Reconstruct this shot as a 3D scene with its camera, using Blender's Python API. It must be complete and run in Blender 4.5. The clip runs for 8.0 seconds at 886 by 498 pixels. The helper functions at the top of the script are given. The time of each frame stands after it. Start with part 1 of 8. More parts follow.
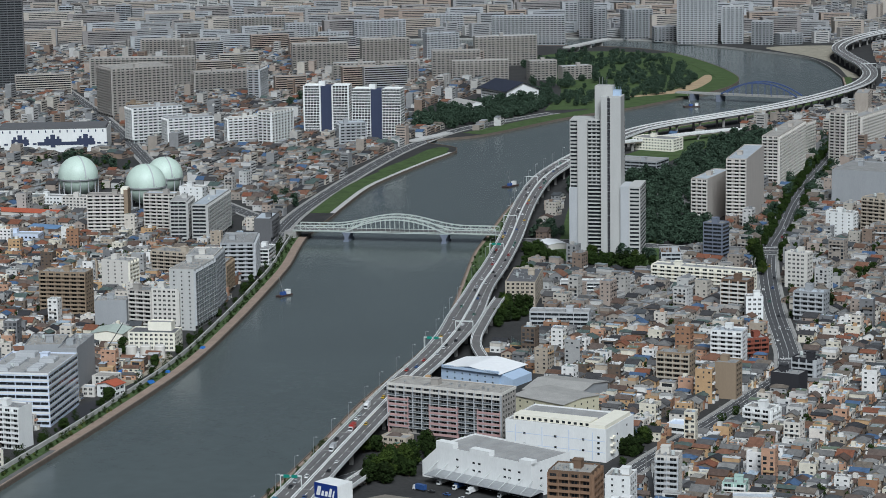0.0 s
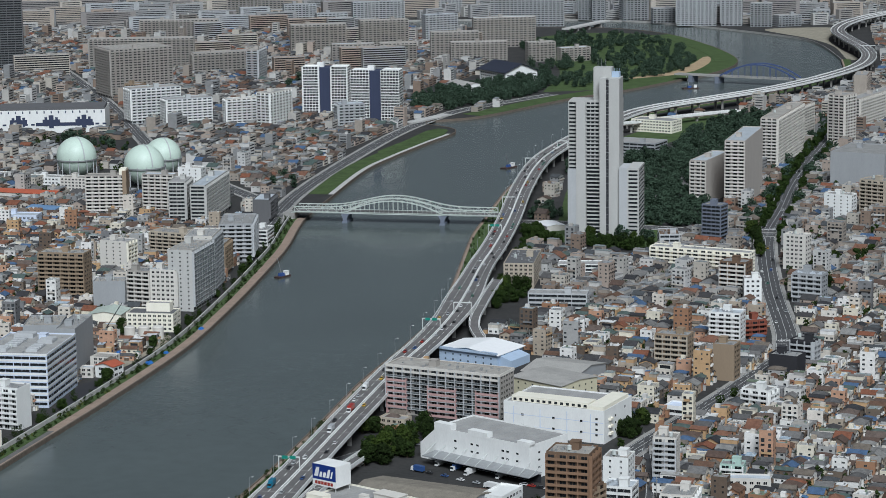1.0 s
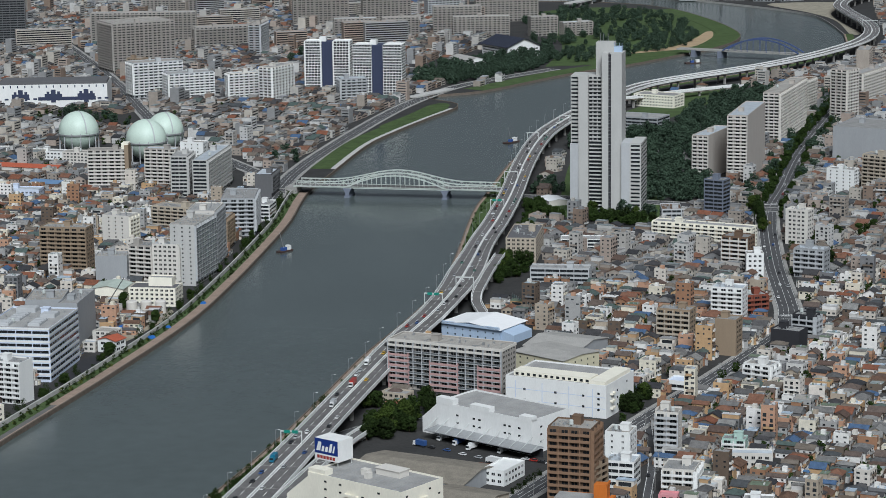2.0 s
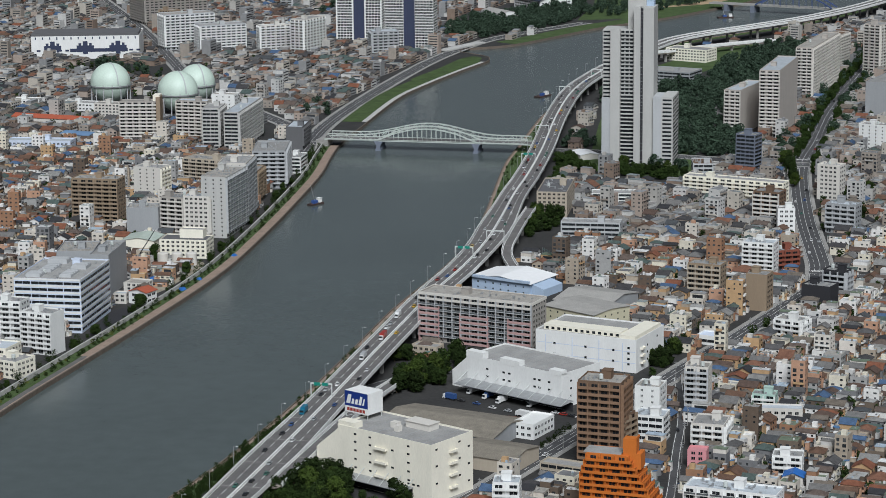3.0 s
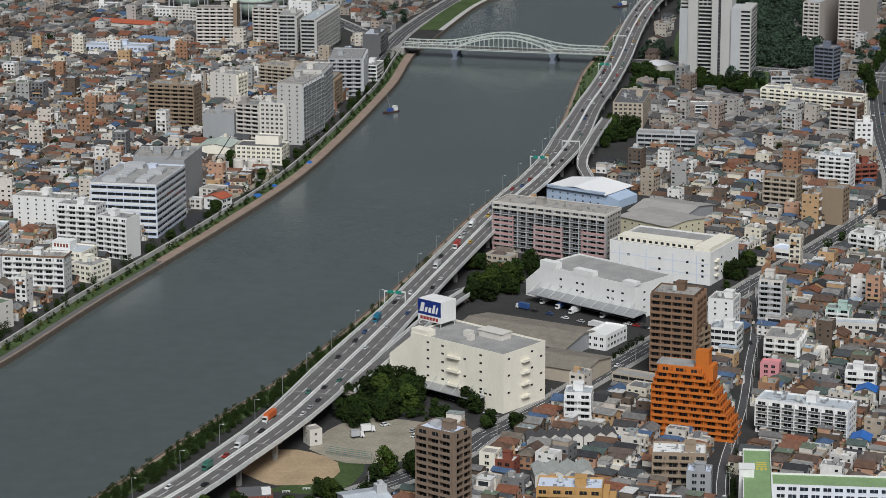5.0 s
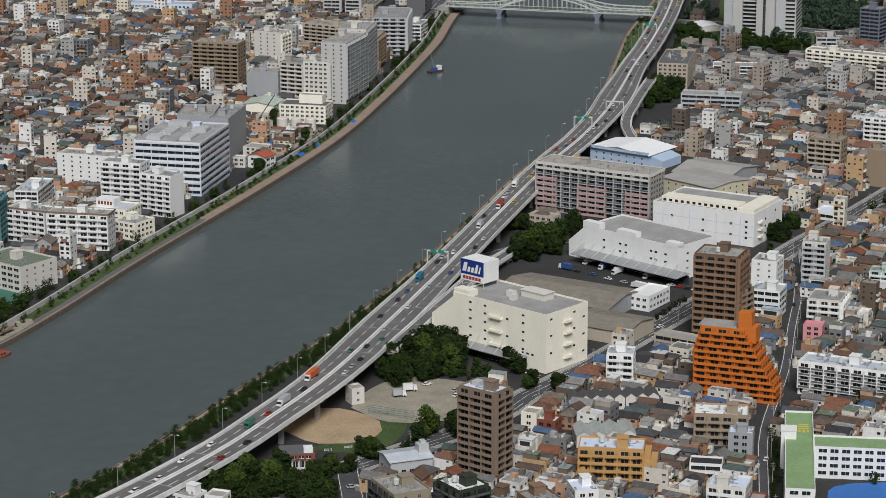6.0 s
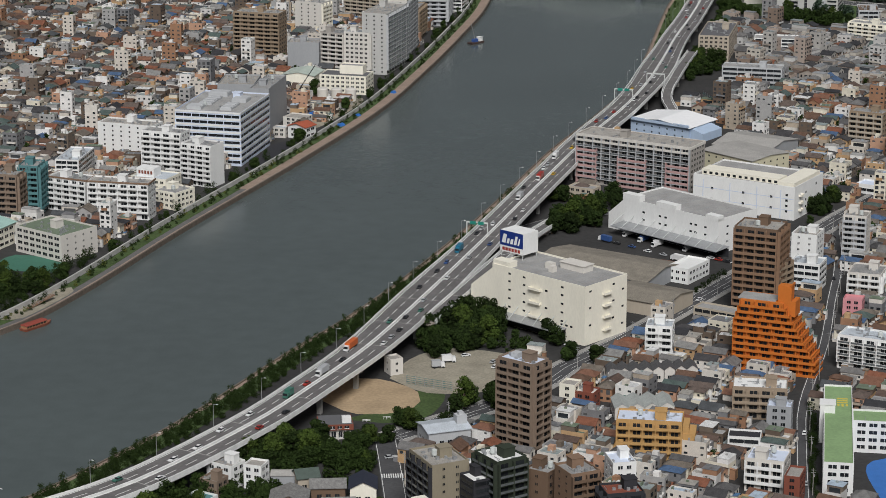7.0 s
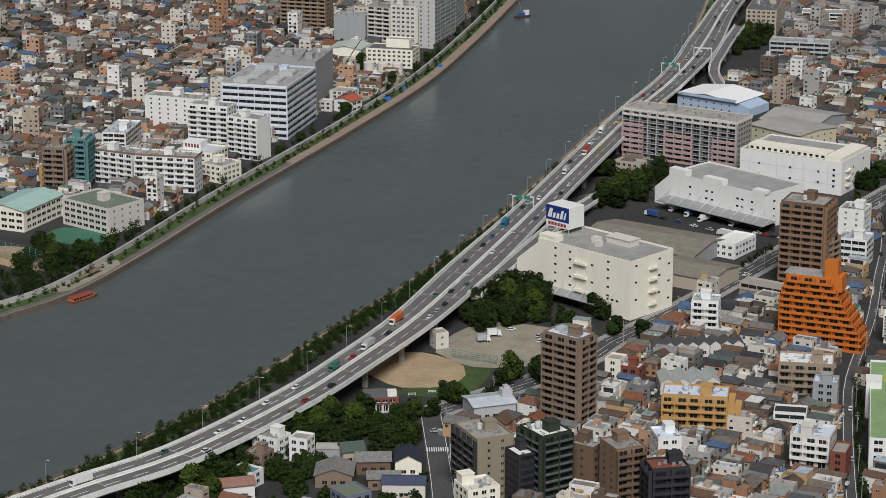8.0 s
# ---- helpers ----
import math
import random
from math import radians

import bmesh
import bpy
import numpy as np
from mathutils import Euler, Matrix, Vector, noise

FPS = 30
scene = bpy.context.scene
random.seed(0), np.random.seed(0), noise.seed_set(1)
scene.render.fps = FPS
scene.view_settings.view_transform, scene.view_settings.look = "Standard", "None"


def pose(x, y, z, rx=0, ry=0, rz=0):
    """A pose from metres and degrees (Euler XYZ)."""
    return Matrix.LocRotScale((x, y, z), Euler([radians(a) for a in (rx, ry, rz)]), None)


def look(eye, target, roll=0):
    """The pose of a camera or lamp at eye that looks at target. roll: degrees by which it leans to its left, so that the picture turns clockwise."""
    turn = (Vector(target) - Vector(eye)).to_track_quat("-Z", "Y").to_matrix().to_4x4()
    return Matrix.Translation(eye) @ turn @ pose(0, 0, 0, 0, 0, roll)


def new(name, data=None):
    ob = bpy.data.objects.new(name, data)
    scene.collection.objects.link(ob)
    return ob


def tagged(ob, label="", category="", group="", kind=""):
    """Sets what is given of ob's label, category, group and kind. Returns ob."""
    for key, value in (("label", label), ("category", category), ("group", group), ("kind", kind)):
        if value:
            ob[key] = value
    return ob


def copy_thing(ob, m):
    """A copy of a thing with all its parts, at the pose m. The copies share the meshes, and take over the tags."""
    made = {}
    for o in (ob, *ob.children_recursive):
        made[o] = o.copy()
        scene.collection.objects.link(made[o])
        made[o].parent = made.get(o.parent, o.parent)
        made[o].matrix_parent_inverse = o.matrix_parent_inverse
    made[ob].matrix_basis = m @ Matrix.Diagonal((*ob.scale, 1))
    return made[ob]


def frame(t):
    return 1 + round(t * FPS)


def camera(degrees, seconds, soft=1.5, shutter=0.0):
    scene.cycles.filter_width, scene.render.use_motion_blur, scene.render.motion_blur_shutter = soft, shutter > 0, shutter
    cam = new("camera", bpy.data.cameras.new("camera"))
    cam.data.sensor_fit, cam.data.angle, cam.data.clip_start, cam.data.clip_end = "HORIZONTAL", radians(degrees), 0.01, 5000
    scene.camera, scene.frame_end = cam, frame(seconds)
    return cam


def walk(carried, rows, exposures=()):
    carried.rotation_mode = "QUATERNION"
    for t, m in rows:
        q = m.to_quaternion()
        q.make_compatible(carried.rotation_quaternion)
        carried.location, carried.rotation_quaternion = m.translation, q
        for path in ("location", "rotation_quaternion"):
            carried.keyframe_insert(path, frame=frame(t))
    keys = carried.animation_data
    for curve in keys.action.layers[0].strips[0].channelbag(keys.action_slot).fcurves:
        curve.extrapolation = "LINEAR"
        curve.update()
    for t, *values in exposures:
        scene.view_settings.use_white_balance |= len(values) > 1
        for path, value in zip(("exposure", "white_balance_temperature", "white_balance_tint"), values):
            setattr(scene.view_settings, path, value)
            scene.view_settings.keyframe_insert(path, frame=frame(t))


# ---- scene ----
cam = camera(20.2, 8.0, soft=0.8)
EYE = 350.0
ROWS = [
    (0.0, 0.000, -10.100, -0.850),
    (0.5, -0.022, -10.217, -0.773),
    (1.0, -0.031, -10.529, -0.752),
    (2.5, 0.161, -11.557, -0.647),
    (3.0, 0.763, -12.176, -0.559),
    (3.5, 1.201, -12.706, -0.469),
    (4.0, 1.631, -13.240, -0.414),
    (4.5, 2.059, -13.744, -0.323),
    (6.0, 3.567, -15.179, -0.130),
    (6.5, 4.036, -15.521, -0.135),
    (7.0, 4.510, -15.839, -0.014),
    (7.5, 5.023, -16.141, -0.010),
    (8.0, 5.611, -16.438, -0.127),
]
EXPOSURES = [(0.0, 0.24, 5650, 6), (4.0, 0.20, 5980, 9), (8.0, 0.12, 6250, 11)]
walk(cam, [(t, pose(0, 0, EYE, 90 + pitch, 0, yaw) @ pose(0, 0, 0, 0, 0, roll)) for t, yaw, pitch, roll in ROWS], EXPOSURES)

# ---- light: an overcast noon, the brightest part of the cloud high behind the viewer ----
world = bpy.data.worlds.new("overcast_sky")
scene.world = world
world.use_nodes = True
wn = world.node_tree
sky = wn.nodes.new("ShaderNodeTexSky")
sky.sky_type = "NISHITA"
sky.sun_disc = False
sky.sun_elevation, sky.sun_rotation = radians(46), radians(172)
sky.air_density, sky.dust_density, sky.ozone_density = 1.0, 4.0, 0.6
cloud = wn.nodes.new("ShaderNodeHueSaturation")
cloud.inputs["Saturation"].default_value = 0.35
wn.links.new(sky.outputs[0], cloud.inputs["Color"])
wn.links.new(cloud.outputs[0], wn.nodes["Background"].inputs[0])
wn.nodes["Background"].inputs[1].default_value = 0.028
sun = new("sun", bpy.data.lights.new("sun", "SUN"))
sun.data.energy, sun.data.angle, sun.data.color = 2.75, radians(26), (1.0, 0.975, 0.93)
sun.matrix_world = look((95, -685, 716), (0, 0, 0))

# ---- materials ----
MATS = {}


def material(name, color, rough=0.8, metal=0.0, stain=0.18, scale=0.25, vary=0.0, bump=0.0, streak=False, spec=0.3):
    """A painted, mineral or metal surface: broad stains and fine grain in metres, a little difference from piece to piece."""
    if name in MATS:
        return MATS[name]
    m = bpy.data.materials.new(name)
    m.use_nodes = True
    nt = m.node_tree
    p = nt.nodes["Principled BSDF"]
    p.inputs["Roughness"].default_value, p.inputs["Metallic"].default_value = rough, metal
    p.inputs["Specular IOR Level"].default_value = spec
    tc = nt.nodes.new("ShaderNodeTexCoord")
    mp = nt.nodes.new("ShaderNodeMapping")
    mp.inputs["Scale"].default_value = (1, 1, 0.3) if streak else (1, 1, 1)
    nt.links.new(tc.outputs["Object"], mp.inputs[0])
    big, fine = nt.nodes.new("ShaderNodeTexNoise"), nt.nodes.new("ShaderNodeTexNoise")
    big.inputs["Scale"].default_value, big.inputs["Detail"].default_value = scale, 6
    fine.inputs["Scale"].default_value, fine.inputs["Detail"].default_value = scale * 9, 3
    add = nt.nodes.new("ShaderNodeMath")
    add.operation = "ADD"
    for n, i in ((big, 0), (fine, 1)):
        nt.links.new(mp.outputs[0], n.inputs["Vector"])
        nt.links.new(n.outputs[0], add.inputs[i])
    rng = nt.nodes.new("ShaderNodeMapRange")
    rng.inputs["From Min"].default_value, rng.inputs["From Max"].default_value = 0.65, 1.35
    rng.inputs["To Min"].default_value, rng.inputs["To Max"].default_value = 1 - stain, 1 + stain * 0.5
    nt.links.new(add.outputs[0], rng.inputs["Value"])
    hsv = nt.nodes.new("ShaderNodeHueSaturation")
    hsv.inputs["Color"].default_value = (*color, 1)
    last = rng.outputs[0]
    if vary:
        oi = nt.nodes.new("ShaderNodeObjectInfo")
        r2 = nt.nodes.new("ShaderNodeMapRange")
        r2.inputs["To Min"].default_value, r2.inputs["To Max"].default_value = 1 - vary, 1 + vary
        nt.links.new(oi.outputs["Random"], r2.inputs["Value"])
        mul = nt.nodes.new("ShaderNodeMath")
        mul.operation = "MULTIPLY"
        nt.links.new(last, mul.inputs[0])
        nt.links.new(r2.outputs[0], mul.inputs[1])
        last = mul.outputs[0]
    nt.links.new(last, hsv.inputs["Value"])
    nt.links.new(hsv.outputs[0], p.inputs["Base Color"])
    if bump:
        b = nt.nodes.new("ShaderNodeBump")
        b.inputs["Strength"].default_value, b.inputs["Distance"].default_value = bump, 0.15
        nt.links.new(fine.outputs[0], b.inputs["Height"])
        nt.links.new(b.outputs[0], p.inputs["Normal"])
    MATS[name] = m
    return m


def palette(name, colors, rough=0.8, stain=0.2, scale=0.35, spec=0.3):
    """Like material(), but each separate piece of a joined mesh takes one of several colours."""
    m = material(name, (1, 1, 1), rough, stain=stain, scale=scale, spec=spec)
    nt = m.node_tree
    if "Color Ramp" in nt.nodes:
        return m
    geo = nt.nodes.new("ShaderNodeNewGeometry")
    ramp = nt.nodes.new("ShaderNodeValToRGB")
    ramp.color_ramp.interpolation = "CONSTANT"
    el = ramp.color_ramp.elements
    while len(el) < len(colors):
        el.new(0.5)
    for i, c in enumerate(colors):
        el[i].position = i / len(colors)
        el[i].color = (*c, 1)
    nt.links.new(geo.outputs["Random Per Island"], ramp.inputs[0])
    hsv = next(n for n in nt.nodes if n.bl_idname == "ShaderNodeHueSaturation")
    nt.links.new(ramp.outputs[0], hsv.inputs["Color"])
    return m


def wall_paint(key):
    return material("wall_" + key, WALLS[key], 0.85, stain=0.085, scale=0.22, streak=True, vary=0.03)


# haze, hazetan: greyed to imitate haze on far walls; hazetan also on nearer blocks
WALLS = {
    "white": (0.79, 0.79, 0.77), "offwhite": (0.64, 0.61, 0.56), "cream": (0.85, 0.81, 0.69), "beige": (0.46, 0.40, 0.32),
    "pink": (0.47, 0.30, 0.285), "brown": (0.16, 0.105, 0.07), "tan": (0.30, 0.23, 0.16), "orange": (0.55, 0.16, 0.025),
    "yellow": (0.50, 0.30, 0.115), "grey": (0.34, 0.35, 0.36), "darkgrey": (0.13, 0.13, 0.135), "black": (0.035, 0.035, 0.04),
    "blue": (0.42, 0.52, 0.66), "paleblue": (0.62, 0.68, 0.80), "teal": (0.10, 0.22, 0.23), "redbrick": (0.22, 0.07, 0.045),
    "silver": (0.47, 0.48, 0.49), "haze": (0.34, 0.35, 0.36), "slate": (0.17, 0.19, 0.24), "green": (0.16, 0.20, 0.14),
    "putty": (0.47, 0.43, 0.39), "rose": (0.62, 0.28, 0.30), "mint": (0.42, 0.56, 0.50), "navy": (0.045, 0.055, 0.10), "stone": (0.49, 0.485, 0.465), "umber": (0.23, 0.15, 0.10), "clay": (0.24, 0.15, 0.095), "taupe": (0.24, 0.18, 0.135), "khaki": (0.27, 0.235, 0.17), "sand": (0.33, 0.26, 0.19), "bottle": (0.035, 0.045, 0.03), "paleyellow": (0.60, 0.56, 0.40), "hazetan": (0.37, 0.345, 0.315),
}
ASPHALT = material("asphalt", (0.046, 0.045, 0.044), 0.9, stain=0.35, scale=0.05)
ROADTOP = material("expressway_asphalt", (0.155, 0.148, 0.145), 0.9, stain=0.3, scale=0.08)
STREETTOP = material("street_asphalt", (0.085, 0.085, 0.088), 0.9, stain=0.3, scale=0.08)
CONCRETE = material("concrete", (0.36, 0.35, 0.33), 0.9, stain=0.3, scale=0.2, vary=0.05)
PALE = material("pale_concrete", (0.52, 0.51, 0.49), 0.9, stain=0.25, scale=0.2)
LINE = material("road_paint", (0.75, 0.75, 0.73), 0.8, stain=0.2, scale=0.8)
GLASS = material("window_glass", (0.022, 0.025, 0.028), 0.12, stain=0.4, scale=0.6, vary=0.3, spec=0.4)
STEEL = material("white_steel", (0.60, 0.62, 0.60), 0.5, stain=0.15, scale=0.5, spec=0.4)
RAILGLASS = material("balcony_glass", (0.12, 0.13, 0.135), 0.25, stain=0.3, scale=0.4, vary=0.15, spec=0.5)
GALV = material("galvanised_steel", (0.42, 0.43, 0.44), 0.45, metal=0.5, stain=0.2, scale=0.6)
ROOFGREY = material("roof_membrane", (0.33, 0.325, 0.315), 0.85, stain=0.25, scale=0.15, vary=0.15)
ROOFPALE = material("roof_coating", (0.50, 0.54, 0.58), 0.7, stain=0.25, scale=0.2, vary=0.1)
ROOFWARM = material("roof_mortar", (0.36, 0.34, 0.31), 0.9, stain=0.35, scale=0.18, vary=0.12)
SOIL = material("bare_soil", (0.43, 0.32, 0.20), 0.95, stain=0.3, scale=0.08)
GRAVEL = material("gravel", (0.33, 0.30, 0.235), 0.95, stain=0.35, scale=0.1)
GRASS = material("grass", (0.070, 0.108, 0.036), 0.95, stain=0.5, scale=0.08, bump=0.4)
LEAF = material("leaves", (0.022, 0.039, 0.008), 0.85, stain=0.5, scale=0.5, vary=0.35, spec=0.15)
# leaf green made paler and bluer, haze over the far woods mixed in
HAZED_LEAF = material("hazed_leaves", (0.050, 0.080, 0.052), 0.85, stain=0.5, scale=0.1, spec=0.15)
MIDLEAF = material("mid_green_leaves", (0.050, 0.078, 0.014), 0.85, stain=0.5, scale=0.5, vary=0.3, spec=0.15)
LEAFY = material("yellow_green_leaves", (0.11, 0.125, 0.03), 0.85, stain=0.5, scale=0.5, vary=0.3, spec=0.15)
BARK = material("bark", (0.10, 0.075, 0.055), 0.95, stain=0.3, scale=2.0)
RUBBER = material("tyre", (0.03, 0.03, 0.03), 0.9, stain=0.1)


def water_material():
    m = material("river_water", (0.090, 0.108, 0.106), 0.18, stain=0.12, scale=0.012, spec=0.5)
    nt = m.node_tree
    p = nt.nodes["Principled BSDF"]
    p.inputs["IOR"].default_value = 1.33
    tc = nt.nodes.new("ShaderNodeTexCoord")
    mp = nt.nodes.new("ShaderNodeMapping")
    mp.inputs["Scale"].default_value = (1.0, 0.45, 1.0)
    nt.links.new(tc.outputs["Object"], mp.inputs[0])
    prev = None
    for sc, dist in ((0.08, 0.14), (0.5, 0.05), (1.8, 0.015)):
        n = nt.nodes.new("ShaderNodeTexNoise")
        n.inputs["Scale"].default_value, n.inputs["Detail"].default_value = sc, 4
        nt.links.new(mp.outputs[0], n.inputs["Vector"])
        b = nt.nodes.new("ShaderNodeBump")
        b.inputs["Strength"].default_value, b.inputs["Distance"].default_value = 1.0, dist
        nt.links.new(n.outputs[0], b.inputs["Height"])
        if prev:
            nt.links.new(prev.outputs[0], b.inputs["Normal"])
        prev = b
    nt.links.new(prev.outputs[0], p.inputs["Normal"])
    return m


WATER = water_material()


# ---- building blocks ----
class Geo:
    """Collects boxes, quads and tubes, each with a material slot, into one mesh."""

    def __init__(self):
        self.v, self.f, self.m = [], [], []

    def quad(self, pts, slot=0):
        n = len(self.v)
        self.v += [tuple(p) for p in pts]
        self.f.append(tuple(range(n, n + len(pts))))
        self.m.append(slot)

    def hexa(self, c, slot=0, skip=()):
        """c: eight corners, the lower ring then the upper ring, both counterclockwise."""
        n = len(self.v)
        self.v += [tuple(p) for p in c]
        for i, q in enumerate(((3, 2, 1, 0), (4, 5, 6, 7), (0, 1, 5, 4), (1, 2, 6, 5), (2, 3, 7, 6), (3, 0, 4, 7))):
            if i not in skip:
                self.f.append(tuple(n + k for k in q))
                self.m.append(slot)

    def box(self, x0, y0, z0, x1, y1, z1, slot=0, skip=()):
        self.hexa(((x0, y0, z0), (x1, y0, z0), (x1, y1, z0), (x0, y1, z0), (x0, y0, z1), (x1, y0, z1), (x1, y1, z1), (x0, y1, z1)), slot, skip)

    def tube(self, p, q, r, slot=0, sides=6, r2=None):
        p, q = Vector(p), Vector(q)
        d = (q - p).normalized()
        s = d.cross((0, 0, 1) if abs(d.z) < 0.95 else (1, 0, 0)).normalized()
        u = s.cross(d)
        n = len(self.v)
        for e, rr in ((p, r), (q, r if r2 is None else r2)):
            self.v += [tuple(e + (s * math.cos(a) + u * math.sin(a)) * rr) for a in (math.tau * k / sides for k in range(sides))]
        for k in range(sides):
            j = (k + 1) % sides
            self.f.append((n + k, n + sides + k, n + sides + j, n + j))
            self.m.append(slot)
        self.f += [tuple(n + k for k in range(sides)), tuple(n + sides + k for k in reversed(range(sides)))]
        self.m += [slot, slot]

    def beam(self, p, q, w, h, slot=0):
        """A straight box from p to q, w wide and h deep."""
        p, q = Vector(p), Vector(q)
        d = (q - p).normalized()
        s = d.cross((0, 0, 1) if abs(d.z) < 0.95 else (1, 0, 0)).normalized() * (w / 2)
        u = s.cross(d).normalized() * (h / 2)
        self.hexa((p - s - u, p + s - u, q + s - u, q - s - u, p - s + u, p + s + u, q + s + u, q - s + u), slot)

    def chain(self, pts, w, h, slot=0):
        """A bent bar through points that lie in one upright plane, w wide and h deep."""
        n = len(self.v)
        for i, p in enumerate(pts):
            d = (Vector(pts[min(i + 1, len(pts) - 1)]) - Vector(pts[max(i - 1, 0)])).normalized()
            s = d.cross((0, 0, 1)).normalized() * (w / 2)
            u = s.cross(d).normalized() * (h / 2)
            self.v += [tuple(Vector(p) + e) for e in (-s - u, s - u, s + u, u - s)]
        for i in range(len(pts) - 1):
            m = n + 4 * i
            self.f += [(m + k, m + (k + 1) % 4, m + 4 + (k + 1) % 4, m + 4 + k) for k in range(4)]
        m = n + 4 * (len(pts) - 1)
        self.f += [(n + 3, n + 2, n + 1, n), (m, m + 1, m + 2, m + 3)]
        self.m += [slot] * (4 * (len(pts) - 1) + 2)

    def mesh(self, name, *mats):
        me = bpy.data.meshes.new(name)
        me.from_pydata(self.v, [], self.f)
        for m in mats:
            me.materials.append(m)
        if len(mats) > 1:
            me.polygons.foreach_set("material_index", self.m)
        me.update()
        return me


def from_arrays(name, verts, loops, counts, slots, *mats):
    """A mesh straight from arrays: corners of all faces in a row, corners per face, material of each face."""
    me = bpy.data.meshes.new(name)
    me.vertices.add(len(verts))
    me.vertices.foreach_set("co", np.ascontiguousarray(verts, np.float32).ravel())
    me.loops.add(len(loops))
    me.loops.foreach_set("vertex_index", np.ascontiguousarray(loops, np.int32))
    me.polygons.add(len(counts))
    me.polygons.foreach_set("loop_start", np.concatenate([[0], np.cumsum(counts)[:-1]]).astype(np.int32))
    for m in mats:
        me.materials.append(m)
    me.polygons.foreach_set("material_index", np.ascontiguousarray(slots, np.int32))
    me.update(calc_edges=True)
    me.shade_flat()
    return me


def part(name, me, parent, at=(0, 0, 0), turn=0.0, label=""):
    ob = new(name, me)
    ob.parent = parent
    ob.location = at
    ob.rotation_euler = (0, 0, turn)
    return tagged(ob, label)


def thing(name, label, category, x=0.0, y=0.0, z=0.0, rot=0.0, group="", kind=""):
    ob = new(name)
    ob.location, ob.rotation_euler = (x, y, z), (0, 0, radians(rot))
    return tagged(ob, label, category, group, kind)


def spline(pts, step=12.0):
    """Evenly spaced points of a smooth line through a few turning points."""
    p = [np.array(q, float) for q in pts]
    p = [2 * p[0] - p[1]] + p + [2 * p[-1] - p[-2]]
    out = []
    for i in range(1, len(p) - 2):
        n = max(2, int(np.linalg.norm((p[i + 1] - p[i])[:2]) / step))
        for k in range(n):
            t = k / n
            out.append(0.5 * (2 * p[i] + (p[i + 1] - p[i - 1]) * t + (2 * p[i - 1] - 5 * p[i] + 4 * p[i + 1] - p[i + 2]) * t * t
                              + (3 * p[i] - p[i - 1] - 3 * p[i + 1] + p[i + 2]) * t ** 3))
    return np.array(out + [p[-2]])


def normals(line):
    """Unit vectors to the right of a line's way, in plan."""
    d = np.gradient(line[:, :2], axis=0)
    d /= np.linalg.norm(d, axis=1)[:, None]
    return np.stack([d[:, 1], -d[:, 0]], 1)


def ribbon(g, line, a, b, z0, z1, slot=0, i0=0, i1=None):
    """One closed strip along a line, from a to b metres to its right (a, b: numbers or one for each point), between the heights z0 and z1 above it."""
    nr = normals(line)
    z = line[:, 2] if line.shape[1] > 2 else np.zeros(len(line))
    a, b = np.broadcast_to(a, len(line)), np.broadcast_to(b, len(line))
    last = (len(line) if i1 is None else i1) - 1
    n = len(g.v)
    for i in range(i0, last + 1):
        p, q = line[i, :2] + nr[i] * a[i], line[i, :2] + nr[i] * b[i]
        g.v += [(*p, z[i] + z0), (*q, z[i] + z0), (*q, z[i] + z1), (*p, z[i] + z1)]
    for i in range(last - i0):
        m = n + 4 * i
        g.f += [(m + k, m + (k + 1) % 4, m + 4 + (k + 1) % 4, m + 4 + k) for k in range(4)]
    m = n + 4 * (last - i0)
    g.f += [(n + 3, n + 2, n + 1, n), (m, m + 1, m + 2, m + 3)]
    g.m += [slot] * (4 * (last - i0) + 2)


def inside(px, py, poly):
    """Which of the points lie inside a polygon."""
    hit = np.zeros(len(px), bool)
    for (x0, y0), (x1, y1) in zip(poly, np.roll(poly, -1, 0)):
        c = (y0 > py) != (y1 > py)
        with np.errstate(divide="ignore", invalid="ignore"):
            hit ^= c & (px < (x1 - x0) * (py - y0) / (y1 - y0) + x0)
    return hit


def near(px, py, line, d):
    """Which of the points lie within d metres of a line."""
    hit = np.zeros(len(px), bool)
    for q, r in zip(line[:-1, :2], line[1:, :2]):
        e = r - q
        t = np.clip(((px - q[0]) * e[0] + (py - q[1]) * e[1]) / (e @ e), 0, 1)
        hit |= (px - q[0] - t * e[0]) ** 2 + (py - q[1] - t * e[1]) ** 2 < d * d
    return hit

# ---- ground, river and banks ----
WEST = spline([(-560, 650), (-420, 860), (-345, 985), (-306, 1051), (-282.5, 1089), (-262.5, 1153), (-236.5, 1261), (-195.5, 1414), (-162, 1555), (-142, 1690),
               (-128, 1810), (-119, 1900), (-115, 1985), (-110, 2050), (-97, 2127), (-70, 2285), (-45, 2371), (-12, 2464), (16, 2540), (10, 2575),
               (-14, 2606), (-8, 2630), (28, 2648), (61, 2682), (144, 2801), (220, 2882), (285, 2970), (338, 3045), (374, 3130), (384, 3220), (366, 3375),
               (323, 3539), (250, 3630), (120, 3665), (-60, 3670)], 14)
FARBANK = spline([(-60, 3800), (150, 3790), (282, 3745), (353, 3680), (439, 3563), (503, 3447), (517, 3340), (515, 3177)], 30)
EAST = spline([(-560, 520), (-400, 650), (-300, 770), (-242, 849), (-213, 900), (-184, 965), (-155, 1050), (-135, 1103), (-117, 1160), (-94.5, 1245), (-73, 1340),
               (-50, 1451), (-28, 1535), (-6, 1633), (6, 1735), (18, 1878), (25, 1951), (35, 2016), (47, 2099), (59, 2174), (73, 2237), (89, 2304), (112, 2405),
               (150, 2500), (185, 2595), (222, 2668), (285, 2735), (355, 2805), (430, 2910), (490, 3025), (515, 3177)], 14)
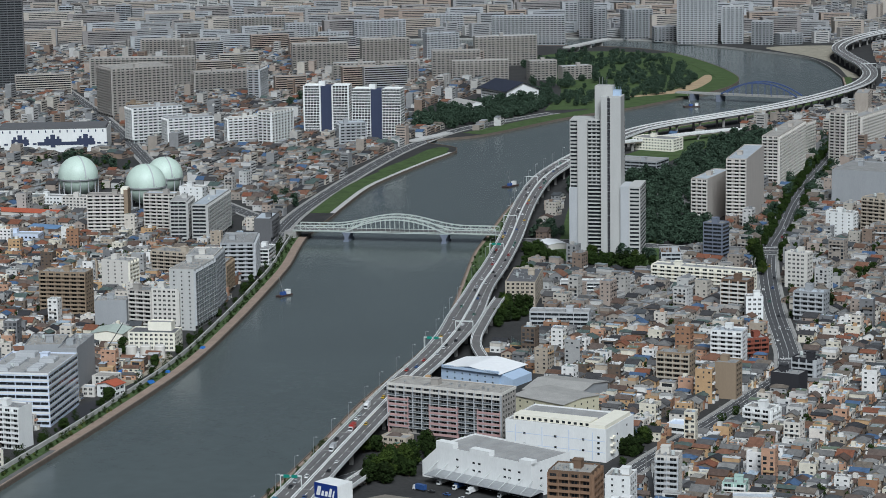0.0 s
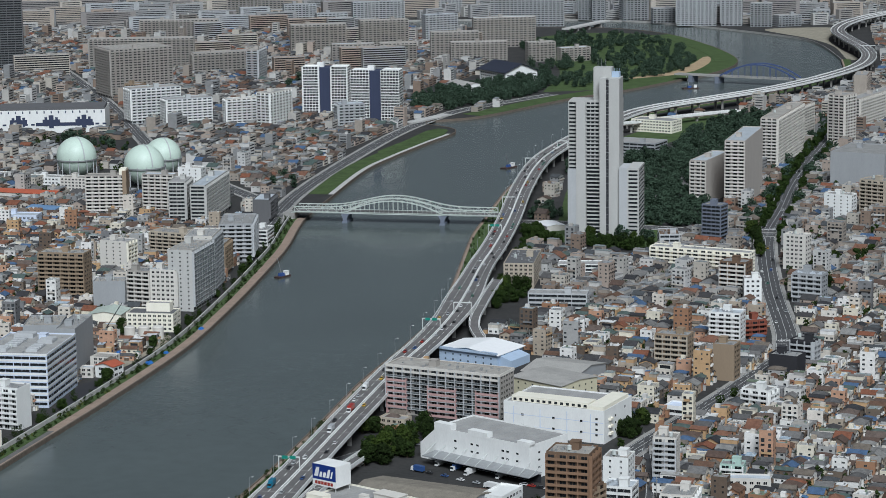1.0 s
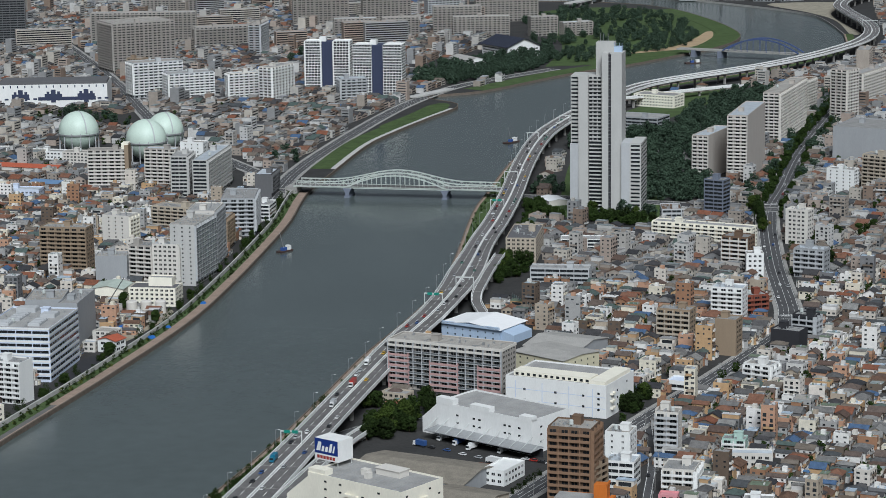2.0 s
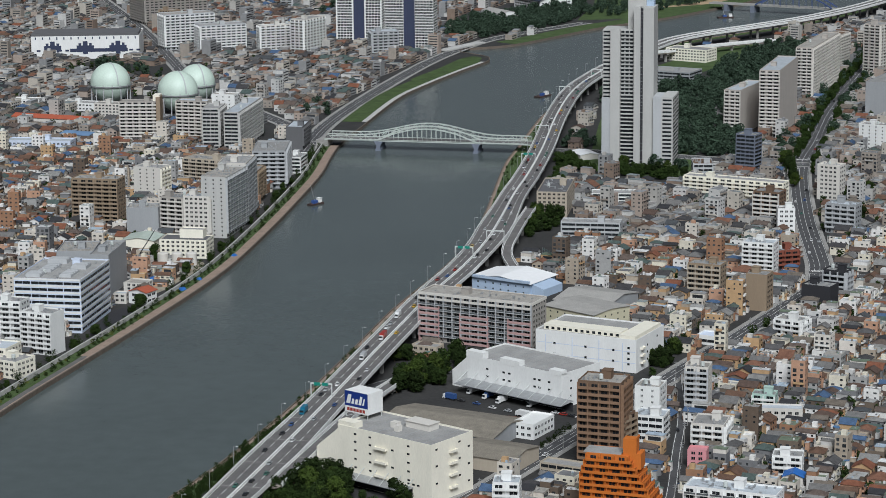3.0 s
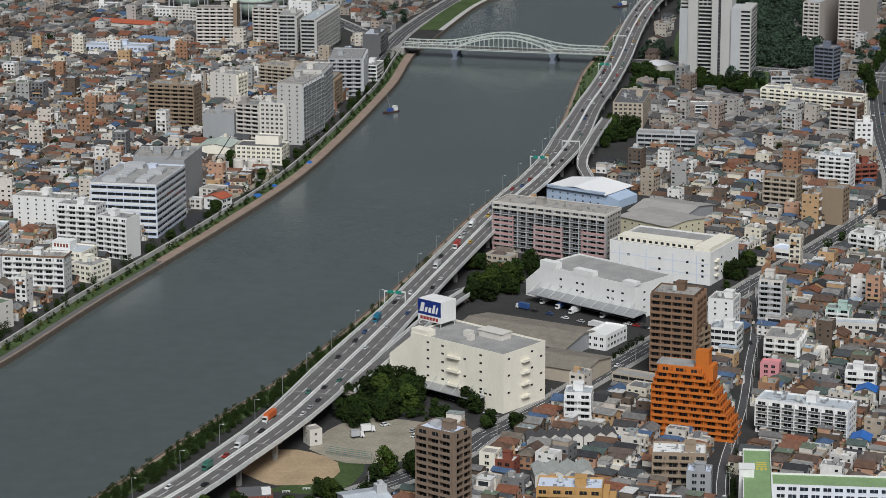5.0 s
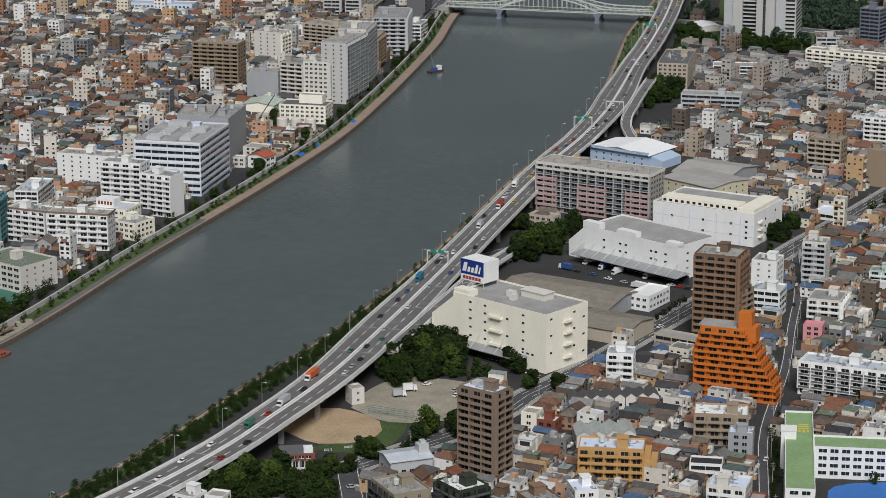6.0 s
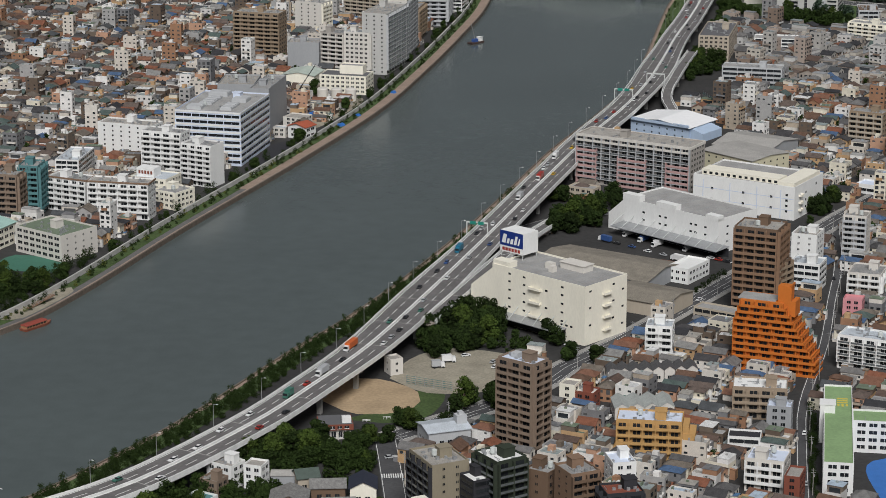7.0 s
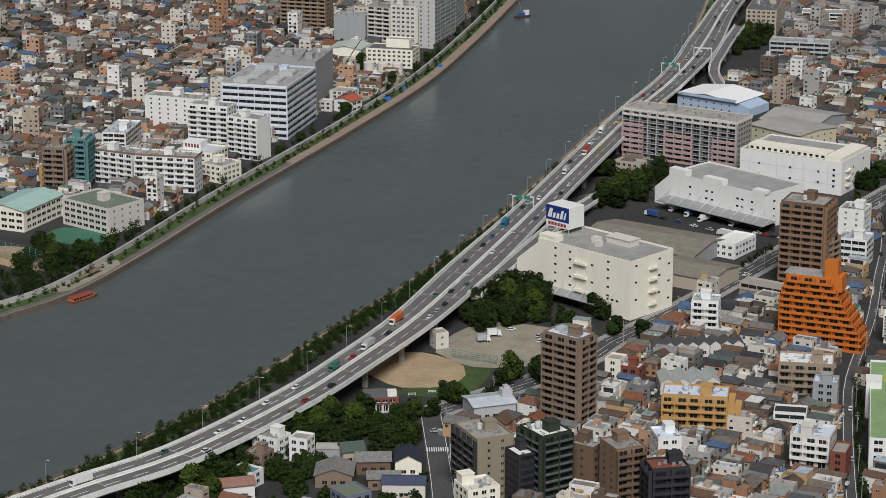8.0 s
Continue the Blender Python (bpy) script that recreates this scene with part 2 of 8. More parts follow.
RIVER = np.vstack([WEST, FARBANK, EAST[::-1]])


def sheet(name, outer, holes, z, mat, label, category, kind="structure"):
    """A flat piece of ground with openings."""
    loops = [[Vector((x, y, 0)) for x, y in outer]] + [[Vector((x, y, 0)) for x, y in h] for h in holes]
    flat = [v for l in loops for v in l]
    from mathutils.geometry import tessellate_polygon
    tris = tessellate_polygon(loops)
    me = bpy.data.meshes.new(name)
    me.from_pydata([(v.x, v.y, z) for v in flat], [], [t if (flat[t[1]] - flat[t[0]]).cross(flat[t[2]] - flat[t[0]]).z > 0 else t[::-1] for t in tris])
    me.materials.append(mat)
    return tagged(new(name, me), label, category, kind=kind)


sheet("ground", [(-9000, -3000), (9000, -3000), (9000, 12000), (-9000, 12000)], [RIVER], 0.0, ASPHALT, "grey asphalt and concrete ground of a dense city", "ground")
sheet("water", [(-1600, 200), (1300, 200), (1300, 4200), (-1600, 4200)], [], -2.0, WATER, "calm grey-green river water with faint ripples", "river")


def strip(name, label, category, line, a, b, z0, z1, mat, kind="structure", i0=0, i1=None):
    g = Geo()
    ribbon(g, line, a, b, z0, z1, 0, i0, i1)
    return tagged(new(name, g.mesh(name, mat)), label, category, kind=kind)


WALLSTONE = material("embankment_stone", (0.16, 0.13, 0.105), 0.95, stain=0.4, scale=0.4)
PAVING = material("terrace_paving", (0.33, 0.25, 0.20), 0.9, stain=0.35, scale=0.15)
strip("embankment_west", "brown stone river wall with a stained foot", "river wall", WEST, -0.8, 0.0, -5.0, 0.6, WALLSTONE)
strip("embankment_east", "dark stone river wall below the expressway", "river wall", EAST, 0.0, 0.8, -5.0, 0.6, WALLSTONE)
strip("embankment_far", "grey concrete river wall in the distance", "river wall", FARBANK, -0.8, 0.0, -5.0, 0.6, CONCRETE)
n_south = int(np.argmax(WEST[:, 1] > 2040))
n_north = int(np.argmax(WEST[:, 1] > 2150))
n_inlet = int(np.argmax(WEST[:, 1] > 2530))
n_park = int(np.argmax(WEST[:, 1] > 2655))
n_mid = int(np.argmax(WEST[:, 1] > 1330))
DARKPATH = material("dark_paving", (0.15, 0.145, 0.14), 0.9, stain=0.3, scale=0.15)
strip("coping_west", "tan stone coping at the water's edge", "promenade", WEST, -2.4, -0.8, -0.2, 0.2, PAVING, i1=n_mid + 1)
strip("path_west", "grey paved riverside path", "promenade", WEST, -6.0, -2.4, -0.2, 0.12, DARKPATH, i1=n_mid + 1)
strip("planting_bed_south", "soil bed of shrubs along the river path", "planting bed", WEST, -12.6, -6.0, -0.2, 0.2, GRASS, i1=n_mid + 1)
strip("terrace_west", "tan paved riverside terrace", "promenade", WEST, -7.5, -0.8, -0.2, 0.12, PAVING, i0=n_mid, i1=n_south)
strip("planting_bed_west", "soil bed of shrubs along the promenade", "planting bed", WEST, -12.6, -7.5, -0.2, 0.2, GRASS, i0=n_mid, i1=n_south)
strip("flood_wall_west", "pale concrete flood wall beside the promenade", "flood wall", WEST, -14.0, -13.2, -0.2, 2.6, PALE, i1=n_south)
strip("bank_grass_west", "bright green grassy river bank", "grass bank", WEST, -24.0, -6.0, -0.2, 0.3, GRASS, i0=n_north, i1=n_inlet)
strip("bank_path_west", "pale concrete path at the river's edge", "path", WEST, -6.0, -0.8, -0.2, 0.15, PALE, i0=n_north, i1=n_inlet)
strip("bank_grass_north", "green grass slope along the river park", "grass bank", WEST, -30.0, -0.8, -0.2, 0.3, GRASS, i0=n_park, i1=len(WEST) - 30)
strip("terrace_east", "worn tan terrace along the expressway foot", "promenade", EAST, 0.8, 2.8, -0.2, 0.12, PAVING)
strip("bank_grass_east", "strip of rough grass below the expressway", "grass bank", EAST, 2.8, 12.0, -0.2, 0.2, GRASS)

# ---- roads ----
NEARAVENUE = spline([(-96, 948), (-46, 1004), (-28, 1043), (-4, 1082), (25, 1137), (60, 1205), (88, 1260), (114, 1312), (141, 1363), (174, 1429), (214, 1512)], 20)
AVENUE = spline([(214, 1512), (221, 1560), (224, 1600), (233, 1731), (253, 1909), (282, 2038), (314, 2185), (359, 2355), (420, 2560), (520, 2800)], 20)
STREET = spline([(66, 820), (67, 880), (70, 950), (74, 1004), (88, 1085), (96, 1152), (104, 1216), (108, 1290)], 15)
LANE = spline([(-78, 800), (-84, 855), (-91, 902), (-98, 945)], 10)
RIVERROAD = spline([(-150, 1900), (-142, 1979), (-129, 2133), (-97, 2309), (-47, 2527), (-1, 2664), (40, 2740), (130, 2850)], 20)
NORTHROAD = spline([(-520, 3300), (-382, 2832), (-299, 2500), (-270, 2380), (-150, 2110)], 20)
BRIDGEROAD = spline([(-420, 2075), (-260, 2062), (-128, 2044)], 20)
EASTROAD = spline([(52, 2003), (120, 1985), (250, 1930), (420, 1860)], 20)
CROSS = spline([(210, 1545), (330, 1500), (460, 1440)], 20)
LOOP = spline([(-78, 1248), (-60, 1272), (-46, 1289), (-31, 1302), (-15, 1308), (0, 1300)], 8)
ROADS = ((LOOP, 3.2, "curved service road beside the expressway"), (AVENUE, 7.0, "wide city avenue of dark asphalt"), (NEARAVENUE, 5.4, "two-lane avenue beside the warehouses"), (STREET, 2.3, "narrow asphalt street between houses"), (LANE, 4.5, "short street with a pedestrian crossing"),
         (RIVERROAD, 6.5, "riverside road on the far bank"), (NORTHROAD, 6.5, "road between apartment blocks"), (BRIDGEROAD, 7.0, "road leading onto the arched bridge"),
         (EASTROAD, 7.0, "road running east from the bridge"), (CROSS, 4.0, "side street off the avenue"))
for i, (line, half, label) in enumerate(ROADS):
    road = strip("road_%d" % (i + 1), label, "road", line, -half, half, -0.2, 0.03 + 0.004 * i, STREETTOP)
    g = Geo()
    if half > 5:
        ribbon(g, line, -half - 2.5, -half, -0.2, 0.18)
        ribbon(g, line, half, half + 2.5, -0.2, 0.18)
        tagged(new("pavement_%d" % (i + 1), g.mesh("pavement", CONCRETE)), "raised concrete pavement along the road", "pavement", kind="structure")
    g = Geo()
    nr = normals(line)
    top = 0.05 + 0.004 * i
    for k in range(len(line) - 1):
        p, q = line[k, :2], line[k + 1, :2]
        for off in ((-half + 0.5, -half / 2, 0, half / 2, half - 0.5) if half > 5 else (-half + 0.5, half - 0.5)):
            full = off == 0 or abs(off) > half - 1
            n = max(1, int(np.linalg.norm(q - p) / 10)) if not full else 1
            for j in range(n):
                u, w = j / n, (j + (1.0 if full else 0.5)) / n
                a, b = p + (q - p) * u + nr[k] * off, p + (q - p) * w + nr[k] * off
                g.quad([(*(a - nr[k] * 0.12), top), (*(a + nr[k] * 0.12), top), (*(b + nr[k] * 0.12), top), (*(b - nr[k] * 0.12), top)])
    tagged(part("road_marking", g.mesh("road_marking", LINE), road), kind="stuff")


def crossing(x, y, rot, width, length):
    """White bars of a pedestrian crossing."""
    g = Geo()
    for k in range(int(width / 0.9)):
        g.box(-width / 2 + k * 0.9, -length / 2, 0, -width / 2 + k * 0.9 + 0.45, length / 2, 0.01)
    ob = new("crossing", g.mesh("crossing", LINE))
    ob.location, ob.rotation_euler = (x, y, 0.08), (0, 0, radians(rot))
    tagged(ob, "white-barred pedestrian crossing on asphalt", "crossing", kind="structure")


crossing(-91, 905, 8, 9, 4.5)
crossing(222, 1548, 5, 16, 5)
crossing(262, 1950, 10, 16, 5)

# ---- open grounds: playground, car park, park lawns ----
def patch(name, label, category, pts, z, mat):
    line = spline(list(pts) + [pts[0]], 8)
    g = Geo()
    g.quad([(x, y, z) for x, y in line[:-1]])
    return tagged(new(name, g.mesh(name, mat)), label, category, kind="structure")


patch("playground", "oval of bare tan soil in a small park", "playground", [(-131, 992), (-126, 1016), (-109, 1021), (-90, 1005), (-91, 982), (-113, 975)], 0.06, SOIL)
patch("park_lawn", "curved strip of green lawn round the playground", "lawn", [(-118, 968), (-94, 965), (-82, 977), (-78, 1002), (-88, 1010), (-100, 985)], 0.04, GRASS)
patch("car_park", "gravel car park with a few vehicles", "car park", [(-104, 1022), (-86, 1004), (-60, 1008), (-46, 1026), (-50, 1056), (-82, 1066), (-98, 1048)], 0.08, GRAVEL)
patch("sports_ground", "brown dirt sports ground of a school", "sports ground", [(-360, 1160), (-318, 1128), (-300, 1132), (-325, 1165)], 0.06, SOIL)
patch("river_park", "wide green park inside the river bend", "park", [(120, 2870), (215, 2905), (318, 3045), (356, 3150), (366, 3230), (350, 3370), (306, 3520), (200, 3560), (120, 3440), (150, 3100)], 0.03, GRASS)
patch("park_path", "tan path across the river park", "path", [(230, 2990), (300, 3040), (340, 3140), (352, 3220), (344, 3225), (322, 3150), (286, 3060), (228, 3000)], 0.07, SOIL)
patch("woodland_floor", "shaded grassy floor of a belt of trees", "ground", [(75, 1915), (160, 1880), (178, 2000), (165, 2200), (200, 2380), (300, 2600), (280, 2660), (200, 2520), (140, 2380), (110, 2150), (95, 2000)], 0.05, GRASS)
patch("plaza", "shaded paved clearing under park trees", "plaza", [(166, 2030), (212, 2050), (218, 2232), (176, 2200)], 0.09, DARKPATH)
patch("quay", "pale gravel quay beside the far river bend", "quay", [(522, 3170), (538, 3175), (534, 3320), (540, 3440), (580, 3560), (560, 3600), (470, 3580), (512, 3450), (530, 3340)], 0.08, GRAVEL)
patch("school_court", "green painted court of the riverside school", "sports court", [(-322, 1176), (-314, 1202), (-286, 1190), (-288, 1172)], 0.07, material("green_court", (0.06, 0.17, 0.12), 0.85, stain=0.15, scale=0.1))
patch("landing", "pale paved boat landing on the promenade", "landing", [(-294, 1092), (-284, 1096), (-270, 1140), (-279, 1142)], 0.26, GRAVEL)
patch("levee_meadow", "wide pale green river meadow near the horizon", "meadow", [(470, 4560), (640, 4330), (830, 4150), (1200, 4050), (1200, 4950), (470, 4950)], 0.05, GRASS)
patch("far_water", "pale sheet of a second river near the horizon", "river", [(720, 4560), (860, 4440), (1200, 4300), (1200, 4990), (680, 4990)], 0.12, WATER)
patch("west_spit", "green grass spit with low shrubs at the inlet", "grass bank", [(-50, 2392), (-22, 2468), (6, 2536), (4, 2566), (-12, 2556), (-36, 2480), (-62, 2405)], 0.34, GRASS)

# ---- the elevated expressway ----
EXPRESS = spline([(-330, 660, 10), (-268, 752, 11), (-219, 820, 11), (-184, 863, 11), (-151, 928, 11), (-133, 976, 11), (-114, 1035, 11), (-95, 1117, 11), (-76, 1205, 11), (-53, 1318, 11),
                  (-27, 1441, 11), (-8, 1518, 11), (7, 1595, 11), (17, 1667, 11), (28, 1757, 11), (40, 1838, 11), (54, 1952, 11), (70, 2107, 11.5), (88, 2236, 12), (108, 2323, 12),
                  (140, 2420, 13), (193, 2560, 13), (233, 2627, 13), (305, 2700, 13), (378, 2778, 13), (446, 2875, 13), (504, 2983, 13), (536, 3090, 13), (547, 3200, 13),
                  (545, 3314, 13), (551, 3432, 13), (590, 3553, 13), (665, 3680, 13), (800, 3830, 13)], 12)
ey = EXPRESS[:, 1]
HALF = 9.2 + 2.2 * np.exp(-((ey - 1110) / 80) ** 2) + 2.2 * np.exp(-((ey - 1640) / 60) ** 2)
WHITEWALL = material("expressway_parapet", (0.80, 0.80, 0.78), 0.8, stain=0.2, scale=0.3)
FASCIA = material("expressway_girder", (0.50, 0.42, 0.38), 0.7, stain=0.25, scale=0.3)


def roadway(name, label, line, half, lanes, median=True):
    """An elevated road: deck, girders, parapets with a rail, lane marks and hammerhead piers."""
    root = thing(name, label, "expressway", kind="structure")
    g = Geo()
    ribbon(g, line, -half, half, -0.35, 0.0)
    part("deck", g.mesh("deck", ROADTOP), root, label="grey asphalt deck")
    g = Geo()
    ribbon(g, line, -np.asarray(half) * 0.86, np.asarray(half) * 0.86, -2.3, -0.35)
    part("girder", g.mesh("girder", FASCIA), root, label="weathered pinkish steel girder")
    for s in (-1, 1):
        g = Geo()
        e = s * np.asarray(half)
        ribbon(g, line, np.minimum(e, e + s * 0.35), np.maximum(e, e + s * 0.35), -1.1, 1.15)
        part("parapet", g.mesh("parapet", WHITEWALL), root, label="white concrete parapet")
    if median:
        g = Geo()
        ribbon(g, line, -0.35, 0.35, 0.0, 1.0)
        part("median_barrier", g.mesh("median_barrier", WHITEWALL), root)
    g = Geo()
    nr = normals(line)
    hb = np.broadcast_to(half, len(line))
    for k in range(len(line) - 1):
        for off in lanes:
            o = off * hb[k]
            dashed = 0.3 < abs(off) < 0.8
            a, b = line[k], line[k] + (line[k + 1] - line[k]) * (0.55 if dashed else 1.0)
            w = nr[k] * 0.19
            c = nr[k] * o
            g.quad([(*(a[:2] + c - w), a[2] + 0.02), (*(a[:2] + c + w), a[2] + 0.02), (*(b[:2] + c + w), b[2] + 0.02), (*(b[:2] + c - w), b[2] + 0.02)])
    tagged(part("lane_marking", g.mesh("lane_marking", LINE), root, label="worn white lane marks"), "worn white lane marks", kind="stuff")
    for k in range(1, len(line) - 1, 3):   # dark and pale expansion joints across the deck
        if line[k, 1] < 1700:
            x, y, z = line[k]
            g = Geo()
            g.box(-hb[k], -0.3, 0.008, hb[k], 0.3, 0.016)
            part("expansion_joint", g.mesh("expansion_joint", CONCRETE), root, (x, y, z), math.atan2(nr[k][1], nr[k][0]))
    for k in range(2, len(line) - 2, 3):
        x, y, z = line[k]
        h = hb[k]
        g = Geo()
        hw, top = h * 0.8, z - 2.3
        g.box(-hw, -1.1, top - 1.2, hw, 1.1, top)
        g.box(-hw * 0.55, -0.9, top - 2.0, hw * 0.55, 0.9, top - 1.2)
        for s in ((-0.5, 0.5) if h > 6 else (0,)):
            g.box(s * h - 1.0, -0.9, -0.2, s * h + 1.0, 0.9, top - 1.2)
        part("pier", g.mesh("pier", CONCRETE), root, (x, y, 0), math.atan2(nr[k][1], nr[k][0]))
    return root


roadway("elevated_expressway", "elevated four-lane city expressway with white parapets", EXPRESS, HALF, (-0.94, -0.5, -0.06, 0.06, 0.5, 0.94))
RAMP_NEAR = spline([(39, 1705, 11), (31, 1657, 10.5), (26, 1624, 9.5), (21.5, 1595, 8), (20.5, 1572, 6), (24, 1555, 3.2)], 8)
roadway("exit_ramp", "curving single-lane exit ramp with white parapets", RAMP_NEAR, 3.2, (-0.85, 0.85), False)
RAMP_EAST = spline([(-24, 1318, 2.6), (-45, 1262, 5), (-60, 1205, 8), (-71, 1155, 10), (-81, 1112, 10.9), (-91, 1072, 10.95)], 10)
roadway("entry_ramp", "asphalt entry ramp rising beside the expressway", RAMP_EAST, 3.2, (-0.85, 0.85), False)
RAMP_FAR = spline([(178, 2500, 12), (205, 2530, 10), (245, 2578, 8), (320, 2640, 6)], 12)
roadway("entry_ramp", "narrow concrete ramp beside the far expressway", RAMP_FAR, 3.5, (-0.85, 0.85), False)

# ---- buildings ----
PANEL = {}
SIDES = ((0.0, 1), (math.pi, 1), (-math.pi / 2, 0), (math.pi / 2, 0))


def one_window(w, h, frame, bar=True):
    """A glazed window with a sill and a middle bar, its foot in the middle at the origin, facing -y."""
    key = ("one", round(w, 1), round(h, 2), frame, bar)
    if key not in PANEL:
        g = Geo()
        g.box(-w / 2, -0.04, 0, w / 2, 0.1, h, 0)
        g.box(-w / 2 - 0.1, -0.16, -0.13, w / 2 + 0.1, 0.1, 0, 1)
        if bar:
            g.box(-0.06, -0.09, 0, 0.06, 0.1, h, 1)
        PANEL[key] = g.mesh("window", GLASS, wall_paint(frame))
    return PANEL[key]


def window_spots(length, style, fh):
    """Centre, width, foot and height of the windows of one storey along a wall."""
    if style in ("bal", "rail"):
        n = max(1, round(length / 5.6))
        w = length / n
        return [(-length / 2 + (i + 0.5) * w + (0.25 if i % 2 else -0.25), w * 0.56, 0.1, min(2.1, fh - 0.55)) for i in range(n)]
    if style == "band":
        n = max(1, round(length / 9.0))
        w = (length - 1) / n
        return [(-length / 2 + 0.5 + (i + 0.5) * w, w - 0.5, 0.95, 1.6) for i in range(n)]
    if style == "none":
        return []
    pitch, ww, wh = {"win": (3.4, 1.8, 1.35), "small": (5.5, 1.0, 1.0), "wide": (4.6, 3.2, 1.5), "grid": (3.2, 2.7, 2.05)}[style]
    n = max(1, int((length - 0.5) / pitch))
    return [((i - (n - 1) / 2) * pitch, ww, 0.95, wh) for i in range(n)]


def windows(root, a, b, base, n, fh, xs, ys, wall, single):
    """The windows of all storeys: each its own part on the two near sides of a near block, else joined."""
    g = Geo()
    for turn, k in SIDES:
        length, off, style = (a, b / 2, ys) if k else (b, a / 2, xs)
        c, s = math.cos(turn), math.sin(turn)
        for i in range(n):
            for x, w, z, h in window_spots(length, style, fh):
                z += base + i * fh
                if single and turn <= 0.0:
                    part("window", one_window(w, h, wall), root, (c * x + s * off, s * x - c * off, z), turn)
                    continue
                for x0, x1, y0, z0, z1, slot in ((x - w / 2, x + w / 2, -0.04, z, z + h, 0), (x - w / 2 - 0.1, x + w / 2 + 0.1, -0.15, z - 0.13, z, 1), (x - 0.06, x + 0.06, -0.08, z, z + h, 1)):
                    if slot and not single and h < 1.2:
                        continue
                    ring = [(c * px - s * (py - off), s * px + c * (py - off)) for px, py in ((x0, y0), (x1, y0), (x1, 0.1), (x0, 0.1))]
                    g.hexa([(px, py, z0) for px, py in ring] + [(px, py, z1) for px, py in ring], slot, (4, 0))
    if g.v:
        tagged(part("rear_glazing" if single else "glazing", g.mesh("glazing", GLASS, wall_paint(wall)), root), kind="stuff")


def balcony(length, fh, trim, rail=False):
    """The balcony of one storey along one wall: floor slab, parapet, posts and dividers joined into one body, facing -y."""
    key = ("bal", round(length, 1), round(fh, 2), trim, rail)
    if key not in PANEL:
        g = Geo()
        h, n = length / 2, max(1, round(length / 5.6))
        g.box(-h, -1.45, -0.2, h, 0.02, 0.0)
        g.box(-h, -1.45, -0.25, h, -1.32, 0.12 if rail else 1.15)
        if rail:
            g.box(-h, -1.43, 0.12, h, -1.37, 1.05, 1)
            g.box(-h, -1.45, 1.05, h, -1.35, 1.15)
        for i in range(n + 1):
            x = -h + i * length / n
            g.box(x - 0.07, -1.4, -0.1, x + 0.07, 0.02, fh - 0.2)
            x = min(max(x, -h + 0.25), h - 0.25)
            g.box(x - 0.25, -1.52, -0.2, x + 0.25, -1.2, fh - 0.2)
        PANEL[key] = g.mesh("balcony", wall_paint(trim), RAILGLASS)
    return PANEL[key]


FOOT = []


def shell(a, b, h, t=0.3):
    """Four walls with a parapet round a sunken roof, one closed body."""
    g = Geo()
    rings = [(a / 2, b / 2, -0.3), (a / 2, b / 2, h), (a / 2 - t, b / 2 - t, h), (a / 2 - t, b / 2 - t, h - 1.0)]
    for x, y, z in rings:
        g.v += [(-x, -y, z), (x, -y, z), (x, y, z), (-x, y, z)]
    for k in range(3):
        for i in range(4):
            j = (i + 1) % 4
            g.f.append((4 * k + i, 4 * k + j, 4 * k + 4 + j, 4 * k + 4 + i))
    g.f.append((12, 13, 14, 15))
    g.m = [0] * len(g.f)
    return g


def roof_things(root, a, b, h, seed, wall, tank=True):
    """A stair head, tanks, cooling units and a railing on a flat roof."""
    r = random.Random(seed)
    g = Geo()
    w, d, k = min(5.0, a * 0.4), min(4.5, b * 0.4), r.uniform(2.4, 3.4)
    px, py = r.uniform(-0.25, 0.25) * a, r.uniform(-0.25, 0.25) * b
    g.box(px - w / 2, py - d / 2, h - 0.8, px + w / 2, py + d / 2, h + k)
    g.box(px - w / 2 - 0.2, py - d / 2 - 0.2, h + k, px + w / 2 + 0.2, py + d / 2 + 0.2, h + k + 0.2)
    part("stair_head", g.mesh("stair_head", wall_paint(wall)), root)
    if tank and r.random() < 0.45 and a > 7 and b > 7 and root.location.y < 2700:
        g = Geo()
        x, y = -px * 1.1 + r.uniform(-1, 1), -py * 1.1 + r.uniform(-1, 1)
        g.tube((x, y, h - 0.1), (x, y, h + 1.9), 1.1, sides=10)
        g.tube((x, y, h + 1.9), (x, y, h + 2.2), 1.1, sides=10, r2=0.5)
        for dx, dy in ((-0.7, -0.7), (0.7, -0.7), (0.7, 0.7), (-0.7, 0.7)):
            g.box(x + dx - 0.1, y + dy - 0.1, h - 0.8, x + dx + 0.1, y + dy + 0.1, h)
        part("water_tank", g.mesh("water_tank", material("tank_plastic", (0.55, 0.58, 0.56), 0.5)), root)
    if root.location.y < 2000:   # cooling units, ducts and pipes
        g = Geo()
        for i in range(min(26, int(a * b / 18))):
            x, y = r.uniform(-0.42, 0.42) * a, r.uniform(-0.42, 0.42) * b
            if i % 4 == 0:
                g.box(x - 0.08, y - min(3.0, 0.42 * b - abs(y) + 0.5), h - 0.7, x + 0.08, y + 0.5, h - 0.45)
            else:
                q = r.uniform(0.35, 0.8)
                g.box(x - q, y - 0.4, h - 0.8, x + q, y + 0.4, h - 0.8 + r.uniform(0.6, 1.5))
        if g.v:
            tagged(part("roof_equipment", g.mesh("roof_equipment", GALV), root), kind="stuff")


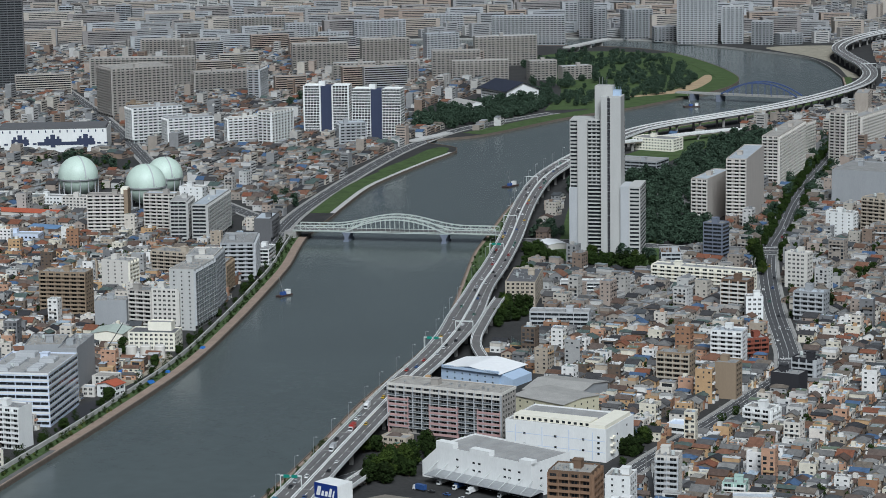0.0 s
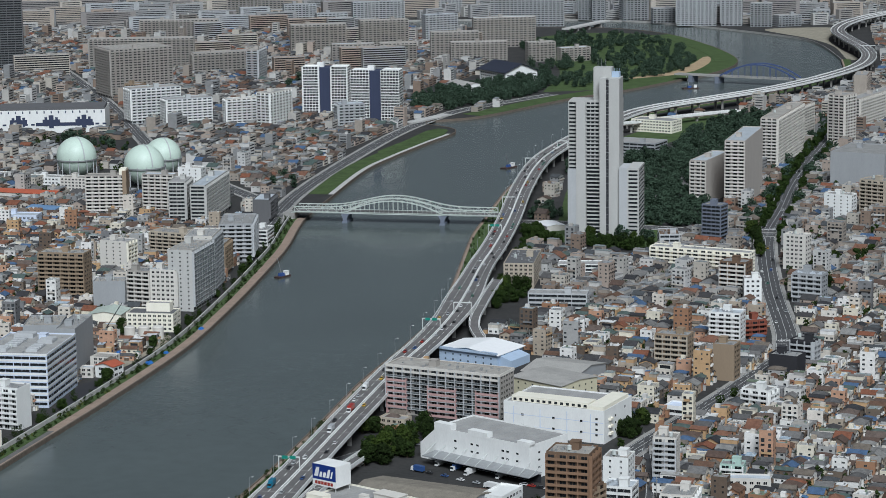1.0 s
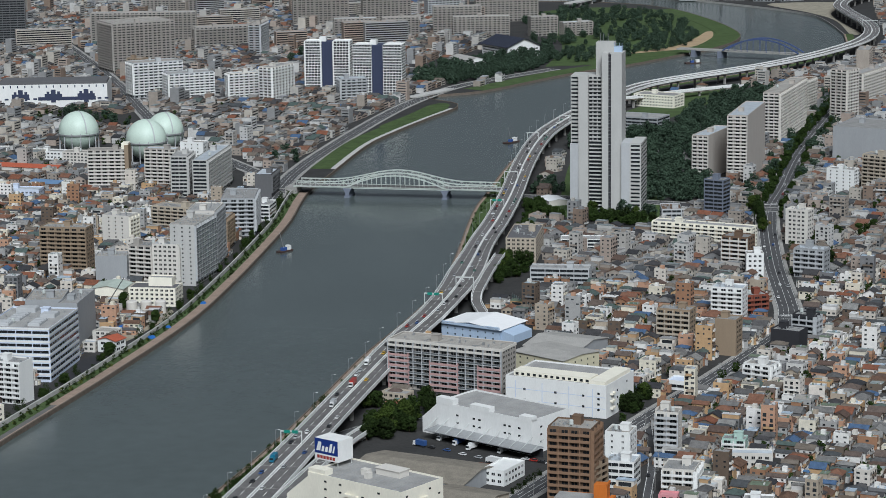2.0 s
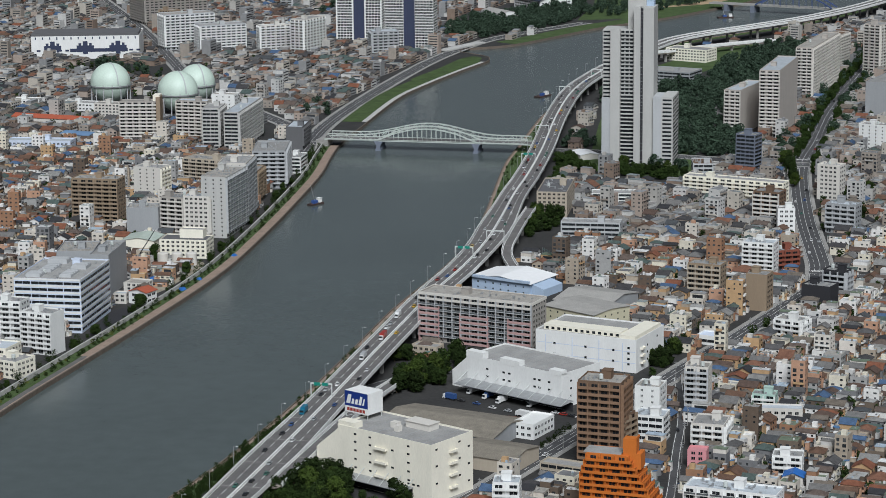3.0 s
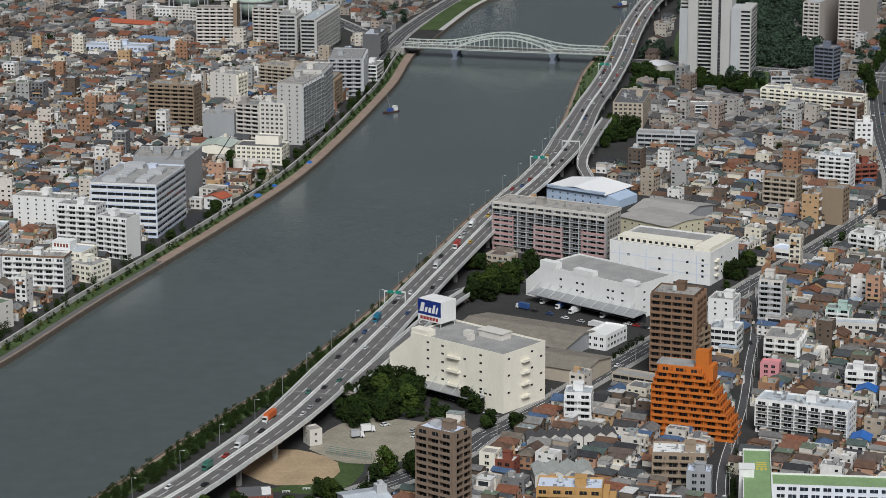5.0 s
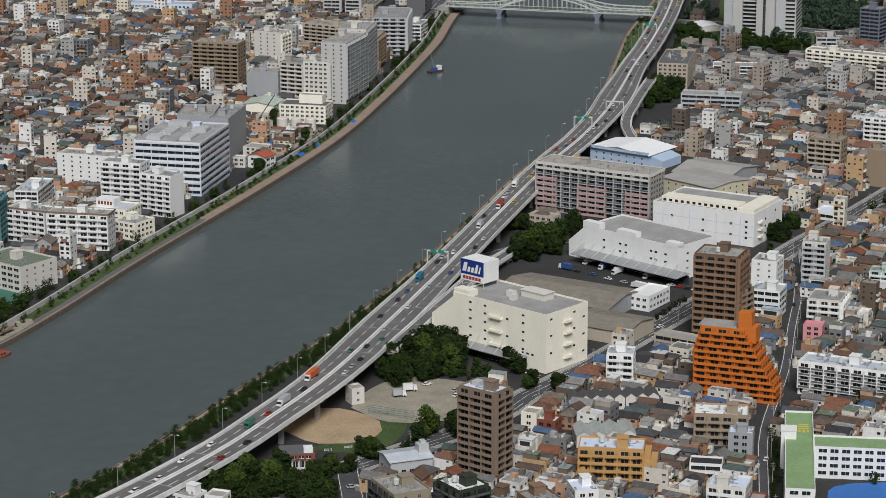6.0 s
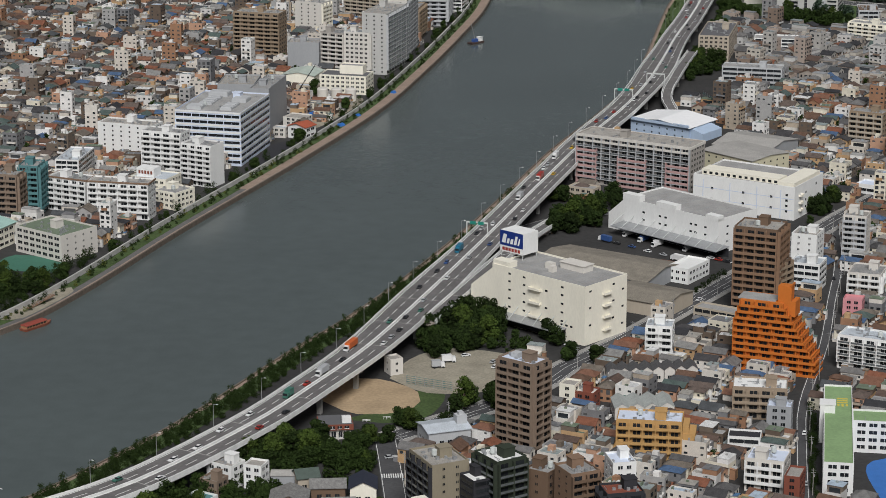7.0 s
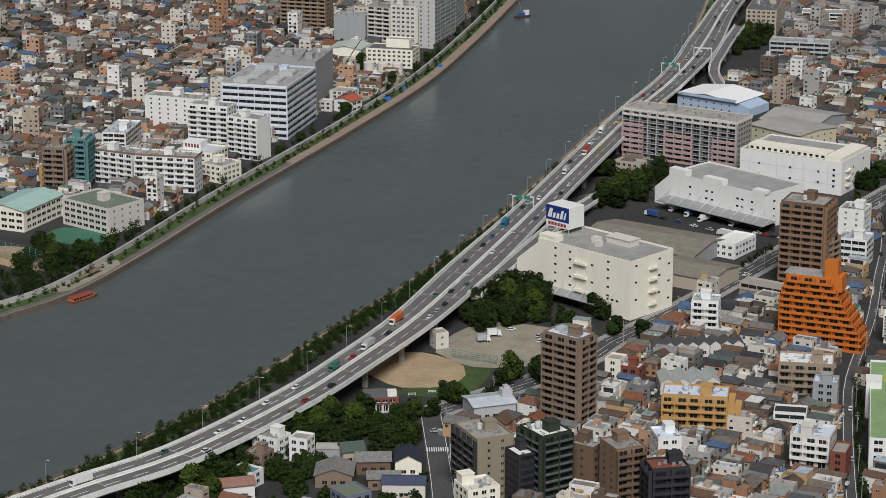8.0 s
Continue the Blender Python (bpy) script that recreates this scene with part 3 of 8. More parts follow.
def building(name, label, x, y, rot, a, b, h, xs="win", ys="win", wall="white", trim="white", floors=0, roof="grey", base=0.6, extras=True, group="", category=""):
    """A flat-roofed block with its storeys. a: length of the side facing right, b: of the side facing left."""
    root = thing(name, label, category or "building", x, y, 0, rot, group)
    FOOT.append((x, y, rot, a, b))
    part("wall", shell(a, b, h).mesh("wall", wall_paint(wall)), root)
    g = Geo()
    g.box(-a / 2 + 0.3, -b / 2 + 0.3, h - 1.0, a / 2 - 0.3, b / 2 - 0.3, h - 0.78)
    part("roof", g.mesh("roof", (ROOFGREY, ROOFWARM, ROOFPALE, ROOFGREY)[int(x * 3 + y) % 4] if roof == "grey" else ROOFWARM if roof == "warm" else wall_paint(roof)), root)
    n = floors or max(1, round((h - base - 0.6) / 3.0))
    fh = (h - base - 0.6) / n
    windows(root, a, b, base, n, fh, xs, ys, wall, y < 1290)
    for style, length, at, turn in ((ys, a, (0, -b / 2), 0.0), (xs, b, (-a / 2, 0), -math.pi / 2)):
        if style in ("bal", "rail"):
            for i in range(1, n):
                part("balcony", balcony(length, fh, trim, style == "rail"), root, (*at, base + i * fh), turn)
    if extras:
        roof_things(root, a, b, h, int(x * 7 + y), wall)
    return root


def pitched(name, label, x, y, rot, a, b, h, rise, wall, roof_mat, along="x", ws="win", category="building", overhang=0.6):
    """A hall with a pitched roof; along: the way of the ridge."""
    root = thing(name, label, category, x, y, 0, rot)
    FOOT.append((x, y, rot, a, b))
    g = Geo()
    X, Y = a / 2, b / 2
    g.box(-X, -Y, -0.3, X, Y, h, 0, (1,))
    if along == "x":
        for s in (-X, X):
            g.quad([(s, -Y, h), (s, Y, h), (s, 0, h + rise)])
    else:
        for s in (-Y, Y):
            g.quad([(-X, s, h), (X, s, h), (0, s, h + rise)])
    part("wall", g.mesh("wall", wall_paint(wall)), root)
    o, t = overhang, 0.3
    for s in (-1, 1):
        g = Geo()
        if along == "x":
            lo, hi = (s * (Y + o), h - rise * o / Y), (0, h + rise)
            c = [(-X - o, lo[0], lo[1]), (X + o, lo[0], lo[1]), (X + o, 0, hi[1]), (-X - o, 0, hi[1])]
        else:
            lo, hi = (s * (X + o), h - rise * o / X), (0, h + rise)
            c = [(lo[0], -Y - o, lo[1]), (lo[0], Y + o, lo[1]), (0, Y + o, hi[1]), (0, -Y - o, hi[1])]
        g.hexa([(p[0], p[1], p[2] + 0.02) for p in c] + [(p[0], p[1], p[2] + t) for p in c])
        part("roof_slope", g.mesh("roof_slope", roof_mat), root)
    windows(root, a, b, 0.5, max(1, int((h - 0.5) / 3.4)), 3.4, ws, ws, wall, False)
    return root


# blocks, district by district
office = building("office_building", "white office block with pale blue bands and ribbon windows", -243.6, 1427.3, 80.7, 55.2, 40.3, 32.0, "band", "band", "paleblue", "white", floors=8, category="office building")
building("apartment_building", "white nine-storey apartment slab with small balconies", -268.8, 1378.7, 75.1, 12, 25.1, 25.7, "bal", "win", "white", "white", category="apartment block")
building("apartment_building", "white eight-storey apartment slab with an outside stair", -243.5, 1355.4, 66.6, 13, 20.2, 24.3, "bal", "none", "white", "white", category="apartment block")
dorm_a = building("apartment_building", "white six-storey housing block with a brown roof edge", -304.4, 1293.6, 68.7, 12, 25.4, 19, "bal", "win", "white", "white", roof="grey", category="apartment block")
dorm_b = building("apartment_building", "long white six-storey housing block with rows of balconies", -274.9, 1281.8, 82.6, 12, 34.2, 20.4, "bal", "win", "white", "white", category="apartment block")
building("depot_building", "low cream building beside the river promenade", -251.1, 1305.6, 60, 16.4, 16, 10, "win", "win", "cream", "cream", category="depot building")
building("office_building", "small white office with dark strip windows", -315.5, 1348.7, 86, 31.6, 13.7, 18, "band", "band", "white", "white", category="office building")
building("apartment_building", "white six-storey block with few windows", -297.5, 1417.9, 75, 14, 36, 21, "small", "win", "white", "white", category="apartment block")
building("apartment_building", "brown tiled apartment block with balconies", -332.7, 1275.9, 83.1, 20.6, 12.1, 26, "bal", "bal", "taupe", "taupe", category="apartment block")
building("apartment_building", "narrow teal-green apartment block", -324.6, 1285.1, 87.2, 14.2, 11, 28, "bal", "bal", "teal", "teal", category="apartment block")
building("apartment_building", "small ochre yellow building", -336, 1279, 75, 11, 15.5, 13, "win", "win", "yellow", "yellow", category="apartment block")
building("school_building", "off-white four-storey school with a green roof", -294.3, 1209.6, 55.8, 24.9, 34.3, 14, "wide", "small", "offwhite", "offwhite", roof="green", category="school building")
building("warehouse", "windowless grey ribbed block with a rough roof", -247.4, 1513.9, 89.9, 30.5, 22.8, 27, "none", "none", "grey", "grey", roof="warm", category="warehouse")
building("warehouse", "windowless grey block behind the office", -228.6, 1508.9, 83.2, 42.4, 12.4, 27, "none", "none", "grey", "grey", category="warehouse")
building("apartment_building", "wide brown apartment block with continuous balconies", -265.1, 1718.8, 77.6, 15.3, 34.1, 33, "bal", "win", "tan", "tan", roof="warm", category="apartment block")
building("apartment_building", "beige apartment block with stepped balconies", -239.7, 1811.7, 70, 15.1, 22, 24, "small", "bal", "offwhite", "cream", category="apartment block")
building("warehouse", "plain blue-grey windowless cube", -227, 1670.1, 88.8, 15, 21.7, 21.7, "none", "none", "grey", "grey", category="warehouse")
building("apartment_building", "off-white apartment block with narrow balconies", -205, 1675.6, 68.4, 14, 17.5, 27.6, "bal", "win", "hazetan", "offwhite", category="apartment block")
building("apartment_building", "off-white apartment block with square windows", -189, 1669.9, 76, 12.3, 18.4, 29.1, "win", "bal", "offwhite", "offwhite", category="apartment block")
building("apartment_building", "tall white apartment slab with dark riverside balconies", -173.2, 1684.9, 76.8, 44.1, 17.6, 42.4, "small", "rail", "stone", "silver", roof="warm", category="apartment block")
building("apartment_building", "tall grey apartment slab with open balconies", -169.1, 1735.9, 84.3, 34.4, 20, 42, "small", "bal", "offwhite", "grey", category="apartment block")
building("apartment_building", "orange-brown apartment slab facing the river", -164.3, 1796, 82.8, 27.9, 14, 24.3, "small", "bal", "tan", "tan", category="apartment block")
building("apartment_building", "pale blue-grey apartment block with white roof house", -154.9, 1865.4, 89.8, 45.5, 25, 29, "bal", "bal", "grey", "silver", category="apartment block")
building("office_building", "white four-storey block near the bridge", -138.6, 1915.6, 80.5, 23.1, 10.4, 13, "band", "band", "white", "white", category="office building")
building("apartment_building", "dark grey tiled block near the bridge head", -145.9, 2027.9, 82.8, 31.9, 13.6, 19.3, "none", "bal", "darkgrey", "darkgrey", category="apartment block")
building("apartment_building", "low beige apartment block with terraces", -201.8, 1878.7, 65, 17.4, 40.8, 18, "bal", "bal", "beige", "beige", category="apartment block")
slab_a = building("apartment_building", "pale apartment slab with an orange-brown end wall", -280.9, 2068.6, 88.1, 12.5, 34.4, 33.6, "bal", "none", "hazetan", "offwhite", category="apartment block")
building("apartment_building", "pale apartment slab in front of the gas holders", -235.9, 2070, 75.2, 12, 27.9, 33.6, "bal", "none", "hazetan", "offwhite", category="apartment block")
building("apartment_building", "white apartment tower with a dark stair stripe", -215.3, 2028.9, 85, 30.2, 14, 34.7, "band", "bal", "stone", "stone", category="apartment block")
building("apartment_building", "long white apartment slab with a dark central stripe", -192, 2038.4, 81.6, 82.5, 12.3, 34, "band", "bal", "stone", "stone", category="apartment block")
building("apartment_building", "white apartment block behind two others", -209.8, 2074.7, 75, 12, 20.6, 38, "small", "win", "white", "white", category="apartment block")
building("office_building", "long low white building with a row of windows", -409.7, 2254.3, 88.1, 14, 24, 7.8, "win", "win", "white", "white", category="office building")
building("office_building", "long two-storey white works building", -363.6, 2234.6, 75.1, 14, 44.4, 7.7, "win", "win", "white", "white", category="office building")
building("office_building", "white works building beside the gas holders", -322.7, 2177.3, 72.9, 14, 24.7, 15.1, "win", "win", "offwhite", "white", category="office building")
building("school_building", "long low pale blue building", -358.4, 2025.2, 82.6, 16, 54.5, 8.5, "win", "win", "paleblue", "white", category="school building")
building("tower_block", "very tall dark grey-brown tower block", -546, 3150, 8, 38, 36, 120, "band", "band", "darkgrey", "haze", category="tower block")
building("apartment_building", "massive beige apartment block with a grid of balconies", -356.2, 2897.4, 27.3, 75.8, 50, 57.6, "bal", "bal", "hazetan", "hazetan", roof="warm", category="apartment block")
building("apartment_building", "ochre annex of a beige apartment block", -340.5, 2770.9, 67, 14, 19.5, 28.5, "win", "none", "tan", "tan", category="apartment block")
building("apartment_building", "stepped pale grey apartment block", -308.6, 2658.9, 25, 55, 24, 38.1, "bal", "bal", "silver", "white", category="apartment block")
building("apartment_building", "lower pale grey apartment block with balconies", -268.6, 2625.1, 22.2, 49.7, 22, 30, "bal", "bal", "silver", "white", category="apartment block")
building("apartment_building", "white apartment block with ochre lower floors", -203.6, 2617.5, 22.6, 49, 11.1, 30, "bal", "bal", "offwhite", "white", category="apartment block")
building("apartment_building", "white apartment wing with balconies", -174.6, 2607.4, 60, 41.1, 16, 38, "bal", "bal", "offwhite", "white", category="apartment block")
building("apartment_building", "wide beige apartment slab, its paint greyed for haze", -268.4, 3097.3, 20.9, 82.6, 14, 29.6, "bal", "bal", "hazetan", "hazetan", category="apartment block")
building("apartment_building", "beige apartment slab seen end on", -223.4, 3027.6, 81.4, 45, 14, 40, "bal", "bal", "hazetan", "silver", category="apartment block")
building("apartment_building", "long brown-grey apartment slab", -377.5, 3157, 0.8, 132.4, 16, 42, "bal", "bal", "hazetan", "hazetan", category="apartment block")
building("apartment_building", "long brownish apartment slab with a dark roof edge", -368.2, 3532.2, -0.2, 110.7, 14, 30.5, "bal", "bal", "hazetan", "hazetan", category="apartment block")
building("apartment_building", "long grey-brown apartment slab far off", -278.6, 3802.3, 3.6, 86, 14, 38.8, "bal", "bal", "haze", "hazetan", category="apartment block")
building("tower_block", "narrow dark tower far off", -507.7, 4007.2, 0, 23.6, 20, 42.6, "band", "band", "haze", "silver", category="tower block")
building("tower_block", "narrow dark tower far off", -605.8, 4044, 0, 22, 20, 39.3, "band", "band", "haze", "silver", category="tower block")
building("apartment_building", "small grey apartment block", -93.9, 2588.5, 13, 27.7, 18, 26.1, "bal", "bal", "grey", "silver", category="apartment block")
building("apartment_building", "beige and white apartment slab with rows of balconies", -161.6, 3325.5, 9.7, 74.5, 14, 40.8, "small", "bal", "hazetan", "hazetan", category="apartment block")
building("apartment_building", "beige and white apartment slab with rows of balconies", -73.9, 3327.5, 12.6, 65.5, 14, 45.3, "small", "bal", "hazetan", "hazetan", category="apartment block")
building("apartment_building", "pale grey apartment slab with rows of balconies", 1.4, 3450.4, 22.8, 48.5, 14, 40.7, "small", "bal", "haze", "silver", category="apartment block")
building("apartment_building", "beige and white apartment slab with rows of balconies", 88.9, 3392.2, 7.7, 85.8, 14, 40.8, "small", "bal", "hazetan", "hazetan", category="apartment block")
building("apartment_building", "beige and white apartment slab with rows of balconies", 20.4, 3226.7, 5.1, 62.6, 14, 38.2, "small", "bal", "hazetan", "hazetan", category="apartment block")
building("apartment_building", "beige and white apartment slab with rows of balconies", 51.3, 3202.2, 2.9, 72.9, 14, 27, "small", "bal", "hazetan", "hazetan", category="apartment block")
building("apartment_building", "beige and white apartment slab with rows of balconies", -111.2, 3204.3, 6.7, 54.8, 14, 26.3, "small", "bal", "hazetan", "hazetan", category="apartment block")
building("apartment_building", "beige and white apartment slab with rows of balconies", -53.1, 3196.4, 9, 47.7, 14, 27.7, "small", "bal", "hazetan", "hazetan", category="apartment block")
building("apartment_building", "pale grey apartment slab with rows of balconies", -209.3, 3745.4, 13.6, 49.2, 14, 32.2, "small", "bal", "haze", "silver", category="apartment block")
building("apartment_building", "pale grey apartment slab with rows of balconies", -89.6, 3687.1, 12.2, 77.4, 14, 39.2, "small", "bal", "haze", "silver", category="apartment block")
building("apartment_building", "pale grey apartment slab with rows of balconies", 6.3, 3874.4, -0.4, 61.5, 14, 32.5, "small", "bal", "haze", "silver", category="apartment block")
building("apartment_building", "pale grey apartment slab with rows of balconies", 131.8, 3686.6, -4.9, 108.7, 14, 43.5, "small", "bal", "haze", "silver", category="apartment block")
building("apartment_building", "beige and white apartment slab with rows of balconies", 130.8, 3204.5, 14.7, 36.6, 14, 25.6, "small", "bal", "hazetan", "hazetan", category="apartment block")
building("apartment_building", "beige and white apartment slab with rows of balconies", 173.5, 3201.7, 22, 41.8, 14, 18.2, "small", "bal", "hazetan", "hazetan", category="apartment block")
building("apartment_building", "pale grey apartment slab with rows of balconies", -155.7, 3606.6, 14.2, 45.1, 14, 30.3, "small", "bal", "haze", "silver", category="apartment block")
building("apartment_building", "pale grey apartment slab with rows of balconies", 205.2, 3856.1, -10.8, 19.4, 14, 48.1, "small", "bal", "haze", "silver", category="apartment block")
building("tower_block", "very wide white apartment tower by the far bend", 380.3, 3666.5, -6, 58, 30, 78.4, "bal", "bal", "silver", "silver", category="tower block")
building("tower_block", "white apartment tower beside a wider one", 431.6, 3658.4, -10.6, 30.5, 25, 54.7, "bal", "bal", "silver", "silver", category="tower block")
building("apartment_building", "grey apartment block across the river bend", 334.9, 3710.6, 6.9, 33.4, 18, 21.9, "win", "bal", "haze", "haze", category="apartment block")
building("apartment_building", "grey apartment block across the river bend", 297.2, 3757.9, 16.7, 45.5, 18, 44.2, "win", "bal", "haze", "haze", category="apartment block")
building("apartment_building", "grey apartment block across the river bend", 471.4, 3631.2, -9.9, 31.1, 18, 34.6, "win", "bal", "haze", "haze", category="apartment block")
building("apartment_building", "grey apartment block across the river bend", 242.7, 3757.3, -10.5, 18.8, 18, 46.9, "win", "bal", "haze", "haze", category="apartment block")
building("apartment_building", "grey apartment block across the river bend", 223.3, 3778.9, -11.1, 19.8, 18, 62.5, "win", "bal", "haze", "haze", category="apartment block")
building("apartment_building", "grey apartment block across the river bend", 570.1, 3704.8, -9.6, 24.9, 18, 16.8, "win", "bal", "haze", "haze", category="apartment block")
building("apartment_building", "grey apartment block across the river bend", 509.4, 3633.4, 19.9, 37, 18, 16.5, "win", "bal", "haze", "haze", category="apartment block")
building("apartment_building", "narrow-ended pale apartment slab with balconies", 229.3, 2098.1, 65.3, 60, 14.2, 38.3, "bal", "none", "putty", "offwhite", category="apartment block")
building("apartment_building", "tall pale apartment slab with a blank side wall", 258.8, 2098, 73.2, 89.2, 17, 56.9, "bal", "none", "putty", "offwhite", category="apartment block")
building("apartment_building", "long pale apartment slab beside a tree-lined road", 320.3, 2307.5, 69.9, 114.9, 15.2, 49.2, "bal", "bal", "putty", "offwhite", roof="warm", category="apartment block")
building("apartment_building", "tall white apartment slab end with stacked balconies", 394.1, 2421.3, 51.5, 21.3, 17.9, 50, "bal", "bal", "putty", "offwhite", category="apartment block")
building("apartment_building", "long white apartment slab beside the park", 450.4, 2569.1, 59.8, 110.4, 13, 32.5, "bal", "bal", "putty", "offwhite", category="apartment block")
building("apartment_building", "long white apartment slab with a brown roof", 344.7, 2426.4, 63.8, 106.2, 12.8, 35.7, "bal", "bal", "putty", "offwhite", roof="brown", category="apartment block")
building("office_building", "blue-grey glazed office tower", 211.5, 1895.4, 59.3, 13.2, 16.1, 30.8, "band", "band", "slate", "slate", category="office building")
building("office_building", "low glazed hall with a flat brown roof", 173.5, 1870.9, 88.6, 25, 15.3, 13.9, "band", "band", "silver", "silver", roof="brown", category="office building")
building("apartment_building", "long five-storey beige housing block", 191.2, 1793.8, 63, 12, 77.7, 15, "bal", "win", "cream", "cream", category="apartment block")
building("apartment_building", "brown apartment tower with white balconies", 203.9, 1692, 62, 14, 19.1, 25.3, "bal", "win", "brown", "offwhite", category="apartment block")
building("apartment_building", "narrow white apartment block", 212.2, 1668.7, 88.8, 10, 11.9, 17.7, "win", "win", "white", "white", category="apartment block")
building("apartment_building", "white eight-storey block beside the avenue", 259.9, 1786.7, 60, 11.7, 17.3, 26.2, "win", "win", "offwhite", "white", roof="offwhite", category="apartment block")
building("apartment_building", "grey seven-storey block beside the avenue", 251.5, 1667.6, 61.3, 12, 21.4, 20.7, "bal", "win", "grey", "silver", category="apartment block")
building("hospital_building", "pale grey four-storey block with ribbon windows", 78.6, 1648.2, 80.7, 14, 40.1, 13.6, "band", "win", "silver", "white", category="hospital building")
building("apartment_building", "grey-brown block with a dark roof next to the expressway", 58, 1753.3, 81.9, 54.7, 21.4, 18.3, "win", "win", "beige", "beige", roof="darkgrey", category="apartment block")
building("factory_building", "long low white factory with strip windows", 104.3, 1774.8, 85.5, 16, 38.7, 9, "band", "win", "white", "white", category="factory building")
building("apartment_building", "white apartment block with full-width balconies", 180.9, 1544, 69.1, 14, 20.1, 21.1, "bal", "win", "white", "white", category="apartment block")
building("apartment_building", "dark red brick apartment block", 197.3, 1556.3, 107.5, 12, 16, 13.3, "bal", "win", "redbrick", "redbrick", category="apartment block")
building("apartment_building", "brown seven-storey apartment block with balconies", 140.6, 1474.9, 66.7, 12, 20.7, 22.7, "bal", "win", "tan", "beige", category="apartment block")
building("apartment_building", "ochre-brown block with a blank side", 169.3, 1447.7, 65.8, 13.2, 13, 22.3, "none", "win", "tan", "tan", category="apartment block")
building("office_building", "black-clad building under netting", 206.7, 1456.7, 60, 14, 18.2, 13.2, "none", "none", "black", "black", category="office building")
building("apartment_building", "black apartment block with white balcony edges", 219.9, 1476.8, 60, 9.8, 14.3, 17.5, "bal", "bal", "black", "silver", category="apartment block")
building("apartment_building", "white stepped apartment block", 179.2, 1372.3, 58, 12, 16.5, 13, "bal", "bal", "white", "white", category="apartment block")
building("apartment_building", "beige apartment block with balconies", 355.1, 2001.8, 52.2, 14, 22, 31.6, "bal", "win", "beige", "beige", category="apartment block")
building("warehouse", "huge windowless grey shed", 375.6, 2165.3, 63.7, 60, 48.6, 32.7, "none", "none", "grey", "grey", category="warehouse")
building("office_building", "white block beside a tower", 322.2, 1978.8, 60, 12, 23.3, 23.9, "small", "win", "white", "white", category="office building")
building("office_building", "small white two-storey office with a hedge", 28.1, 1187.5, 60.7, 22, 12, 8, "win", "win", "white", "white", roof="white", extras=False, category="office building")
building("apartment_building", "lower brown wing of an apartment tower", 65.4, 1139.6, 56.2, 12.3, 16, 25, "bal", "bal", "brown", "tan", category="apartment block")
building("apartment_building", "long white seven-storey apartment slab with glass balconies", 113.3, 1051, 68.3, 13.8, 41.9, 15.5, "rail", "win", "white", "white", category="apartment block")
gold = building("apartment_building", "golden yellow six-storey apartment block", 8.8, 935.9, 86, 13, 26, 17, "bal", "win", "yellow", "yellow", roof="paleblue", category="apartment block")
building("apartment_building", "tan tiled six-storey apartment block", 54.6, 988.3, 86.1, 14, 22.4, 14.1, "bal", "win", "sand", "sand", roof="white", category="apartment block")
building("apartment_building", "beige apartment block with dark stacked balconies", -69.7, 864.2, 30, 15, 20, 25, "rail", "small", "khaki", "black", roof="warm", category="apartment block")
building("office_building", "dark glazed block with a white roof terrace", -46.6, 859.4, 37.9, 13, 15, 28, "rail", "rail", "bottle", "bottle", roof="white", category="office building")
building("office_building", "dark glazed annex with a pale roof", -54.1, 854.7, 34.4, 10.6, 10, 21, "band", "band", "black", "slate", roof="white", category="office building")
building("apartment_building", "white narrow block behind the brown tower", 87.1, 1200.3, 70.8, 14, 12.8, 22, "small", "win", "white", "white", category="apartment block")
building("apartment_building", "peach five-storey corner building", -69.9, 835.1, 30.2, 12.8, 12, 15, "win", "win", "cream", "cream", roof="offwhite", category="apartment block")
building("apartment_building", "brown tiled block with small windows", -30.7, 867.9, 61.3, 11, 10, 20, "small", "win", "brown", "tan", category="apartment block")
building("apartment_building", "red-brown tiled block with crowded balconies", -18.2, 857.8, 30, 12, 13, 24, "small", "bal", "umber", "brown", roof="grey", category="apartment block")
building("apartment_building", "charcoal apartment block with a rust-red roof", -1.8, 848.4, 16.9, 14, 11, 20, "bal", "bal", "black", "black", roof="redbrick", category="apartment block")
building("apartment_building", "white building with a sloping windowed front", -2.6, 896, 16, 9.2, 12.4, 14, "win", "win", "white", "white", roof="paleblue", category="apartment block")

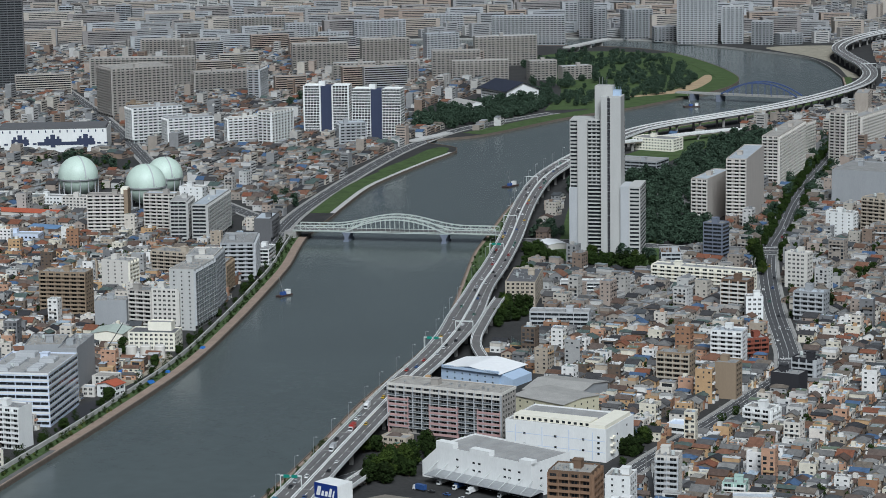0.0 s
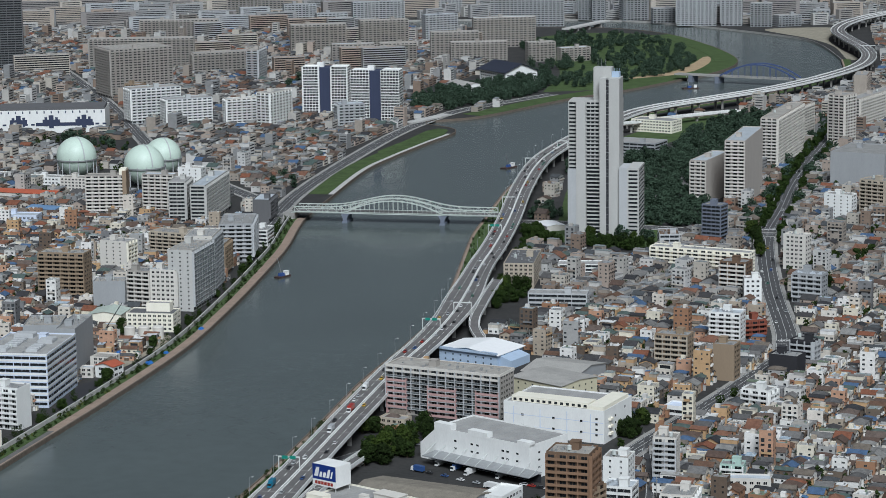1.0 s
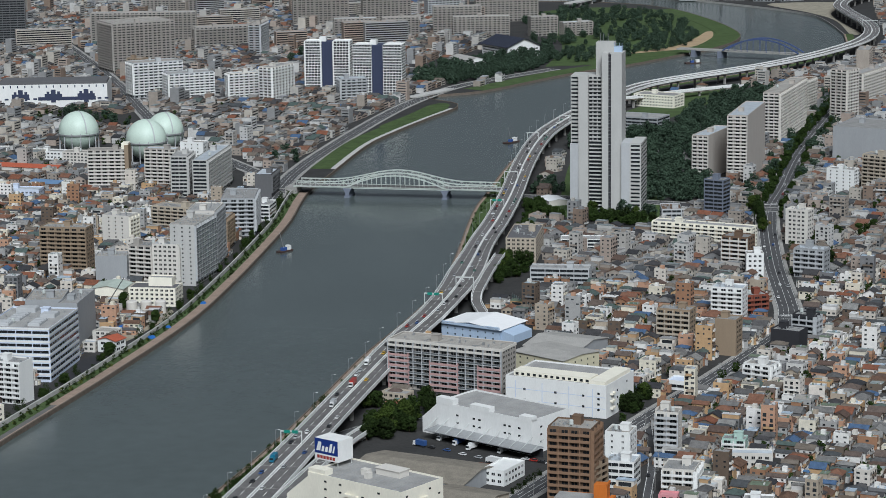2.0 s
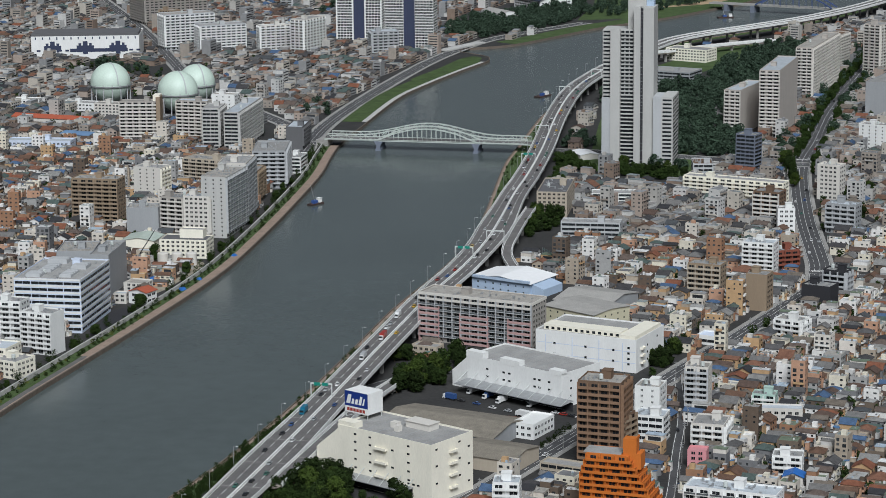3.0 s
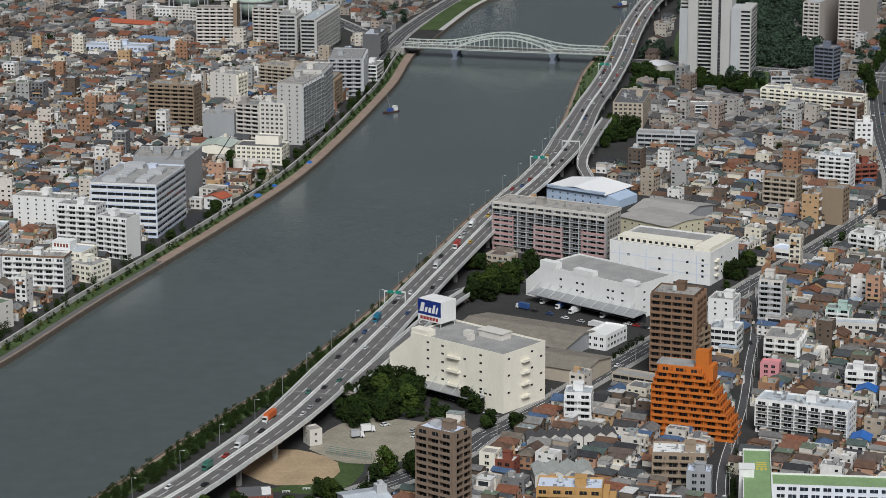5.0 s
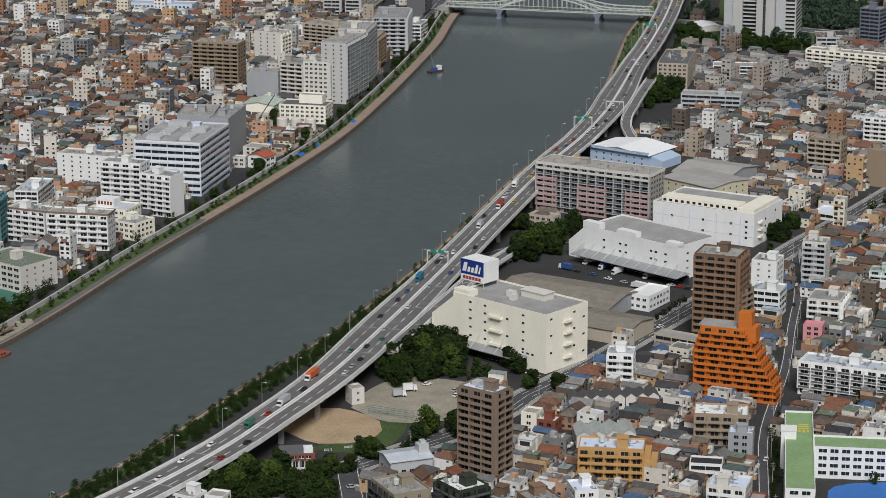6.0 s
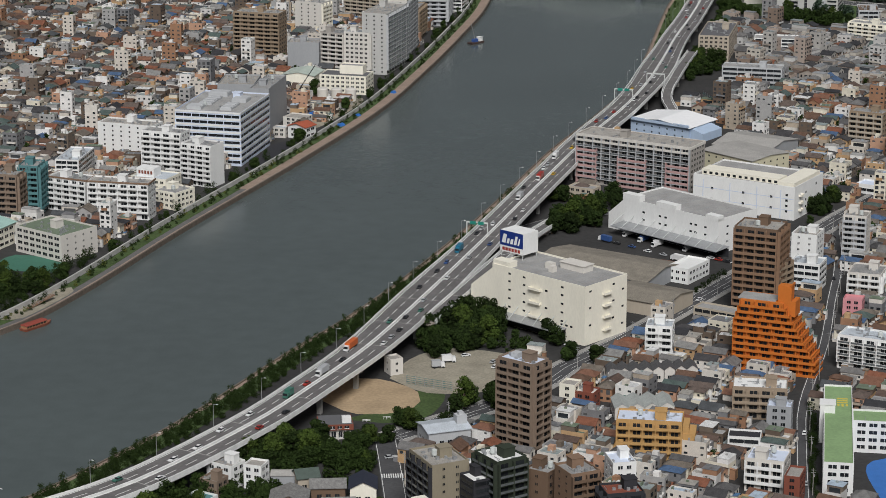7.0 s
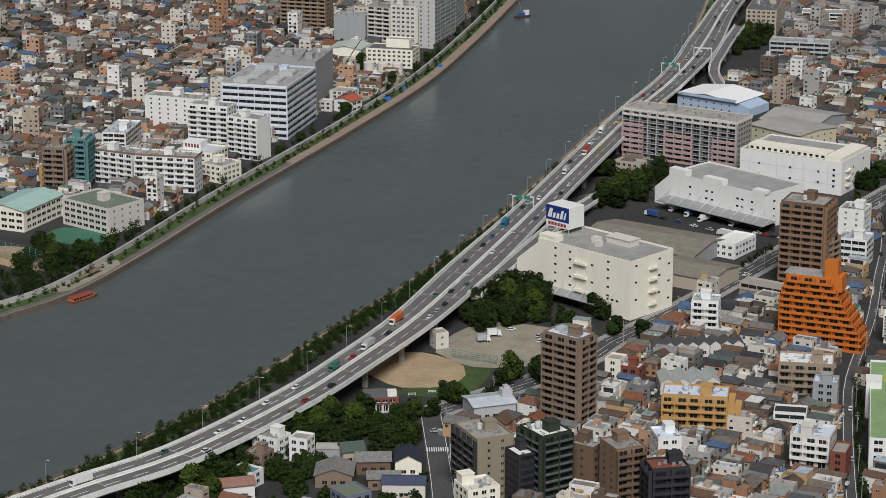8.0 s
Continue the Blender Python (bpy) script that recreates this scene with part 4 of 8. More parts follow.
# ---- single landmarks ----
def riverside_tower(x, y, rot):
    """A white apartment tower: broad front with a dark stair slot, shoulder block and a lower wing."""
    root = thing("tower_block", "tall white apartment tower with a dark vertical stair slot", "tower block", x, y, 0, rot)
    FOOT.append((x + 8, y + 10, rot, 62, 34))
    W, D = 40.0, 26.0
    white, grey = wall_paint("stone"), wall_paint("silver")
    for name, x0, x1, y0, y1, h, m in (("wall", 0, W, 3, D, 109, white), ("corner_pier", 6.5, 14, -0.5, 3, 109.6, white), ("stair_core", 25, 30, -1.5, D - 6, 127, white),
                                       ("stair_core", 32.2, W + 0.5, -1.5, D - 6, 127, white), ("machine_room", 19, 33, 8, 20, 134.5, white), ("lower_pier", -0.3, 6.5, 0.4, 3, 56, grey)):
        g = Geo()
        g.box(x0, y0, -0.3, x1, y1, h - 0.8, 0, (1,))
        g.box(x0, y0, h - 0.8, x1, y1, h)
        part(name, g.mesh(name, m), root)
    g = Geo()
    g.box(30, -0.7, 0, 32.2, 3, 126, 0)
    part("stair_slot", g.mesh("stair_slot", wall_paint("black")), root, label="dark glazed stair slot")
    g = Geo()
    g.box(30, -0.8, 0, 32.2, -0.69, 0.12)
    rail = g.mesh("landing", grey)
    for i in range(46):
        part("landing", rail, root, (0, 0, 2 + i * 2.7))
    g = Geo()
    for i in range(3):
        g.box(14.6 + i * 3.4, 2.2, 0.95, 17.0 + i * 3.4, 3.05, 2.3, 0)
    up = g.mesh("glazing_band", GLASS)
    g = Geo()
    g.box(14.2, 1.9, -0.3, 24.8, 3.0, 0.75)
    sill = g.mesh("balcony", white)
    g = Geo()
    g.box(14.2, 2.6, 0.75, 24.8, 3.05, 2.66)
    low = g.mesh("glazing_band", GLASS)
    g = Geo()
    g.box(0.6, 2.8, 0.9, 5.8, 3.06, 2.2)
    side = g.mesh("glazing_band", GLASS)
    for i in range(36):
        z = 1.5 + i * 2.98
        tagged(part("glazing_band", up if i > 18 else low, root, (0, 0, z)), kind="stuff")
        part("balcony", sill, root, (0, 0, z))
        part("glazing_band", side, root, (0, 0, z))
    g = Geo()
    for j in range(6):
        g.box(W, 4.2 + j * 3.6, 0.8, W + 0.08, 6.6 + j * 3.6, 2.3)
    right = g.mesh("glazing_band", GLASS)
    for i in range(16, 36):
        tagged(part("glazing_band", right, root, (0, 0, 1.5 + i * 2.98)), kind="stuff")
    g = Geo()
    for dx in (22, 24.5, 28):
        g.tube((dx, 12, 134), (dx, 12, 141), 0.15)
    part("antenna", g.mesh("antenna", GALV), root)
    g = Geo()
    g.box(33, 10, 127, 39, 17, 131)
    for k in range(4):
        g.box(33 + k * 2, 9.9, 131, 33.2 + k * 2, 10.1, 134)
    part("roof_frame", g.mesh("roof_frame", wall_paint("blue")), root)
    # lower wing
    g = Geo()
    g.box(W + 0.5, -4, -0.3, W + 7, 22, 57.2, 0, (1,))
    g.box(W + 0.5, -4, 57.2, W + 7, 22, 58)
    part("wing_end", g.mesh("wing_end", grey), root)
    g = Geo()
    g.box(W + 7, -4, -0.3, W + 16, 30, 57.2, 0, (1,))
    g.box(W + 7, -4, 57.2, W + 16, 30, 58)
    part("wing", g.mesh("wing", white), root)
    g = Geo()
    g.box(W + 8, -4.1, 0.8, W + 15, -3.9, 2.2)
    for j in range(8):
        g.box(W + 15.9, -2.5 + j * 4, 0.8, W + 16.1, 0.3 + j * 4, 2.2)
    wing = g.mesh("glazing_band", GLASS)
    for i in range(18):
        tagged(part("glazing_band", wing, root, (0, 0, 1.6 + i * 3.1)), kind="stuff")
    return root


riverside_tower(99.2, 1916.0, -12.0)


def gas_holder(x, y, r):
    """A spherical gas holder on legs, with a walkway round it."""
    root = thing("gas_holder", "pale mint-green spherical gas holder on steel legs", "gas holder", x, y, 0, 0, "gas holders")
    FOOT.append((x, y, 0, 2 * r + 8, 2 * r + 8))
    bm = bmesh.new()
    bmesh.ops.create_uvsphere(bm, u_segments=48, v_segments=32, radius=r)
    for f in bm.faces:
        f.smooth = True
    me = bpy.data.meshes.new("sphere")
    bm.to_mesh(me)
    bm.free()
    me.materials.append(material("mint_paint", (0.58, 0.69, 0.60), 0.45, stain=0.12, scale=0.1, spec=0.4))
    part("tank", me, root, (0, 0, r + 1.5))
    leg = Geo()
    leg.tube((r * 0.985, 0, 0), (r * 0.985, 0, r + 1.5), 0.45, sides=8)
    lm = leg.mesh("leg", wall_paint("silver"))
    for i in range(14):
        part("leg", lm, root, (0, 0, 0), math.tau * i / 14)
    g = Geo()
    n = 48
    for i in range(n):
        a0, a1 = math.tau * i / n, math.tau * (i + 1) / n
        for r0, r1, z0, z1 in ((r * 0.99, r + 1.0, 0, 0.2), (r + 0.95, r + 1.0, 0.2, 1.2)):
            c = [(r0 * math.cos(a0), r0 * math.sin(a0)), (r1 * math.cos(a0), r1 * math.sin(a0)), (r1 * math.cos(a1), r1 * math.sin(a1)), (r0 * math.cos(a1), r0 * math.sin(a1))]
            g.hexa([(px, py, z0) for px, py in c] + [(px, py, z1) for px, py in c])
    part("walkway", g.mesh("walkway", GALV), root, (0, 0, r - 1.0))
    g = Geo()
    arc = [math.pi / 2 * i / 14.5 for i in range(15)]
    g.chain([((r + 0.4) * math.cos(t) * 0.5, -(r + 0.4) * math.cos(t) * 0.87, r + 1.5 + (r + 0.4) * math.sin(t)) for t in arc], 1.0, 0.35)
    part("stair", g.mesh("stair", wall_paint("silver")), root)


gas_holder(-334.7, 2266, 18.4)
gas_holder(-266.2, 2210.7, 18.2)
gas_holder(-256, 2272, 17.0)


def arched_bridge(x, y, rot):
    """A pale steel bridge: a trussed arch over the middle span that runs out into lower trusses over the side spans."""
    root = thing("arched_bridge", "pale grey-green steel arch bridge with trussed side spans", "bridge", x, y, 0, rot)
    paint = material("bridge_paint", (0.52, 0.56, 0.52), 0.5, stain=0.15, scale=0.3)
    L, P, Z = 84.0, 41.0, 6.6

    def top(s):
        k = min(1, abs(s) / 62)
        return Z + 4.2 + 8.6 * (0.5 + 0.5 * math.cos(math.pi * k)) ** 1.25

    def low(s):
        return Z + max(0.0, 10.2 * (1 - (s / P) ** 2)) if abs(s) < P else Z - 0.0

    g = Geo()
    g.box(-L - 3, -7.2, Z - 1.1, L + 8, 7.2, Z - 0.4)
    part("deck_girder", g.mesh("deck_girder", paint), root)
    g = Geo()
    g.box(-L - 3, -6.6, Z - 0.4, L + 8, 6.6, Z)
    part("road_deck", g.mesh("road_deck", ROADTOP), root)
    n = 42
    ss = [-L + 2 * L * i / n for i in range(n + 1)]
    for side in (-7.4, 7.4):
        g = Geo()
        g.chain([(p, side, top(p)) for p in ss], 0.8, 0.8)
        part("top_chord", g.mesh("top_chord", paint), root)
        g = Geo()
        g.chain([(p, side, low(p)) for p in ss], 0.8, 0.9)
        part("arch_rib", g.mesh("arch_rib", paint), root)
        for i, s in enumerate(ss):
            g = Geo()
            g.beam((s, side, low(s)), (s, side, top(s)), 0.35, 0.35)
            part("post", g.mesh("post", paint), root)
            if low(s) > Z + 0.5:
                g = Geo()
                g.beam((s, side, Z), (s, side, low(s)), 0.28, 0.28)
                part("hanger", g.mesh("hanger", paint), root)
            if i < n:
                g = Geo()
                q = ss[i + 1]
                ends = (low(s), top(q)) if i % 2 else (top(s), low(q))
                g.beam((s, side, ends[0]), (q, side, ends[1]), 0.3, 0.3)
                part("brace", g.mesh("brace", paint), root)
        g = Geo()
        g.box(-L - 3, side - 0.1, Z, L + 8, side + 0.1, Z + 0.5)
        part("railing", g.mesh("railing", paint), root)
    for s in ss[12:31:2]:
        g = Geo()
        g.beam((s, -7.4, top(s)), (s, 7.4, top(s)), 0.4, 0.4)
        part("cross_beam", g.mesh("cross_beam", paint), root)
    for s in (-P, P):
        g = Geo()
        g.box(s - 1.6, -8.6, -6, s + 1.6, 8.6, 1.8)
        g.box(s - 2.3, -9.6, -6, s + 2.3, 9.6, -0.6)
        g.hexa([(s - 1.6, -8.4, 1.8), (s + 1.6, -8.4, 1.8), (s + 1.6, 8.4, 1.8), (s - 1.6, 8.4, 1.8), (s - 3.6, -8.4, Z - 1.1), (s + 3.6, -8.4, Z - 1.1), (s + 3.6, 8.4, Z - 1.1), (s - 3.6, 8.4, Z - 1.1)])
        part("river_pier", g.mesh("river_pier", wall_paint("slate")), root, label="dark stained river pier with a flared head")
    for s in (-L - 5, L + 8):
        g = Geo()
        g.box(s - 5, -8, -4, s + 5, 8, Z - 1.3)
        part("abutment", g.mesh("abutment", CONCRETE), root)


arched_bridge(-37.5, 2016.5, -12.0)


def blue_bridge(x, y, rot):
    """A blue tied-arch road bridge beyond the park."""
    root = thing("tied_arch_bridge", "blue tied-arch road bridge over the upper river", "bridge", x, y, 0, rot)
    blue = material("blue_bridge_paint", (0.07, 0.10, 0.22), 0.5, stain=0.15, scale=0.2)
    g = Geo()
    g.box(-108, -7, 5.6, 62, 7, 7.2)
    part("deck", g.mesh("deck", CONCRETE), root)
    for side in (-8.5, 8.5):
        g = Geo()
        g.chain([(v, side, 7.5 + 15 * (1 - (v / 48) ** 2)) for v in range(-48, 49, 4)], 1.2, 1.5)
        part("arch_rib", g.mesh("arch_rib", blue), root)
        for i in range(1, 12):
            s = -48 + 8 * i
            g = Geo()
            g.beam((s, side, 7), (s, side, 7.5 + 15 * (1 - (s / 48) ** 2)), 0.35, 0.35)
            part("hanger", g.mesh("hanger", blue), root)
    for s in (-52, 50, -86):
        g = Geo()
        g.box(s - 2.5, -9, -6, s + 2.5, 9, 6)
        part("river_pier", g.mesh("river_pier", wall_paint("slate")), root)


blue_bridge(380, 2932, -29.0)
g = Geo()
g.box(-70, -7, 5.5, 70, 7, 7.5)
root = thing("far_bridge", "plain pale road bridge in the distance", "bridge", 215, 3620, 0, 62)
part("deck", g.mesh("deck", PALE), root)
for s in (-40, 0, 40):
    g = Geo()
    g.box(s - 1.5, -6, -5, s + 1.5, 6, 5.5)
    part("river_pier", g.mesh("river_pier", CONCRETE), root)
# the low bridge over the inlet
g = Geo()
g.box(-38, -6, 0.6, 38, 6, 2.2)
root = thing("inlet_bridge", "low grey road bridge across a canal mouth", "bridge", -12, 2640, 0, 58)
part("deck", g.mesh("deck", PALE), root)
for s in (-20, 20):
    g = Geo()
    g.box(s - 1, -5, -4, s + 1, 5, 0.6)
    part("river_pier", g.mesh("river_pier", CONCRETE), root)


def canopy(root, x0, x1, y, z, out, wall_m):
    """A loading canopy on struts along the side facing -y, with a black panel below it for the dock's shade."""
    g = Geo()
    g.hexa([(x0, y - out, z - 0.7), (x1, y - out, z - 0.7), (x1, y, z), (x0, y, z), (x0, y - out, z - 0.4), (x1, y - out, z - 0.4), (x1, y, z + 0.3), (x0, y, z + 0.3)])
    part("canopy", g.mesh("canopy", GALV), root, label="grey metal loading canopy")
    n = max(2, int((x1 - x0) / 7))
    for i in range(n + 1):
        g = Geo()
        x = x0 + (x1 - x0) * i / n
        g.beam((x, y - out + 0.4, z - 0.4), (x, y - 0.1, z + 4.2), 0.22, 0.22)
        part("strut", g.mesh("strut", STEEL), root)
    # no real opening: a black slab paints the shade under the canopy
    g = Geo()
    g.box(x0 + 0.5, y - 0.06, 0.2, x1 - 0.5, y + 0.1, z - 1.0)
    part("dock_opening", g.mesh("dock_opening", wall_paint("black")), root, label="black panel standing in for the shade of the loading dock")


def holes(root, spots, size, x_face, m=None):
    """Small single windows on one face. spots: along, height."""
    w, h = size
    g = Geo()
    if x_face:
        g.box(-0.05, -w / 2, 0, 0.1, w / 2, h)
    else:
        g.box(-w / 2, -0.05, 0, w / 2, 0.1, h)
    me = g.mesh("window", m or GLASS)
    return me


def warehouse(label, x, y, rot, a, b, h, wall, windows_x, windows_y, size=(1.4, 1.0), canopy_x=None, canopy_y=None, name="warehouse", roof="grey"):
    """A tall windowless store with a few small windows on its two near sides and loading canopies."""
    root = thing(name, label, "warehouse", x, y, 0, rot)
    FOOT.append((x, y, rot, a + 8, b + 8))
    part("wall", shell(a, b, h).mesh("wall", wall_paint(wall)), root)
    g = Geo()
    g.box(-a / 2 + 0.3, -b / 2 + 0.3, h - 1.0, a / 2 - 0.3, b / 2 - 0.3, h - 0.78)
    part("roof", g.mesh("roof", ROOFGREY if roof == "grey" else ROOFWARM), root, label="flat grey roof with seams")
    g = Geo()
    for i in range(1, int(b / 7)):
        g.box(-a / 2 + 0.6, -b / 2 + i * 7 - 0.12, h - 0.78, a / 2 - 0.6, -b / 2 + i * 7 + 0.12, h - 0.7)
    part("roof_seams", g.mesh("roof_seams", wall_paint("grey")), root)
    mx = holes(root, windows_x, size, True)
    my = holes(root, windows_y, size, False)
    for s, z in windows_x:
        part("window", mx, root, (-a / 2, s * b / 2, z))
    for s, z in windows_y:
        part("window", my, root, (s * a / 2, -b / 2, z))
    if canopy_x:
        holder = new("loading_dock")
        holder.parent = root
        holder.rotation_euler = (0, 0, -math.pi / 2)
        c0, c1, z, out = canopy_x
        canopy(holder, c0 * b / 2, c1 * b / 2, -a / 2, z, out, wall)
    if canopy_y:
        c0, c1, z, out = canopy_y
        canopy(root, c0 * a / 2, c1 * a / 2, -b / 2, z, out, wall)
    return root


def ledges(root, a, s, zs, length, b, x_face=True):
    """Small landing balconies on a warehouse wall."""
    g = Geo()
    if x_face:
        g.box(-1.6, -length / 2, 0, 0, length / 2, 0.2)
        g.box(-1.6, -length / 2, 0.2, -1.45, length / 2, 1.2)
        g.box(-1.45, -length / 2, 0.2, 0, -length / 2 + 0.12, 1.2)
        g.box(-1.45, length / 2 - 0.12, 0.2, 0, length / 2, 1.2)
    else:
        g.box(-length / 2, -1.6, 0, length / 2, 0, 0.2)
        g.box(-length / 2, -1.6, 0.2, length / 2, -1.45, 1.2)
        g.box(-length / 2, -1.45, 0.2, -length / 2 + 0.12, 0, 1.2)
        g.box(length / 2 - 0.12, -1.45, 0.2, length / 2, 0, 1.2)
    me = g.mesh("landing", wall_paint("cream"))
    for z in zs:
        part("landing", me, root, (-a / 2, s * b / 2, z) if x_face else (s * a / 2, -b / 2, z))


floors5 = (4.5, 8.6, 12.7, 16.8, 20.9, 24.6)
depot = warehouse("cream windowless distribution warehouse with small windows and a grey roof", -33.1, 1103.3, 51.1, 29.8, 56.4, 28.0, "cream",
                  [(s, z) for s in (0.62, 0.30, -0.52) for z in floors5[1:]] + [(-0.18, z) for z in floors5[2::2]] + [(-0.52 - 0.1 * k, 7) for k in (0, 1, 2)],
                  [(-0.75, z) for z in floors5[1::2]] + [(0.35, z) for z in floors5[1::2]] + [(0.8, z) for z in floors5[::2]], (1.5, 0.9), canopy_x=(-0.95, 0.62, 6.0, 7))
ledges(depot, 29.8, 0.05, (7.5, 14.0, 20.5), 7, 56.4)
ledges(depot, 29.8, 0.0, (4.5, 10.5, 16.0, 21.5), 5, 56.4, False)
g = Geo()
g.hexa([(-14.6, 28.2, 0), (14.6, 28.2, 0), (14.6, 42, 0), (-14.6, 42, 0), (-14.6, 28.2, 26), (14.6, 28.2, 26), (14.6, 42, 15), (-14.6, 42, 15)])
part("ramp_wing", g.mesh("ramp_wing", wall_paint("cream")), depot, label="sloping cream side wing")
g = Geo()
g.box(3, -12, 27.2, 10, 2, 30.2)
g.box(2.6, -12.4, 30.2, 10.4, 2.4, 30.5)
g.box(-2, 3, 27.2, 1, 7, 30)
g.box(-6, -1, 27.2, -3, 1.5, 30)
part("roof_house", g.mesh("roof_house", wall_paint("offwhite")), depot)
g = Geo()
g.box(-14.6, 18, 27, -9, 28, 30)
part("stair_head", g.mesh("stair_head", wall_paint("cream")), depot)


def roof_sign(x, y, z, rot):
    """A blue and white advertising box on a steel frame; the lettering is drawn as plain slanted bars."""
    root = thing("roof_sign", "blue and white advertising box on a steel frame", "sign", x, y, z, rot)
    W, D, H = 14.2, 10.8, 10.2
    for dx in (0.5, W / 2, W - 0.5):
        for dy in (0.5, D - 0.5):
            g = Geo()
            g.beam((dx, dy, 0), (dx, dy, 2.4), 0.3, 0.3)
            part("post", g.mesh("post", STEEL), root)
    for x0, x1 in ((0.5, W / 2), (W / 2, W - 0.5)):
        g = Geo()
        g.beam((x0, 0.5, 0), (x1, 0.5, 2.4), 0.2, 0.2)
        part("brace", g.mesh("brace", STEEL), root)
    g = Geo()
    g.box(0, 0, 2.4, W, D, 2.4 + H)
    part("box", g.mesh("box", wall_paint("white")), root)
    g = Geo()
    g.box(0, -0.06, 5.4, W, 0.05, 2.4 + H)
    part("blue_panel", g.mesh("blue_panel", material("sign_blue", (0.012, 0.035, 0.20), 0.5, stain=0.05)), root)
    for x0, w, h in ((1.0, 2.4, 4.4), (4.1, 1.5, 2.5), (6.2, 1.7, 2.5), (8.5, 1.7, 4.2), (10.9, 1.0, 3.4)):
        g = Geo()
        g.hexa([(x0, -0.14, 6.7), (x0 + w, -0.14, 6.7), (x0 + w, -0.04, 6.7), (x0, -0.04, 6.7)] + [(x0 + h * 0.3, -0.14, 6.7 + h), (x0 + w + h * 0.2, -0.14, 6.7 + h), (x0 + w + h * 0.2, -0.04, 6.7 + h), (x0 + h * 0.3, -0.04, 6.7 + h)])
        part("white_bar", g.mesh("white_bar", wall_paint("white")), root)
    for i in range(6):
        g = Geo()
        g.box(1.5 + i * 1.9, -0.1, 3.1, 2.9 + i * 1.9, 0.02, 4.6)
        part("red_bar", g.mesh("red_bar", material("sign_red", (0.30, 0.03, 0.02), 0.5, stain=0.05)), root)


roof_sign(-61.8, 1126.0, 27.2, -38.5)

# white warehouses and sheds behind
store = warehouse("white warehouse with a long loading canopy and stepped parapet", 29.6, 1263.3, 49.4, 32.0, 64.0, 18.5, "white",
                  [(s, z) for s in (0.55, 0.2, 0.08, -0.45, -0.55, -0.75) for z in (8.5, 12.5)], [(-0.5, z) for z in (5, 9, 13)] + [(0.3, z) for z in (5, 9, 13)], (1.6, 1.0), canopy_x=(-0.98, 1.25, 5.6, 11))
g = Geo()
for y0, y1, h in ((20.6, 32, 21.0), (-4, 9, 20.5), (-32, -24, 20.0)):
    block = Geo()
    block.box(-16.1, y0, 17.4, -11.5, y1, h)
    part("parapet_block", block.mesh("parapet_block", wall_paint("white")), store)
g.hexa([(-15.9, 32, 0), (15.9, 32, 0), (15.9, 42, 0), (-15.9, 42, 0), (-15.9, 32, 17), (15.9, 32, 17), (15.9, 42, 8.5), (-15.9, 42, 8.5)])
part("sloping_end", g.mesh("sloping_end", wall_paint("white")), store)
tall = warehouse("white warehouse with pale blue wall bands and a roof parapet", 68.3, 1330.6, 63.0, 38.4, 60.0, 18.5, "white",
                 [(s, z) for s in (0.62, 0.0, -0.55) for z in (5, 11)] + [(-0.85, z) for z in (4, 7, 10, 13)], [(-0.2, z) for z in (4, 8, 12)] + [(0.5, 14)], (1.4, 1.2))
g = Geo()
for s in (24, 8, -8, -22):
    g.box(-19.26, s - 0.25, 0.5, -19.1, s + 0.25, 16)
for z in (5.2, 11.4):
    g.box(-19.25, -29.5, z, -19.1, 29.5, z + 0.35)
part("blue_band", g.mesh("blue_band", wall_paint("paleblue")), tall, label="faded pale blue wall bands")
g = Geo()
g.box(-15, -19, 17.4, -5, 27, 20.8)
g.box(-18, -29, 17.4, 17, -19.5, 20.2)
part("roof_house", g.mesh("roof_house", wall_paint("cream")), tall)
g = Geo()
g.box(-15.08, -0.9, 18.2, -14.9, 0.9, 19.6)
pane = g.mesh("window", GLASS)
for i in range(13):
    part("window", pane, tall, (0, -17 + i * 3.5, 0))
ledges(tall, 38.4, -0.6, (4, 8, 12), 4, 60, False)

pink = building("apartment_building", "long pink and grey nine-storey apartment block with full-width balconies", 3.6, 1369.7, 63.8, 19.2, 71.1, 28.3, "rail", "win", "hazetan", "silver", roof="warm", category="apartment block", floors=9)
for y0, y1, z1 in ((22, 35, 19.5), (-9, 9, 16.5), (-35.4, -21, 16.5)):
    g = Geo()
    g.box(-11.15, y0, 0.0, -11.0, y1, 1.35)
    panel = g.mesh("pink_panel", wall_paint("pink"))
    for i in range(int(z1 / 3.04) + 1):
        part("pink_panel", panel, pink, (0, 0, 0.6 + i * 3.07), 0, "dusty pink balcony panel")
    for y in (y0, y1 - 0.5):
        g = Geo()
        g.box(-11.2, y, 0, -9.5, y + 0.5, z1 + 2)
        part("pink_pier", g.mesh("pink_pier", wall_paint("pink")), pink)
g = Geo()
g.box(-11.1, -35.5, 24.6, -11.0, 35.5, 25.9)
for c in ((-9.9, -35.8, 9.9, -35.3), (-9.9, 35.3, 9.9, 35.8), (-9.9, -35.3, -9.4, 35.3), (9.4, -35.3, 9.9, 35.3)):
    g.box(c[0], c[1], 26.9, c[2], c[3], 28.5)
part("cornice", g.mesh("cornice", wall_paint("offwhite")), pink)

